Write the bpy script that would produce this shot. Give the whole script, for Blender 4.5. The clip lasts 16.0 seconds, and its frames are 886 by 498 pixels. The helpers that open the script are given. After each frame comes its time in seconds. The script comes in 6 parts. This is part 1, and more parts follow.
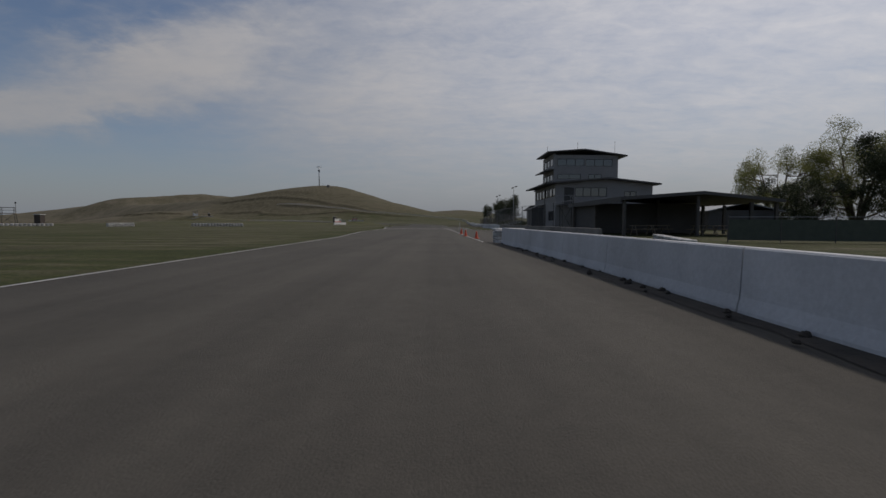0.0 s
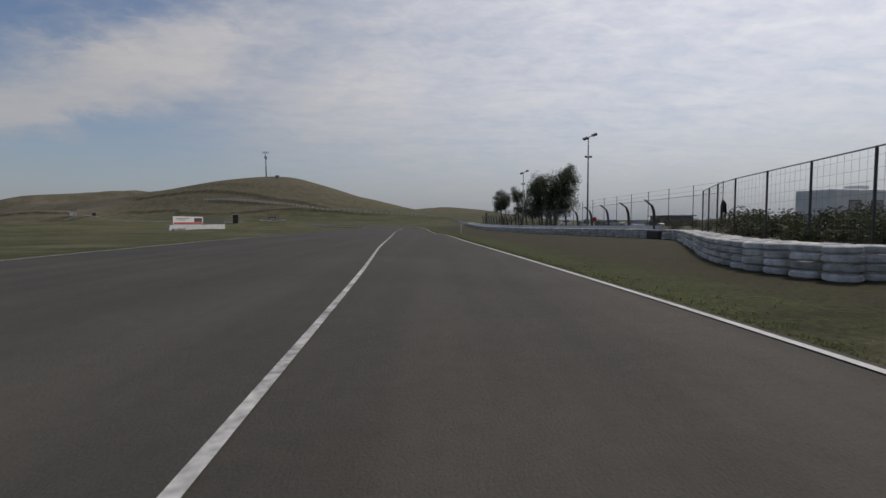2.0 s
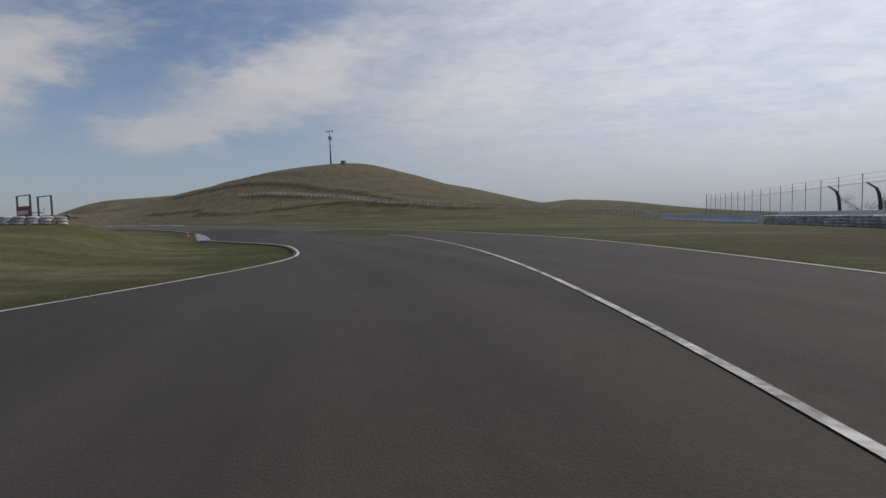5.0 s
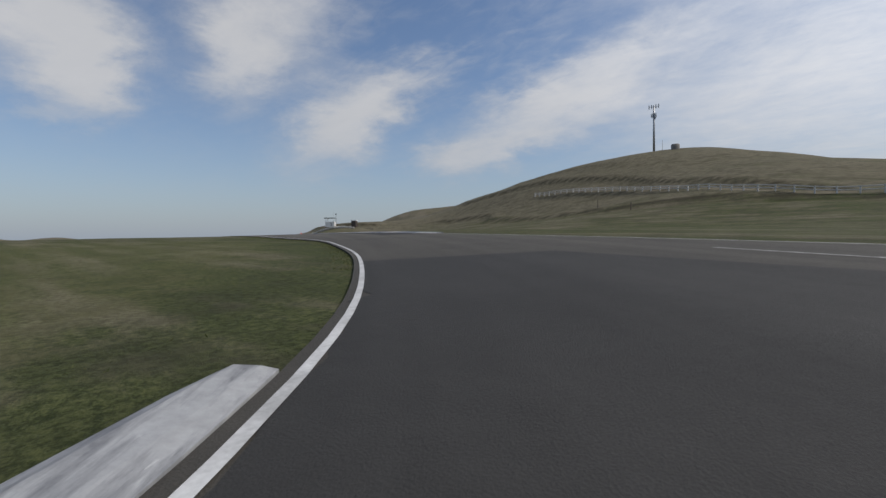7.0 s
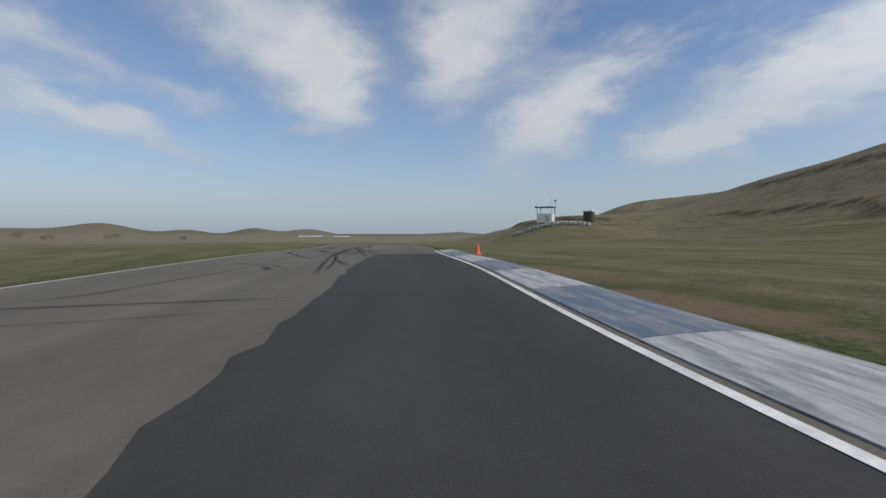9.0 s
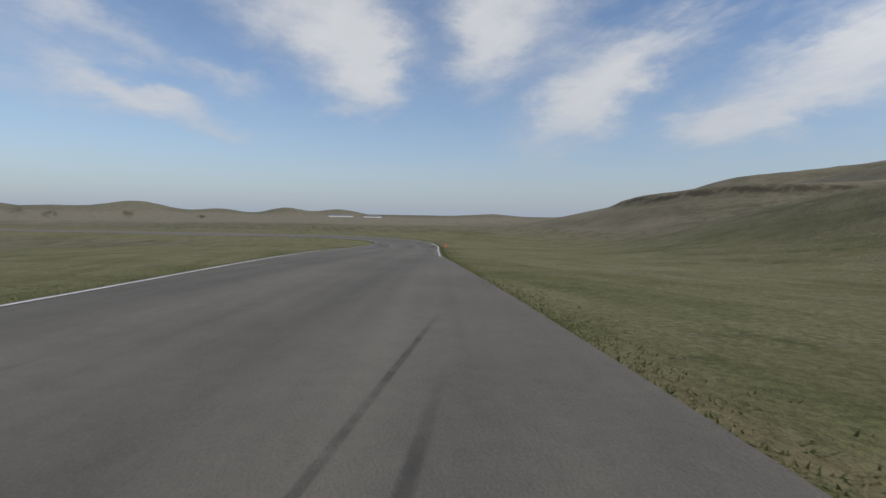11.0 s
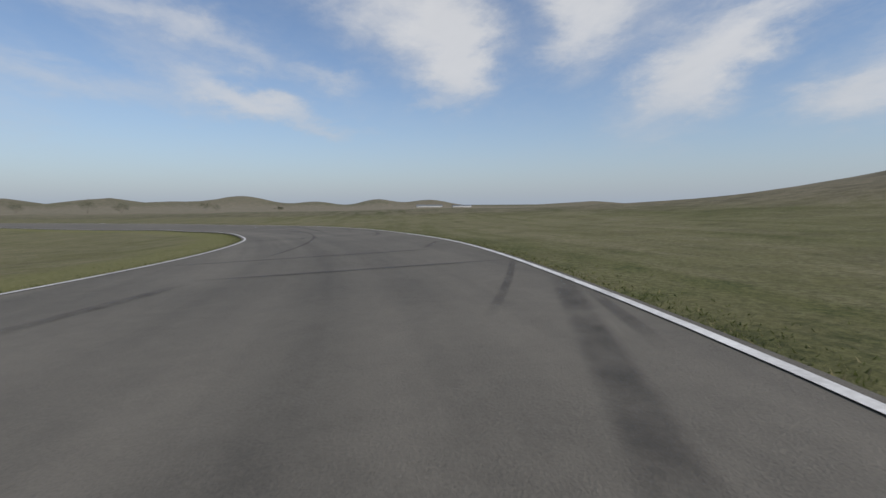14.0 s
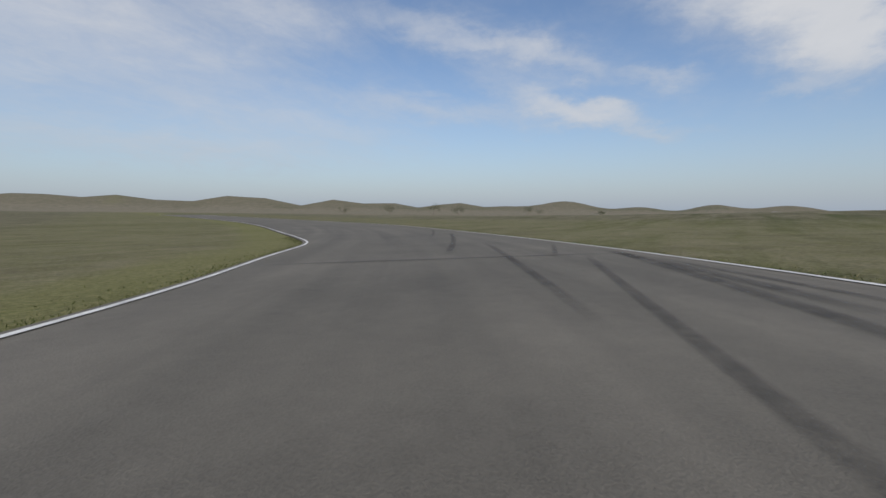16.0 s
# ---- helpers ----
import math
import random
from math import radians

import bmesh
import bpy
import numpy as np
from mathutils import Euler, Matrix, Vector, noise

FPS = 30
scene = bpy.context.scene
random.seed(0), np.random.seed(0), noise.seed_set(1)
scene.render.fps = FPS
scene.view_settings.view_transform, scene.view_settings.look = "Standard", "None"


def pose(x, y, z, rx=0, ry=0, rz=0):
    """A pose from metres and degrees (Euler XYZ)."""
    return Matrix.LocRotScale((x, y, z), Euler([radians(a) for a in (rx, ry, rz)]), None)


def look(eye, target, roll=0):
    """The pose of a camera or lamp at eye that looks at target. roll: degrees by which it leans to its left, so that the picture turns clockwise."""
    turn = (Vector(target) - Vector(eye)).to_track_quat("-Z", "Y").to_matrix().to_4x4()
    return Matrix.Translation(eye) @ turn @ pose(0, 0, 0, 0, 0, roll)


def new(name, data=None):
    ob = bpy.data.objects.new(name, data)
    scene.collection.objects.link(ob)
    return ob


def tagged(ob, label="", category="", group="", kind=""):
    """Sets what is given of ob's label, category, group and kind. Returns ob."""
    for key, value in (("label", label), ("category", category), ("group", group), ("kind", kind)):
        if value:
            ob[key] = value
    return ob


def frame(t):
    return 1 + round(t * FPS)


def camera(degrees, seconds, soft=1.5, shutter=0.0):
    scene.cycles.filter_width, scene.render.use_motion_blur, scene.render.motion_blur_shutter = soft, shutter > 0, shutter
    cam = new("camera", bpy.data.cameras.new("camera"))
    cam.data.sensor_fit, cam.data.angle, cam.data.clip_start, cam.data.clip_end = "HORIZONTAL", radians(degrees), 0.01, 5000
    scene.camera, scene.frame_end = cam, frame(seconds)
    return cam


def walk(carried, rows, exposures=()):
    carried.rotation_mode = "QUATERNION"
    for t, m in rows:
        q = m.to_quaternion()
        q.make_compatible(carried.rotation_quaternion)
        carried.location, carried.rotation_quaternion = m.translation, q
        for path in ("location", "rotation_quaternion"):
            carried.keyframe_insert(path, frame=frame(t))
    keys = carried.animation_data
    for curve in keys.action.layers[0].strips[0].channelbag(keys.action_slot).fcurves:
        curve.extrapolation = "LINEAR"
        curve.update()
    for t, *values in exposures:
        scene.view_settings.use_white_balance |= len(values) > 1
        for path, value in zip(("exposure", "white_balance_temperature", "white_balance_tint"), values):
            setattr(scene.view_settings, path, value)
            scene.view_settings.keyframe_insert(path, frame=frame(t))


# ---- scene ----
cam = camera(85.9, 16.0, shutter=0.012)
# seconds, x, y, z, heading to the left of +y, tilt, roll
ROWS = [
    (0.0, -0.00, -0.00, 0.971, 0.10, -3.26, 0.23),
    (0.5, -0.31, 18.64, 0.975, -0.41, -3.24, 0.43),
    (1.0, -0.08, 37.65, 0.976, -0.92, -3.26, 0.50),
    (1.5, 0.12, 56.81, 0.957, -1.51, -3.26, 0.36),
    (2.0, 0.70, 75.54, 0.978, -1.86, -3.32, -0.23),
    (2.5, 0.92, 93.27, 0.913, -1.72, -3.61, -1.25),
    (3.0, 1.05, 109.71, 0.780, -1.31, -3.73, -1.92),
    (3.5, 0.76, 125.01, 0.627, -0.68, -3.81, -2.52),
    (4.0, 0.34, 138.97, 0.565, 0.55, -3.73, -2.86),
    (4.5, -1.64, 151.94, 0.552, 4.44, -3.50, -2.16),
    (5.0, -5.62, 163.99, 0.596, 11.16, -3.16, -1.36),
    (5.5, -11.62, 175.14, 0.624, 19.74, -2.75, -0.85),
    (6.0, -19.31, 185.48, 0.623, 28.74, -2.29, -0.69),
    (6.5, -28.01, 195.38, 0.588, 36.96, -1.82, -0.73),
    (7.0, -36.61, 205.55, 0.756, 44.15, -1.37, -0.64),
    (7.5, -46.60, 214.15, 1.125, 51.70, -1.14, -0.48),
    (8.0, -57.58, 221.24, 1.608, 58.09, -1.13, -0.04),
    (8.5, -69.23, 227.12, 1.948, 63.39, -1.43, 0.19),
    (9.0, -81.79, 232.01, 2.177, 67.92, -1.93, 0.21),
    (9.5, -95.09, 236.48, 2.235, 70.26, -2.47, 0.67),
    (10.0, -108.36, 240.00, 2.244, 71.30, -3.03, 0.72),
    (10.5, -121.07, 243.36, 2.089, 71.66, -3.60, 0.73),
    (11.0, -133.17, 246.73, 1.735, 71.72, -4.15, 0.93),
    (11.5, -144.81, 249.98, 1.196, 71.67, -4.68, 1.35),
    (12.0, -156.11, 253.12, 0.503, 71.59, -5.15, 1.76),
    (12.5, -167.04, 256.55, -0.057, 71.51, -5.56, 1.64),
    (13.0, -177.65, 259.99, -0.606, 71.44, -5.79, 1.54),
    (13.5, -187.95, 262.84, -1.077, 73.93, -5.85, 0.72),
    (14.0, -198.25, 264.55, -1.489, 82.84, -5.39, -0.33),
    (14.5, -208.35, 264.54, -1.811, 91.75, -5.21, -0.23),
    (15.0, -217.61, 263.19, -2.122, 101.31, -5.01, -0.34),
    (15.5, -225.98, 260.79, -2.345, 110.77, -4.91, -0.05),
    (16.0, -233.36, 257.14, -2.560, 119.98, -4.69, 0.29),
]
EXPOSURES = [(0.0, -0.93, 6900, 14), (1.0, -0.79, 6900, 14), (1.8, -0.53, 6900, 14), (3.0, -0.50, 6900, 14), (4.2, -0.44, 6850, 14), (6.3, -0.24, 6650, 12), (9.0, 0.0, 6550, 11), (16.0, 0.06, 6550, 11)]
walk(cam, [(t, pose(x, y, z, 90 + tilt, 0, turn) @ pose(0, 0, 0, 0, 0, roll)) for t, x, y, z, turn, tilt, roll in ROWS], EXPOSURES)

# ---- light ----
SUN_UP, SUN_TURN = radians(48), radians(48)
world = bpy.data.worlds.new("sky")
scene.world = world
world.use_nodes = True
wn, wl = world.node_tree.nodes, world.node_tree.links
wn.clear()


def wnode(kind, **settings):
    n = wn.new(kind)
    for key, value in settings.items():
        n.inputs[key.replace("_", " ")].default_value = value
    return n


def wmath(op, a, b=None, clamp=False):
    n = wn.new("ShaderNodeMath")
    n.operation, n.use_clamp = op, clamp
    for i, v in enumerate((a, b)):
        if v is None:
            continue
        if isinstance(v, (int, float)):
            n.inputs[i].default_value = v
        else:
            wl.new(v, n.inputs[i])
    return n.outputs[0]


sky = wn.new("ShaderNodeTexSky")
sky.sky_type, sky.sun_disc = "NISHITA", False
sky.sun_elevation, sky.sun_rotation = SUN_UP, SUN_TURN
sky.altitude, sky.air_density, sky.dust_density, sky.ozone_density = 60, 1.0, 0.7, 2.5
where = wn.new("ShaderNodeTexCoord").outputs["Generated"]
split = wn.new("ShaderNodeSeparateXYZ")
wl.new(where, split.inputs[0])
up = wmath("MAXIMUM", split.outputs[2], 0.0)
flat = wmath("ADD", up, 0.16)
plane = wn.new("ShaderNodeCombineXYZ")
wl.new(wmath("DIVIDE", split.outputs[0], flat), plane.inputs[0])
wl.new(wmath("DIVIDE", split.outputs[1], flat), plane.inputs[1])
turned = wn.new("ShaderNodeMapping")
turned.inputs["Rotation"].default_value = (0, 0, radians(20))
turned.inputs["Scale"].default_value = (0.7, 1.3, 1)
turned.inputs["Location"].default_value = (1.7, 0.6, 0)
wl.new(plane.outputs[0], turned.inputs[0])


def cloud_noise(scale, detail, rough, twist, source=None):
    n = wnode("ShaderNodeTexNoise", Scale=scale, Detail=detail, Roughness=rough, Distortion=twist)
    wl.new(source or turned.outputs[0], n.inputs["Vector"])
    return n.outputs[0]


def ramped(src, lo, hi, out_lo=0.0, out_hi=1.0):
    n = wn.new("ShaderNodeMapRange")
    n.interpolation_type = "SMOOTHSTEP"
    wl.new(src, n.inputs[0])
    n.inputs[1].default_value, n.inputs[2].default_value, n.inputs[3].default_value, n.inputs[4].default_value = lo, hi, out_lo, out_hi
    return n.outputs[0]


# the direction of view, flattened so that clouds lie in low layers
layer = wn.new("ShaderNodeMapping")
layer.inputs["Scale"].default_value = (1, 1, 2.3)
wl.new(where, layer.inputs[0])
LAYER = layer.outputs[0]


# compass bearing to the left of +y and height above the horizon, in degrees, made uneven for ragged edges
def wavy(scale, much):
    return wmath("MULTIPLY", wmath("SUBTRACT", cloud_noise(scale, 6, 0.62, 0.2, LAYER), 0.5), much)


bearing = wmath("MULTIPLY", wmath("ARCTAN2", wmath("MULTIPLY", split.outputs[0], -1.0), split.outputs[1]), 57.2958)
height = wmath("MULTIPLY", wmath("ARCSINE", split.outputs[2]), 57.2958)
spot = wn.new("ShaderNodeCombineXYZ")
wl.new(wmath("ADD", bearing, wavy(7.5, 11.0)), spot.inputs[0])
wl.new(wmath("ADD", height, wavy(9.5, 5.5)), spot.inputs[1])


def patch(a0, e0, w0, h0, tilt0, much):
    """A soft oval of cloud at a bearing and height, with its half width, half height, tilt and weight."""
    at = wn.new("ShaderNodeMapping")
    at.vector_type = "TEXTURE"
    at.inputs["Location"].default_value, at.inputs["Rotation"].default_value, at.inputs["Scale"].default_value = (a0, e0, 0), (0, 0, radians(tilt0)), (w0, h0, 1)
    wl.new(spot.outputs[0], at.inputs[0])
    far_off = wn.new("ShaderNodeVectorMath")
    far_off.operation = "LENGTH"
    wl.new(at.outputs[0], far_off.inputs[0])
    return ramped(far_off.outputs["Value"], 0.0, 1.55, much, 0.0)


MASSES = [(88.5, 22.8, 14, 6.4, 26, 0.80), (81.5, 18, 5.5, 6, 20, 0.56), (80.5, 14.5, 3.5, 3.5, 0, 0.3), (63.5, 24, 9.5, 7.5, -22, 0.78), (67, 18.5, 4.2, 5.5, -10, 0.45), (54.6, 14.6, 6.0, 4.2, -22, 0.95), (47.5, 18.3, 6.5, 2.8, -25, 0.46), (58.5, 9.8, 6.5, 3.8, -10, 0.52),
          (27, 18, 11, 2.8, -15, 0.60), (33, 13.4, 13, 2.6, -12, 0.60), (43, 8.8, 5.5, 2.1, 0, 0.52), (36, 10.6, 10, 1.8, -10, 0.44), (12, 13, 12, 6, -12, 0.27), (36, 16.2, 6, 1.3, -5, 0.26)]
WISPS = [(103.5, 10.7, 8.5, 1.5, 17, 0.42), (109.5, 13.4, 9, 1.7, 18, 0.36), (95.8, 14.1, 3.4, 1.1, 8, 0.34), (84.3, 11.3, 2.8, 0.9, -10, 0.36), (107, 17.5, 14, 2.2, 20, 0.3), (117, 18.8, 14, 2.0, 15, 0.5), (117, 11.4, 17, 1.8, 5, 0.42),
         (95.2, 8.6, 4.4, 1.0, 4, 0.36), (150, 17, 20, 11, 8, 0.46), (138, 21, 10, 3, 12, 0.26), (146, 6.2, 22, 1.8, 2, 0.36), (133, 9, 14, 2.2, 4, 0.26), (172, 16, 20, 14, 0, 0.36)]
soft_noise, edge_noise, thread = cloud_noise(4.2, 5, 0.55, 0.4, LAYER), cloud_noise(15, 9, 0.66, 0.5, LAYER), cloud_noise(3.4, 9, 0.66, 0.9)
body = wmath("ADD", wmath("MULTIPLY", soft_noise, 0.34), wmath("ADD", wmath("MULTIPLY", edge_noise, 0.30), wmath("MULTIPLY", thread, 0.44)))
for mass in MASSES + WISPS:
    body = wmath("ADD", body, patch(*mass))
# a thin veil of overcast on the sun's side, rippled into small flakes
veil = ramped(wmath("ABSOLUTE", wmath("ADD", bearing, 58.0)), 56, 106, 0.60, 0.0)
flakes = wmath("MULTIPLY", wmath("SUBTRACT", cloud_noise(8.5, 7, 0.6, 0.7), 0.5), wmath("ADD", wmath("MULTIPLY", veil, 0.5), patch(43, 22, 15, 8, 0, 0.95)))
body = wmath("ADD", wmath("ADD", body, veil), flakes)
cover = ramped(body, 0.42, 1.58)
tint = wn.new("ShaderNodeMix")
tint.data_type = "RGBA"
tint.inputs["A"].default_value, tint.inputs["B"].default_value = (5.4, 5.75, 6.15, 1), (7.9, 8.0, 8.15, 1)
wl.new(wmath("ADD", wmath("MULTIPLY", cloud_noise(2.6, 6, 0.62, 0.3), 0.55), wmath("MULTIPLY", cover, 0.5)), tint.inputs["Factor"])
mixed = wn.new("ShaderNodeMix")
mixed.data_type = "RGBA"
wl.new(wmath("MULTIPLY", cover, 0.92), mixed.inputs["Factor"])
clear = wn.new("ShaderNodeVectorMath")
clear.operation = "MULTIPLY"
clear.inputs[1].default_value = (1.02, 1.06, 1.11)
wl.new(sky.outputs[0], clear.inputs[0])
wl.new(clear.outputs["Vector"], mixed.inputs["A"])
# clouds are brighter towards the sun
toward = wn.new("ShaderNodeVectorMath")
toward.operation = "DOT_PRODUCT"
wl.new(where, toward.inputs[0])
toward.inputs[1].default_value = (math.sin(SUN_TURN) * math.cos(SUN_UP), math.cos(SUN_TURN) * math.cos(SUN_UP), math.sin(SUN_UP))
glow = wmath("ADD", wmath("MULTIPLY", wmath("POWER", wmath("MAXIMUM", toward.outputs["Value"], 0.0), 2.5), 1.35), 0.82)
lit = wn.new("ShaderNodeVectorMath")
lit.operation = "SCALE"
wl.new(tint.outputs["Result"], lit.inputs[0])
wl.new(glow, lit.inputs["Scale"])
wl.new(lit.outputs["Vector"], mixed.inputs["B"])
haze = wn.new("ShaderNodeMix")
haze.data_type = "RGBA"
wl.new(wmath("MULTIPLY", wmath("POWER", wmath("SUBTRACT", 1.0, up, True), 7.5), 0.95), haze.inputs["Factor"])
wl.new(mixed.outputs["Result"], haze.inputs["A"])
haze.inputs["B"].default_value = (3.15, 3.72, 4.5, 1)
back = wnode("ShaderNodeBackground", Strength=0.105)
wl.new(haze.outputs["Result"], back.inputs["Color"])
wl.new(back.outputs[0], wn.new("ShaderNodeOutputWorld").inputs["Surface"])

sun = new("sun", bpy.data.lights.new("sun", "SUN"))
sun.data.energy, sun.data.angle, sun.data.color = 2.5, radians(4), (1.0, 0.95, 0.88)
sun.matrix_world = look((0, 0, 60), (-60 * math.sin(SUN_TURN) * math.cos(SUN_UP), -60 * math.cos(SUN_TURN) * math.cos(SUN_UP), 60 - 60 * math.sin(SUN_UP)))

# ---- materials ----
MATS = {}


def mat(name, a, b=None, scale=4.0, fine=40.0, rough=0.8, metal=0.0, bump=0.2, spread=0.5, random_shade=0.0, bump_fine=None):
    """A surface of two colours mixed by noise at two scales, with fine relief."""
    if name in MATS:
        return MATS[name]
    m = MATS[name] = bpy.data.materials.new(name)
    m.use_nodes = True
    n, l = m.node_tree.nodes, m.node_tree.links
    bsdf = n["Principled BSDF"]
    b = b or tuple(c * 0.75 for c in a)
    place = n.new("ShaderNodeTexCoord").outputs["Object"]
    big, small = n.new("ShaderNodeTexNoise"), n.new("ShaderNodeTexNoise")
    for t, s, d in ((big, scale, 4), (small, fine, 5)):
        t.inputs["Scale"].default_value, t.inputs["Detail"].default_value, t.inputs["Roughness"].default_value = s, d, 0.6
        l.new(place, t.inputs["Vector"])
    add = n.new("ShaderNodeMath")
    add.operation = "MULTIPLY_ADD"
    l.new(small.outputs[0], add.inputs[0])
    add.inputs[1].default_value = 0.5
    l.new(big.outputs[0], add.inputs[2])
    ramp = n.new("ShaderNodeMapRange")
    l.new(add.outputs[0], ramp.inputs[0])
    ramp.inputs[1].default_value, ramp.inputs[2].default_value = 0.75 - spread / 2, 0.75 + spread / 2
    mix = n.new("ShaderNodeMix")
    mix.data_type = "RGBA"
    l.new(ramp.outputs[0], mix.inputs["Factor"])
    mix.inputs["A"].default_value, mix.inputs["B"].default_value = (*a, 1), (*b, 1)
    colour = mix.outputs["Result"]
    if random_shade:
        info, hsv = n.new("ShaderNodeObjectInfo"), n.new("ShaderNodeHueSaturation")
        span = n.new("ShaderNodeMapRange")
        l.new(info.outputs["Random"], span.inputs[0])
        span.inputs[3].default_value, span.inputs[4].default_value = 1 - random_shade, 1 + random_shade
        l.new(span.outputs[0], hsv.inputs["Value"])
        l.new(colour, hsv.inputs["Color"])
        colour = hsv.outputs[0]
    l.new(colour, bsdf.inputs["Base Color"])
    bsdf.inputs["Metallic"].default_value = metal
    gloss = n.new("ShaderNodeMapRange")
    l.new(small.outputs[0], gloss.inputs[0])
    gloss.inputs[3].default_value, gloss.inputs[4].default_value = max(rough - 0.12, 0.03), min(rough + 0.12, 1)
    l.new(gloss.outputs[0], bsdf.inputs["Roughness"])
    if bump:
        bp = n.new("ShaderNodeBump")
        bp.inputs["Strength"].default_value, bp.inputs["Distance"].default_value = bump, 0.02
        l.new(small.outputs[0], bp.inputs["Height"])
        l.new(bp.outputs[0], bsdf.inputs["Normal"])
    return m


def glass_mat():
    m = bpy.data.materials.new("window_glass")
    m.use_nodes = True
    p = m.node_tree.nodes["Principled BSDF"]
    p.inputs["Base Color"].default_value = (0.02, 0.024, 0.03, 1)
    p.inputs["Roughness"].default_value, p.inputs["IOR"].default_value = 0.04, 1.75
    p.inputs["Specular IOR Level"].default_value = 0.9
    return m


GLASS = glass_mat()


def asphalt_mat(name, dark, light, age=False):
    """Coarse asphalt: stone grain, blotches, and faint lengthwise lanes from the run and across values of the mesh."""
    m = bpy.data.materials.new(name)
    m.use_nodes = True
    n, l = m.node_tree.nodes, m.node_tree.links
    bsdf = n["Principled BSDF"]
    place = n.new("ShaderNodeTexCoord").outputs["Object"]

    def value(src):
        a_ = n.new("ShaderNodeAttribute")
        a_.attribute_name = src
        return a_.outputs["Fac"]

    def maths(op, a_, b_):
        x = n.new("ShaderNodeMath")
        x.operation = op
        for i, v in enumerate((a_, b_)):
            if isinstance(v, (int, float)):
                x.inputs[i].default_value = v
            else:
                l.new(v, x.inputs[i])
        return x.outputs[0]

    def tex(src, scale, detail, rough=0.6):
        t = n.new("ShaderNodeTexNoise")
        t.inputs["Scale"].default_value, t.inputs["Detail"].default_value, t.inputs["Roughness"].default_value = scale, detail, rough
        l.new(src, t.inputs["Vector"])
        return t.outputs[0]

    lane = n.new("ShaderNodeCombineXYZ")
    l.new(maths("MULTIPLY", value("across"), 0.95), lane.inputs[0])
    l.new(maths("MULTIPLY", value("run"), 0.022), lane.inputs[1])
    stones, blotch, lanes = tex(place, 62, 3, 0.7), tex(place, 0.28, 6, 0.65), tex(lane.outputs[0], 1.0, 4, 0.55)
    medium = tex(place, 5.5, 4, 0.6)
    total = maths("ADD", maths("ADD", maths("MULTIPLY", blotch, 0.8), maths("MULTIPLY", lanes, 1.15)), maths("ADD", maths("MULTIPLY", stones, 0.75), maths("MULTIPLY", medium, 0.35)))
    fade = n.new("ShaderNodeMapRange")
    l.new(total, fade.inputs[0])
    fade.inputs[1].default_value, fade.inputs[2].default_value = 1.18, 1.88
    mix = n.new("ShaderNodeMix")
    mix.data_type = "RGBA"
    mix.inputs["A"].default_value, mix.inputs["B"].default_value = (*dark, 1), (*light, 1)
    l.new(fade.outputs[0], mix.inputs["Factor"])
    colour = mix.outputs["Result"]
    if age:
        # stretches laid at different times have greyed differently
        hsv = n.new("ShaderNodeHueSaturation")
        l.new(value("age"), hsv.inputs["Value"])
        l.new(colour, hsv.inputs["Color"])
        colour = hsv.outputs[0]
    l.new(colour, bsdf.inputs["Base Color"])
    bsdf.inputs["Roughness"].default_value, bsdf.inputs["Specular IOR Level"].default_value = 0.86, 0.32
    bump = n.new("ShaderNodeBump")
    bump.inputs["Strength"].default_value, bump.inputs["Distance"].default_value = 0.5, 0.02
    l.new(stones, bump.inputs["Height"])
    l.new(bump.outputs[0], bsdf.inputs["Normal"])
    return m


ASPHALT = asphalt_mat("asphalt", (0.066, 0.061, 0.052), (0.140, 0.128, 0.107), True)
ASPHALT_NEW = asphalt_mat("new_asphalt", (0.022, 0.0212, 0.0197), (0.044, 0.0424, 0.0394))
DIRT_STRIP = mat("dark_dirt", (0.030, 0.026, 0.022), (0.075, 0.062, 0.048), 2.5, 22, 0.95, bump=0.8, spread=0.5)


def rubber_mat(name="rubber_mark", low=0.07, high=0.46):
    """Thin rubber smears: patchy, worn through to the asphalt, feathered by the mesh's fade value."""
    m = bpy.data.materials.new(name)
    m.use_nodes = True
    n, l = m.node_tree.nodes, m.node_tree.links
    bsdf, out = n["Principled BSDF"], n["Material Output"]
    bsdf.inputs["Base Color"].default_value, bsdf.inputs["Roughness"].default_value = (0.020, 0.019, 0.019, 1), 0.75
    tex = n.new("ShaderNodeTexNoise")
    tex.inputs["Scale"].default_value, tex.inputs["Detail"].default_value, tex.inputs["Roughness"].default_value = 2.2, 8, 0.72
    l.new(n.new("ShaderNodeTexCoord").outputs["Object"], tex.inputs["Vector"])
    patchy = n.new("ShaderNodeMapRange")
    l.new(tex.outputs[0], patchy.inputs[0])
    patchy.inputs[1].default_value, patchy.inputs[2].default_value, patchy.inputs[3].default_value, patchy.inputs[4].default_value = 0.34, 0.70, low, high
    fade = n.new("ShaderNodeAttribute")
    fade.attribute_name = "fade"
    dense = n.new("ShaderNodeMath")
    dense.operation = "MULTIPLY"
    l.new(patchy.outputs[0], dense.inputs[0])
    l.new(fade.outputs["Fac"], dense.inputs[1])
    clear, mix = n.new("ShaderNodeBsdfTransparent"), n.new("ShaderNodeMixShader")
    l.new(dense.outputs[0], mix.inputs[0])
    l.new(clear.outputs[0], mix.inputs[1])
    l.new(bsdf.outputs[0], mix.inputs[2])
    l.new(mix.outputs[0], out.inputs["Surface"])
    return m


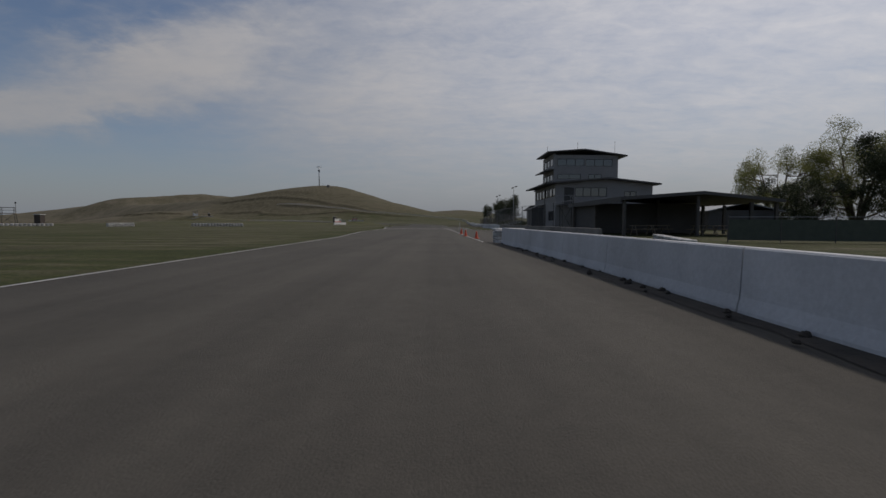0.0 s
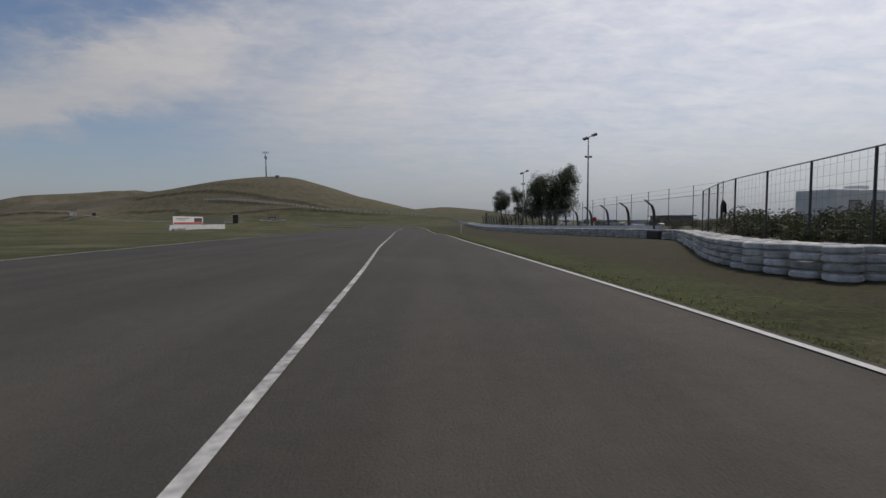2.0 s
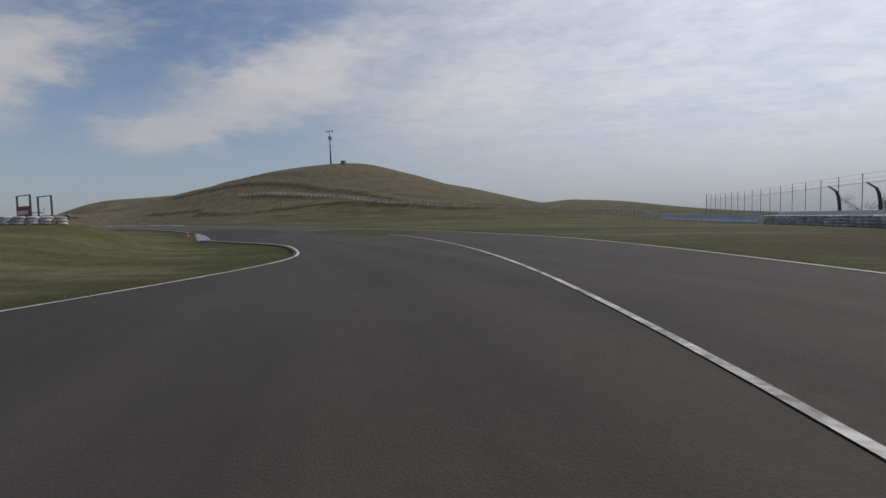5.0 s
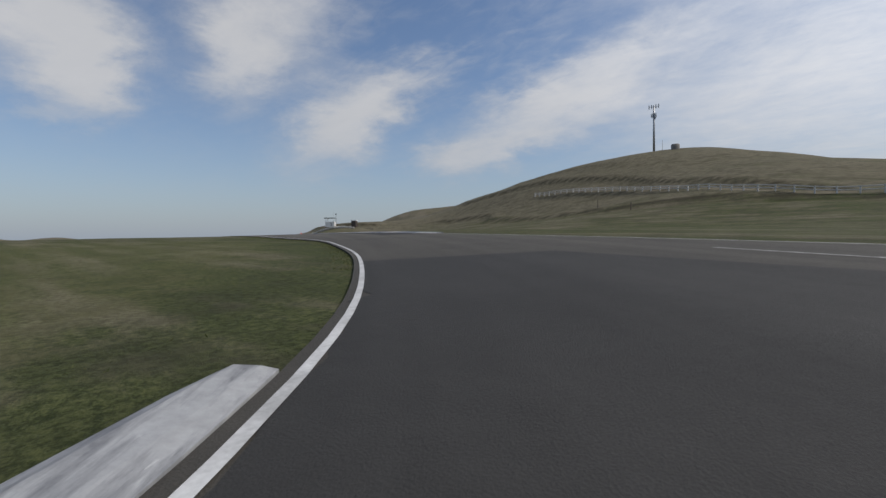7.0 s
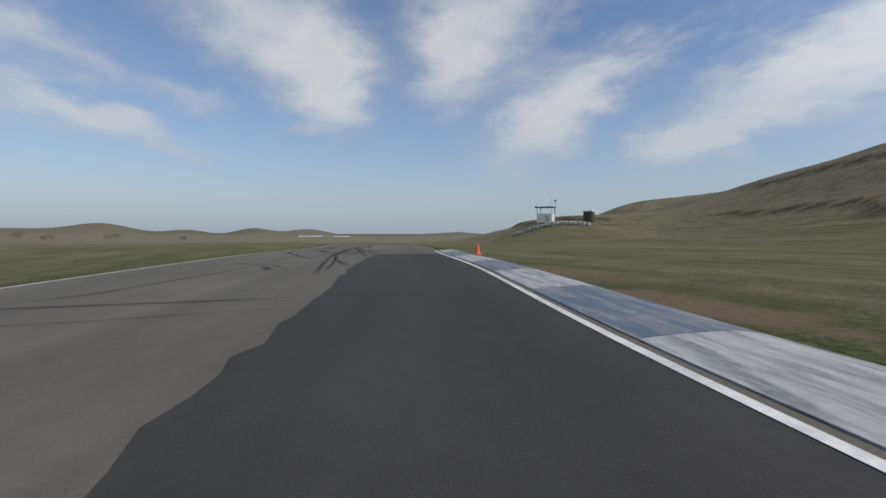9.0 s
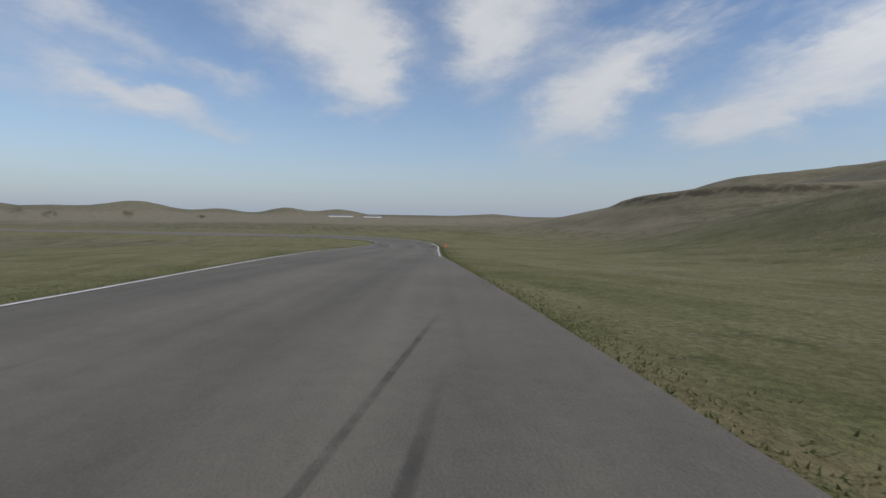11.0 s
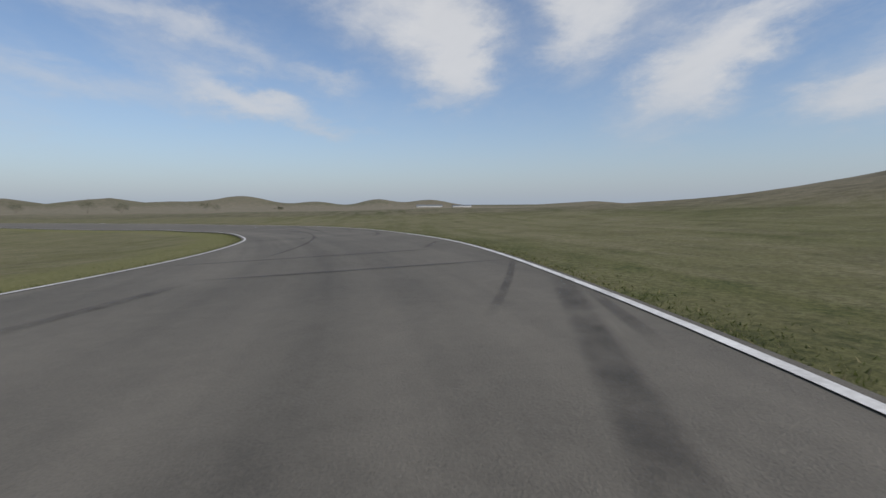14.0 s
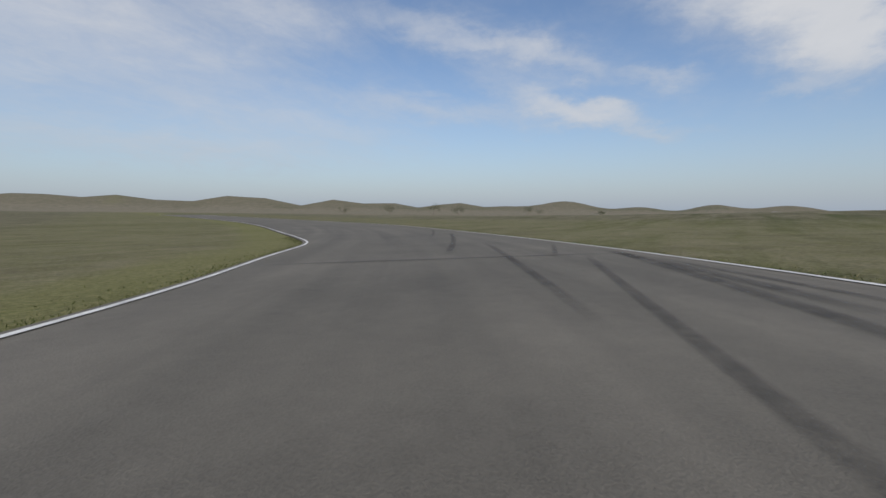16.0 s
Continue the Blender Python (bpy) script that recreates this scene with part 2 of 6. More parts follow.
def kerb_mat(name, paint, show):
    """Kerb paint scuffed lengthwise down to grey concrete, with pale flecks left by wheels."""
    m = bpy.data.materials.new(name)
    m.use_nodes = True
    n, l = m.node_tree.nodes, m.node_tree.links
    bsdf = n["Principled BSDF"]
    bsdf.inputs["Roughness"].default_value = 0.75
    place = n.new("ShaderNodeTexCoord").outputs["Object"]
    vec = n.new("ShaderNodeCombineXYZ")
    for i, (src, much) in enumerate((("across", 7.0), ("run", 0.9))):
        a_, k_ = n.new("ShaderNodeAttribute"), n.new("ShaderNodeMath")
        a_.attribute_name, k_.operation = src, "MULTIPLY"
        l.new(a_.outputs["Fac"], k_.inputs[0])
        k_.inputs[1].default_value = much
        l.new(k_.outputs[0], vec.inputs[i])

    def band(src, scale, detail, lo, hi):
        t, r = n.new("ShaderNodeTexNoise"), n.new("ShaderNodeMapRange")
        t.inputs["Scale"].default_value, t.inputs["Detail"].default_value, t.inputs["Roughness"].default_value = scale, detail, 0.66
        l.new(src, t.inputs["Vector"])
        l.new(t.outputs[0], r.inputs[0])
        r.inputs[1].default_value, r.inputs[2].default_value = lo, hi
        return r.outputs[0], t.outputs[0]

    def mix(f, a_, b_):
        x = n.new("ShaderNodeMix")
        x.data_type = "RGBA"
        l.new(f, x.inputs["Factor"])
        for sock, v in (("A", a_), ("B", b_)):
            if isinstance(v, tuple):
                x.inputs[sock].default_value = (*v, 1)
            else:
                l.new(v, x.inputs[sock])
        return x.outputs["Result"]

    scuff, flecks, (grime, fine) = band(vec.outputs[0], 1.0, 7, show - 0.07, show + 0.09)[0], band(vec.outputs[0], 2.3, 6, 0.66, 0.72)[0], band(place, 9, 6, 0.3, 0.8)
    concrete = mix(grime, (0.115, 0.118, 0.125), (0.26, 0.265, 0.27))
    base = mix(scuff, mix(grime, paint, tuple(c * 0.7 for c in paint)), concrete)
    l.new(mix(flecks, base, (0.55, 0.55, 0.54)), bsdf.inputs["Base Color"])
    bump = n.new("ShaderNodeBump")
    bump.inputs["Strength"].default_value, bump.inputs["Distance"].default_value = 0.35, 0.02
    l.new(fine, bump.inputs["Height"])
    l.new(bump.outputs[0], bsdf.inputs["Normal"])
    return m


RUBBER = rubber_mat()
DARK_RUBBER = rubber_mat("fresh_rubber_mark", 0.22, 0.8)
TAR = rubber_mat("tar_smear", 0.55, 0.9)
LINE = mat("line_paint", (0.68, 0.68, 0.66), (0.30, 0.295, 0.285), 1.6, 24, 0.7, bump=0.1, spread=0.55)
LINE_WORN = mat("worn_line_paint", (0.60, 0.60, 0.58), (0.16, 0.155, 0.15), 2.2, 14, 0.75, bump=0.1, spread=0.35)
WHITE_WALL = mat("white_painted_concrete", (0.66, 0.665, 0.68), (0.44, 0.445, 0.45), 0.9, 18, 0.75, bump=0.25, spread=0.6, random_shade=0.05)
CONCRETE = mat("concrete", (0.25, 0.235, 0.21), (0.13, 0.122, 0.11), 0.8, 16, 0.85, bump=0.3, random_shade=0.08)
TYRE_WHITE = mat("white_painted_tyre", (0.70, 0.695, 0.68), (0.30, 0.295, 0.285), 5, 34, 0.7, bump=0.4, spread=0.5, random_shade=0.24)
TYRE_BLACK = mat("black_rubber", (0.022, 0.022, 0.024), (0.04, 0.04, 0.042), 5, 40, 0.7, bump=0.3, random_shade=0.1)
KERB_BLUE = kerb_mat("blue_kerb_paint", (0.080, 0.116, 0.172), 0.50)
KERB_WHITE = kerb_mat("white_kerb_paint", (0.38, 0.385, 0.385), 0.51)
CONE = mat("orange_plastic", (0.72, 0.085, 0.025), (0.55, 0.07, 0.03), 8, 60, 0.55, bump=0.05)
CONE_BASE = mat("dark_cone_base", (0.05, 0.03, 0.025), (0.09, 0.05, 0.04), 8, 60, 0.8)
SIDING = mat("grey_blue_siding", (0.285, 0.283, 0.280), (0.235, 0.233, 0.232), 0.5, 6, 0.7, bump=0.05)
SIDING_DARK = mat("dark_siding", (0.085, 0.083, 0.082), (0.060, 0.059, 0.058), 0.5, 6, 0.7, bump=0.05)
ROOFING = mat("dark_roof_metal", (0.06, 0.058, 0.056), (0.09, 0.086, 0.082), 0.7, 9, 0.6, bump=0.1)
TRIM = mat("dark_trim", (0.05, 0.048, 0.047), (0.075, 0.072, 0.07), 2, 20, 0.6, bump=0.05)
STEEL = mat("galvanised_steel", (0.34, 0.35, 0.36), (0.22, 0.225, 0.23), 3, 30, 0.45, 0.75, bump=0.05)
STEEL_DARK = mat("weathered_steel", (0.11, 0.105, 0.10), (0.07, 0.065, 0.06), 3, 30, 0.6, 0.5, bump=0.1)
ALUMINIUM = mat("aluminium_plank", (0.55, 0.56, 0.57), (0.42, 0.43, 0.44), 3, 30, 0.4, 0.6, bump=0.05)
WHITE = mat("white_paint", (0.74, 0.74, 0.73), (0.58, 0.58, 0.57), 1.5, 25, 0.6, bump=0.05)
RED = mat("red_paint", (0.42, 0.03, 0.03), (0.34, 0.03, 0.03), 3, 25, 0.6, bump=0.05)
BLACK = mat("black_paint", (0.02, 0.02, 0.022), (0.035, 0.035, 0.036), 3, 25, 0.6, bump=0.05)
BROWN_DARK = mat("dark_brown_plastic", (0.045, 0.035, 0.03), (0.065, 0.05, 0.04), 2, 20, 0.6, bump=0.05)
BARK = mat("eucalyptus_bark", (0.10, 0.075, 0.055), (0.19, 0.16, 0.13), 3, 20, 0.9, bump=0.5)
LEAF = mat("eucalyptus_leaf", (0.030, 0.042, 0.018), (0.062, 0.075, 0.034), 1.2, 8, 0.6, bump=0.0)
LEAF_SPRING = mat("spring_leaf", (0.26, 0.26, 0.10), (0.13, 0.15, 0.05), 1.2, 8, 0.65, bump=0.0)
LEAF_BUSH = mat("shrub_leaf", (0.045, 0.055, 0.024), (0.08, 0.085, 0.04), 1.2, 8, 0.7, bump=0.0)
WOOD = mat("grey_timber", (0.26, 0.22, 0.17), (0.17, 0.14, 0.11), 2, 25, 0.85, bump=0.2)
GREEN_NET = mat("green_netting", (0.05, 0.062, 0.048), (0.075, 0.09, 0.068), 3, 40, 0.8, bump=0.1)
PALE_TIMBER = mat("pale_timber", (0.66, 0.64, 0.60), (0.46, 0.44, 0.40), 2, 25, 0.85, bump=0.2)
TIRE_DECK = mat("tank_white", (0.68, 0.68, 0.66), (0.52, 0.52, 0.5), 1.5, 20, 0.5, bump=0.05)


def let_light_through(m, share):
    """Thin leaves pass part of the light on."""
    n, l = m.node_tree.nodes, m.node_tree.links
    bsdf, thin, blend = n["Principled BSDF"], n.new("ShaderNodeBsdfTranslucent"), n.new("ShaderNodeMixShader")
    l.new(bsdf.inputs["Base Color"].links[0].from_socket, thin.inputs["Color"])
    blend.inputs[0].default_value = share
    l.new(bsdf.outputs[0], blend.inputs[1])
    l.new(thin.outputs[0], blend.inputs[2])
    l.new(blend.outputs[0], n["Material Output"].inputs["Surface"])


for leafy, share in ((LEAF_SPRING, 0.5), (LEAF, 0.3), (LEAF_BUSH, 0.3)):
    let_light_through(leafy, share)

# ---- mesh tools ----


def mesh_from(name, verts, faces, material=None, smooth=False):
    me = bpy.data.meshes.new(name)
    me.from_pydata([tuple(map(float, v)) for v in verts], [], faces)
    me.update()
    if material:
        me.materials.append(material)
    if smooth:
        me.polygons.foreach_set("use_smooth", [True] * len(me.polygons))
    return me


class Soup:
    """Loose faces gathered into one mesh."""

    def __init__(self):
        self.v, self.f = [], []

    def add(self, verts, faces):
        n = len(self.v)
        self.v += [tuple(v) for v in verts]
        self.f += [tuple(n + i for i in f) for f in faces]
        return self

    def box(self, x0, x1, y0, y1, z0, z1, m=None):
        v = [Vector((x, y, z)) for z in (z0, z1) for x, y in ((x0, y0), (x1, y0), (x1, y1), (x0, y1))]
        if m is not None:
            v = [m @ p for p in v]
        return self.add(v, [(3, 2, 1, 0), (4, 5, 6, 7), (0, 1, 5, 4), (1, 2, 6, 5), (2, 3, 7, 6), (3, 0, 4, 7)])

    def slab(self, corners, thick):
        """A sheet of the given thickness below four or more corners."""
        n = len(corners)
        low = [(x, y, z - thick) for x, y, z in corners]
        return self.add(list(corners) + low, [tuple(range(n)), tuple(range(2 * n - 1, n - 1, -1))] + [(i, i + n, (i + 1) % n + n, (i + 1) % n) for i in range(n)])

    def tube(self, points, radii, sides=8, caps=True):
        points = [Vector(p) for p in points]
        if isinstance(radii, (int, float)):
            radii = [radii] * len(points)
        rings = []
        for i, p in enumerate(points):
            ahead = (points[min(i + 1, len(points) - 1)] - points[max(i - 1, 0)]).normalized()
            a = ahead.cross(Vector((0, 0, 1)) if abs(ahead.z) < 0.95 else Vector((1, 0, 0))).normalized()
            b = ahead.cross(a)
            rings.append([p + radii[i] * (math.cos(t) * a + math.sin(t) * b) for t in (2 * math.pi * k / sides for k in range(sides))])
        faces = [(i * sides + k, i * sides + (k + 1) % sides, (i + 1) * sides + (k + 1) % sides, (i + 1) * sides + k) for i in range(len(points) - 1) for k in range(sides)]
        if caps:
            faces += [tuple(range(sides - 1, -1, -1)), tuple((len(points) - 1) * sides + k for k in range(sides))]
        return self.add([v for r in rings for v in r], faces)

    def lathe(self, profile, sides=16, centre=(0, 0, 0)):
        """A profile of (radius, height) turned round the z axis."""
        cx, cy, cz = centre
        n = len(profile)
        v = [(cx + r * math.cos(2 * math.pi * k / sides), cy + r * math.sin(2 * math.pi * k / sides), cz + z) for k in range(sides) for r, z in profile]
        return self.add(v, [(k * n + i, ((k + 1) % sides) * n + i, ((k + 1) % sides) * n + i + 1, k * n + i + 1) for k in range(sides) for i in range(n - 1)])

    def mesh(self, name, material, smooth=False):
        return mesh_from(name, self.v, self.f, material, smooth)


def thing(name, label, category, group="", m=None, kind=""):
    ob = tagged(new(name), label, category, group, kind)
    if m is not None:
        ob.matrix_basis = m
    return ob


def part(name, soup, material, parent, label="", smooth=False, m=None):
    """Links loose faces, or a ready mesh, as one mesh object under a thing or a part."""
    ob = new(name, soup if isinstance(soup, bpy.types.Mesh) else soup.mesh(name, material, smooth))
    ob.parent = parent
    if m is not None:
        ob.matrix_basis = m
    if label:
        ob["label"] = label
    return ob


def bevel(ob, width=0.01):
    b = ob.modifiers.new("edge", "BEVEL")
    b.width, b.segments, b.limit_method = width, 2, "ANGLE"
    return ob


def ease(a, b, x):
    u = np.clip((x - a) / (b - a), 0, 1)
    return u * u * (3 - 2 * u)


# ---- the course: its middle line, banking and edges ----
NODES = np.array([
    (1.4, -80, 0), (0.6, -38, 0), (0, 0, 0), (-0.1, 39.6, 0), (0.7, 75.5, 0.003), (1, 109.7, -0.191), (0.3, 139, -0.395), (-5.4, 164, -0.356), (-11.3, 175.3, -0.319), (-18.8, 185.8, -0.274), (-26.6, 194.8, -0.229), (-36.1, 206, -0.086), (-46.5, 214.2, 0.334), (-57.7, 221, 0.792), (-69.5, 226.7, 1.117), (-83.4, 231.7, 1.29), (-96.8, 235.9, 1.356), (-111.2, 240, 1.289), (-124.8, 244.2, 1.062), (-150.2, 252.3, -0.023), (-173.2, 259.3, -1.346), (-184.8, 262.4, -1.93), (-197.3, 264.4, -2.34), (-207.4, 263.8, -2.595), (-217.3, 261.6, -2.919), (-226.8, 258.4, -3.21), (-235, 253.6, -3.447), (-254.9, 238.2, -3.941), (-268, 223.4, -4.152), (-281, 201.8, -4.308), (-302.8, 153.5, -4.426), (-365, 16, -4.6)], float)


def curve_through(nodes, step):
    """A smooth curve through the nodes, as points a step apart."""
    k = np.r_[0, np.cumsum(np.linalg.norm(np.diff(nodes[:, :2], axis=0), axis=1))]
    n, h = len(nodes), np.diff(k)
    a, r = np.eye(n), np.zeros((n, 3))
    for i in range(1, n - 1):
        a[i, i - 1:i + 2] = h[i - 1], 2 * (h[i - 1] + h[i]), h[i]
        r[i] = 6 * ((nodes[i + 1] - nodes[i]) / h[i] - (nodes[i] - nodes[i - 1]) / h[i - 1])
    c = np.linalg.solve(a, r)
    u = np.arange(0, k[-1], 0.05)
    i = np.clip(np.searchsorted(k, u, "right") - 1, 0, n - 2)
    p, q, w = (k[i + 1] - u)[:, None], (u - k[i])[:, None], h[i][:, None]
    pts = c[i] * p**3 / (6 * w) + c[i + 1] * q**3 / (6 * w) + (nodes[i] / w - c[i] * w / 6) * p + (nodes[i + 1] / w - c[i + 1] * w / 6) * q
    s = np.r_[0, np.cumsum(np.linalg.norm(np.diff(pts[:, :2], axis=0), axis=1))]
    even = np.arange(0, s[-1], step)
    return np.stack([np.interp(even, s, pts[:, j]) for j in range(3)], 1)


STEP = 0.5
TRACK = curve_through(NODES, STEP)
S0 = STEP * int(np.argmin(np.hypot(TRACK[:, 0], TRACK[:, 1])))
RUN = np.arange(len(TRACK)) * STEP - S0
AHEAD = np.gradient(TRACK[:, :2], axis=0)
AHEAD /= np.linalg.norm(AHEAD, axis=1)[:, None]


def softened(values, reach):
    pad = int(3 * reach / STEP)
    kern = np.exp(-0.5 * (np.arange(-pad, pad + 1) * STEP / reach) ** 2)
    return np.convolve(np.pad(values, pad, mode="edge"), kern / kern.sum(), "valid")


BANK = softened(np.interp(RUN, [160, 200, 255, 285, 310, 380, 400, 460, 500], [0, .035, .035, .015, 0, 0, .025, .025, 0]), 5)
LEFT = softened(np.interp(RUN, [0, 30, 46, 62, 88, 97, 106, 115, 125, 135, 143, 150, 157, 163, 171, 179, 188, 196, 203, 210, 216, 221.5, 226, 231, 236, 242, 248, 254, 260, 268, 278, 288, 299, 330, 345, 355, 366, 374, 380, 385, 390, 396, 402, 406, 410, 415, 421, 427, 432, 438, 444, 450, 458, 466, 476, 490, 510, 540],
                        [-6.3, -6.35, -8, -8.2, -11.71, -12.67, -13.72, -14.35, -14.92, -15.63, -15.58, -14.87, -12.45, -9.51, -4.7, -0.11, 0.45, -0.99, -1.95, -1.83, -1.73, -1.24, -1.26, -1.21, -1.64, -2.06, -3.69, -4.73, -5.17, -5.82, -6.01, -5.57, -3.89, -5.3, -6.99, -7.82, -7.8, -7.97, -7.66, -7.18, -6.46, -4.92, -3.89, -3.27, -2.75, -2.18, -1.84, -0.94, -0.76, -1.26, -1.12, -2.39, -3.88, -4.83, -5.42, -5.61, -5.59, -5.51]), 1.8)
RIGHT = softened(np.interp(RUN, [40, 44, 46, 49, 53, 59, 63, 69, 79, 97, 105, 113, 122, 128, 135, 143, 147, 150, 154, 161, 168, 175, 180, 188, 195, 209, 219, 226, 231, 237, 245, 250, 255, 260, 266, 273, 281, 288, 298, 330, 346, 353, 360, 367, 375, 380, 384, 388, 392, 396, 400.5, 405, 410, 415, 419, 424, 430, 437, 444, 452, 460, 470, 485, 510, 540],
                         [8.6, 7.2, 6.7, 6.65, 5.55, 3.95, 3.2, 2.95, 2.9, 2.06, 1.77, 1.63, 1.27, 0.61, 0.71, 1.08, 1.62, 2.08, 3.03, 4.65, 6.96, 9.05, 10.3, 10.94, 11.6, 11.6, 11, 9.6, 8.5, 6.8, 4.85, 4.07, 3.55, 2.89, 2.84, 2.34, 2.44, 2.19, 2.59, 0.91, -0.04, 0.01, 0.03, 0.25, 0.61, 0.85, 1.08, 1.48, 2.18, 2.56, 3.23, 3.99, 4.61, 5.08, 5.53, 6.09, 6.81, 6.88, 6.54, 6.16, 5.96, 5.92, 6, 6.08, 6.11]), 1.8)


def on_course(s, d, lift=0.0):
    """The place d metres right of the middle line at the run s, on the road's surface."""
    i = (np.asarray(s, float) + S0) / STEP
    n = np.arange(len(TRACK))
    x, y, z = (np.interp(i, n, TRACK[:, j]) for j in range(3))
    ax, ay, bank = np.interp(i, n, AHEAD[:, 0]), np.interp(i, n, AHEAD[:, 1]), np.interp(i, n, BANK)
    return np.stack([x + ay * d, y - ax * d, z + bank * np.clip(d, -12, 12) + lift], -1)


def edge(which, s):
    return np.interp(s, RUN, which)


def heading(s):
    a = np.interp(s, RUN, np.unwrap(np.arctan2(-AHEAD[:, 0], AHEAD[:, 1])))
    return math.degrees(float(a))


# ---- the land ----
HILLS = [(-94.75, 383.3, 23.95, 58.4, 30.8, -.7), (-211.9, 392.5, 15.64, 111.7, 21, -.49), (-275.5, 480.2, 8.8, 70.8, 12.4, .59), (14.6, 452.8, 9.62, 65.9, 31.4, -1.23), (-36.9, 322.4, 1.82, 12.2, 50.8, -.76),
         (-349.2, 533.2, 15.98, 195, 60, -.08), (-182.8, 321, 2.44, 34.1, 171.8, 1.96), (-329.3, 558.9, 16.2, 144, 47.7, -.61), (-192.4, 314.7, 6.63, 22.9, 23.7, -1.82)]
FAR_HILLS = [(65.5, .4, 2.6), (84.3, .62, 2.3), (90.5, .7, 1.9), (97.5, .45, 2), (105.6, 1.12, 2.9), (112.5, .5, 2), (118.3, .98, 1.9), (126, .9, 2), (132, 1.15, 2.4), (140.2, 1.2, 2.3), (144.6, 1.25, 2), (152.6, 1.35, 2.8), (160, 1.3, 3), (168, 1.2, 3), (180, 1.1, 5)]


def from_course(x, y):
    """For places on the map: the distance right of the middle line, the run, and the distance from it."""
    x, y = np.asarray(x, float), np.asarray(y, float)
    best, side, run = np.full(x.shape, 1e9), np.zeros(x.shape), np.zeros(x.shape)
    for k in range(0, len(TRACK) - 4, 4):
        a, b = TRACK[k, :2], TRACK[k + 4, :2]
        d = b - a
        long = d @ d
        u = np.clip(((x - a[0]) * d[0] + (y - a[1]) * d[1]) / long, 0, 1)
        ex, ey = x - a[0] - u * d[0], y - a[1] - u * d[1]
        r = np.hypot(ex, ey)
        near = r < best
        best = np.where(near, r, best)
        side = np.where(near, (ex * d[1] - ey * d[0]) / math.sqrt(long), side)
        run = np.where(near, RUN[k] + u * 4 * STEP, run)
    return side, run, best


SCARPS = [([(-184, 368), (-159, 345), (-131, 338), (-115, 333.5), (-101, 327.2), (-85, 318.4), (-71, 307), (-56.5, 297.2), (-44, 290), (-31, 286)], 0.50), ([(-109, 318.5), (-97, 314), (-86, 308.8), (-73, 303), (-60, 297)], 0.35),
          ([(-156, 320), (-146, 318.5), (-122, 311), (-117, 303.8), (-95, 294.6), (-76, 290), (-55, 288), (-41, 285.5), (-21, 282), (-5, 277)], 0.45), ([(-214, 309), (-205, 305.5), (-193, 303.5), (-178, 306), (-165, 311)], 0.55), ([(-150, 355), (-125, 348), (-108, 342), (-90, 334)], 0.25)]
# the fenced road cut along the hillside
HILL_ROAD = [(-112, 321), (-105.6, 317.9), (-96.8, 314.6), (-81, 307.2), (-74.8, 303.6), (-71, 301.6), (-59, 294.4), (-53.5, 290.4), (-47, 288.6), (-40.7, 287.8), (-30, 287), (-20, 286.5), (-8, 282), (3, 274), (10, 263), (12, 250), (11.5, 236)]


def side_of(line, x, y):
    """The distance from a line on the map, positive on its far (+y) side, and the share of the line passed."""
    line = np.array(line, float)
    best, side, way = np.full(np.shape(x), 1e9), np.zeros(np.shape(x)), np.zeros(np.shape(x))
    for k in range(len(line) - 1):
        a, d = line[k], line[k + 1] - line[k]
        u = np.clip(((x - a[0]) * d[0] + (y - a[1]) * d[1]) / (d @ d), 0, 1)
        ex, ey = x - a[0] - u * d[0], y - a[1] - u * d[1]
        r = np.hypot(ex, ey)
        near = r < best
        best, way = np.where(near, r, best), np.where(near, (k + u) / (len(line) - 1), way)
        side = np.where(near, np.where(d[0] * ey - d[1] * ex > 0, r, -r), side)
    return side, way


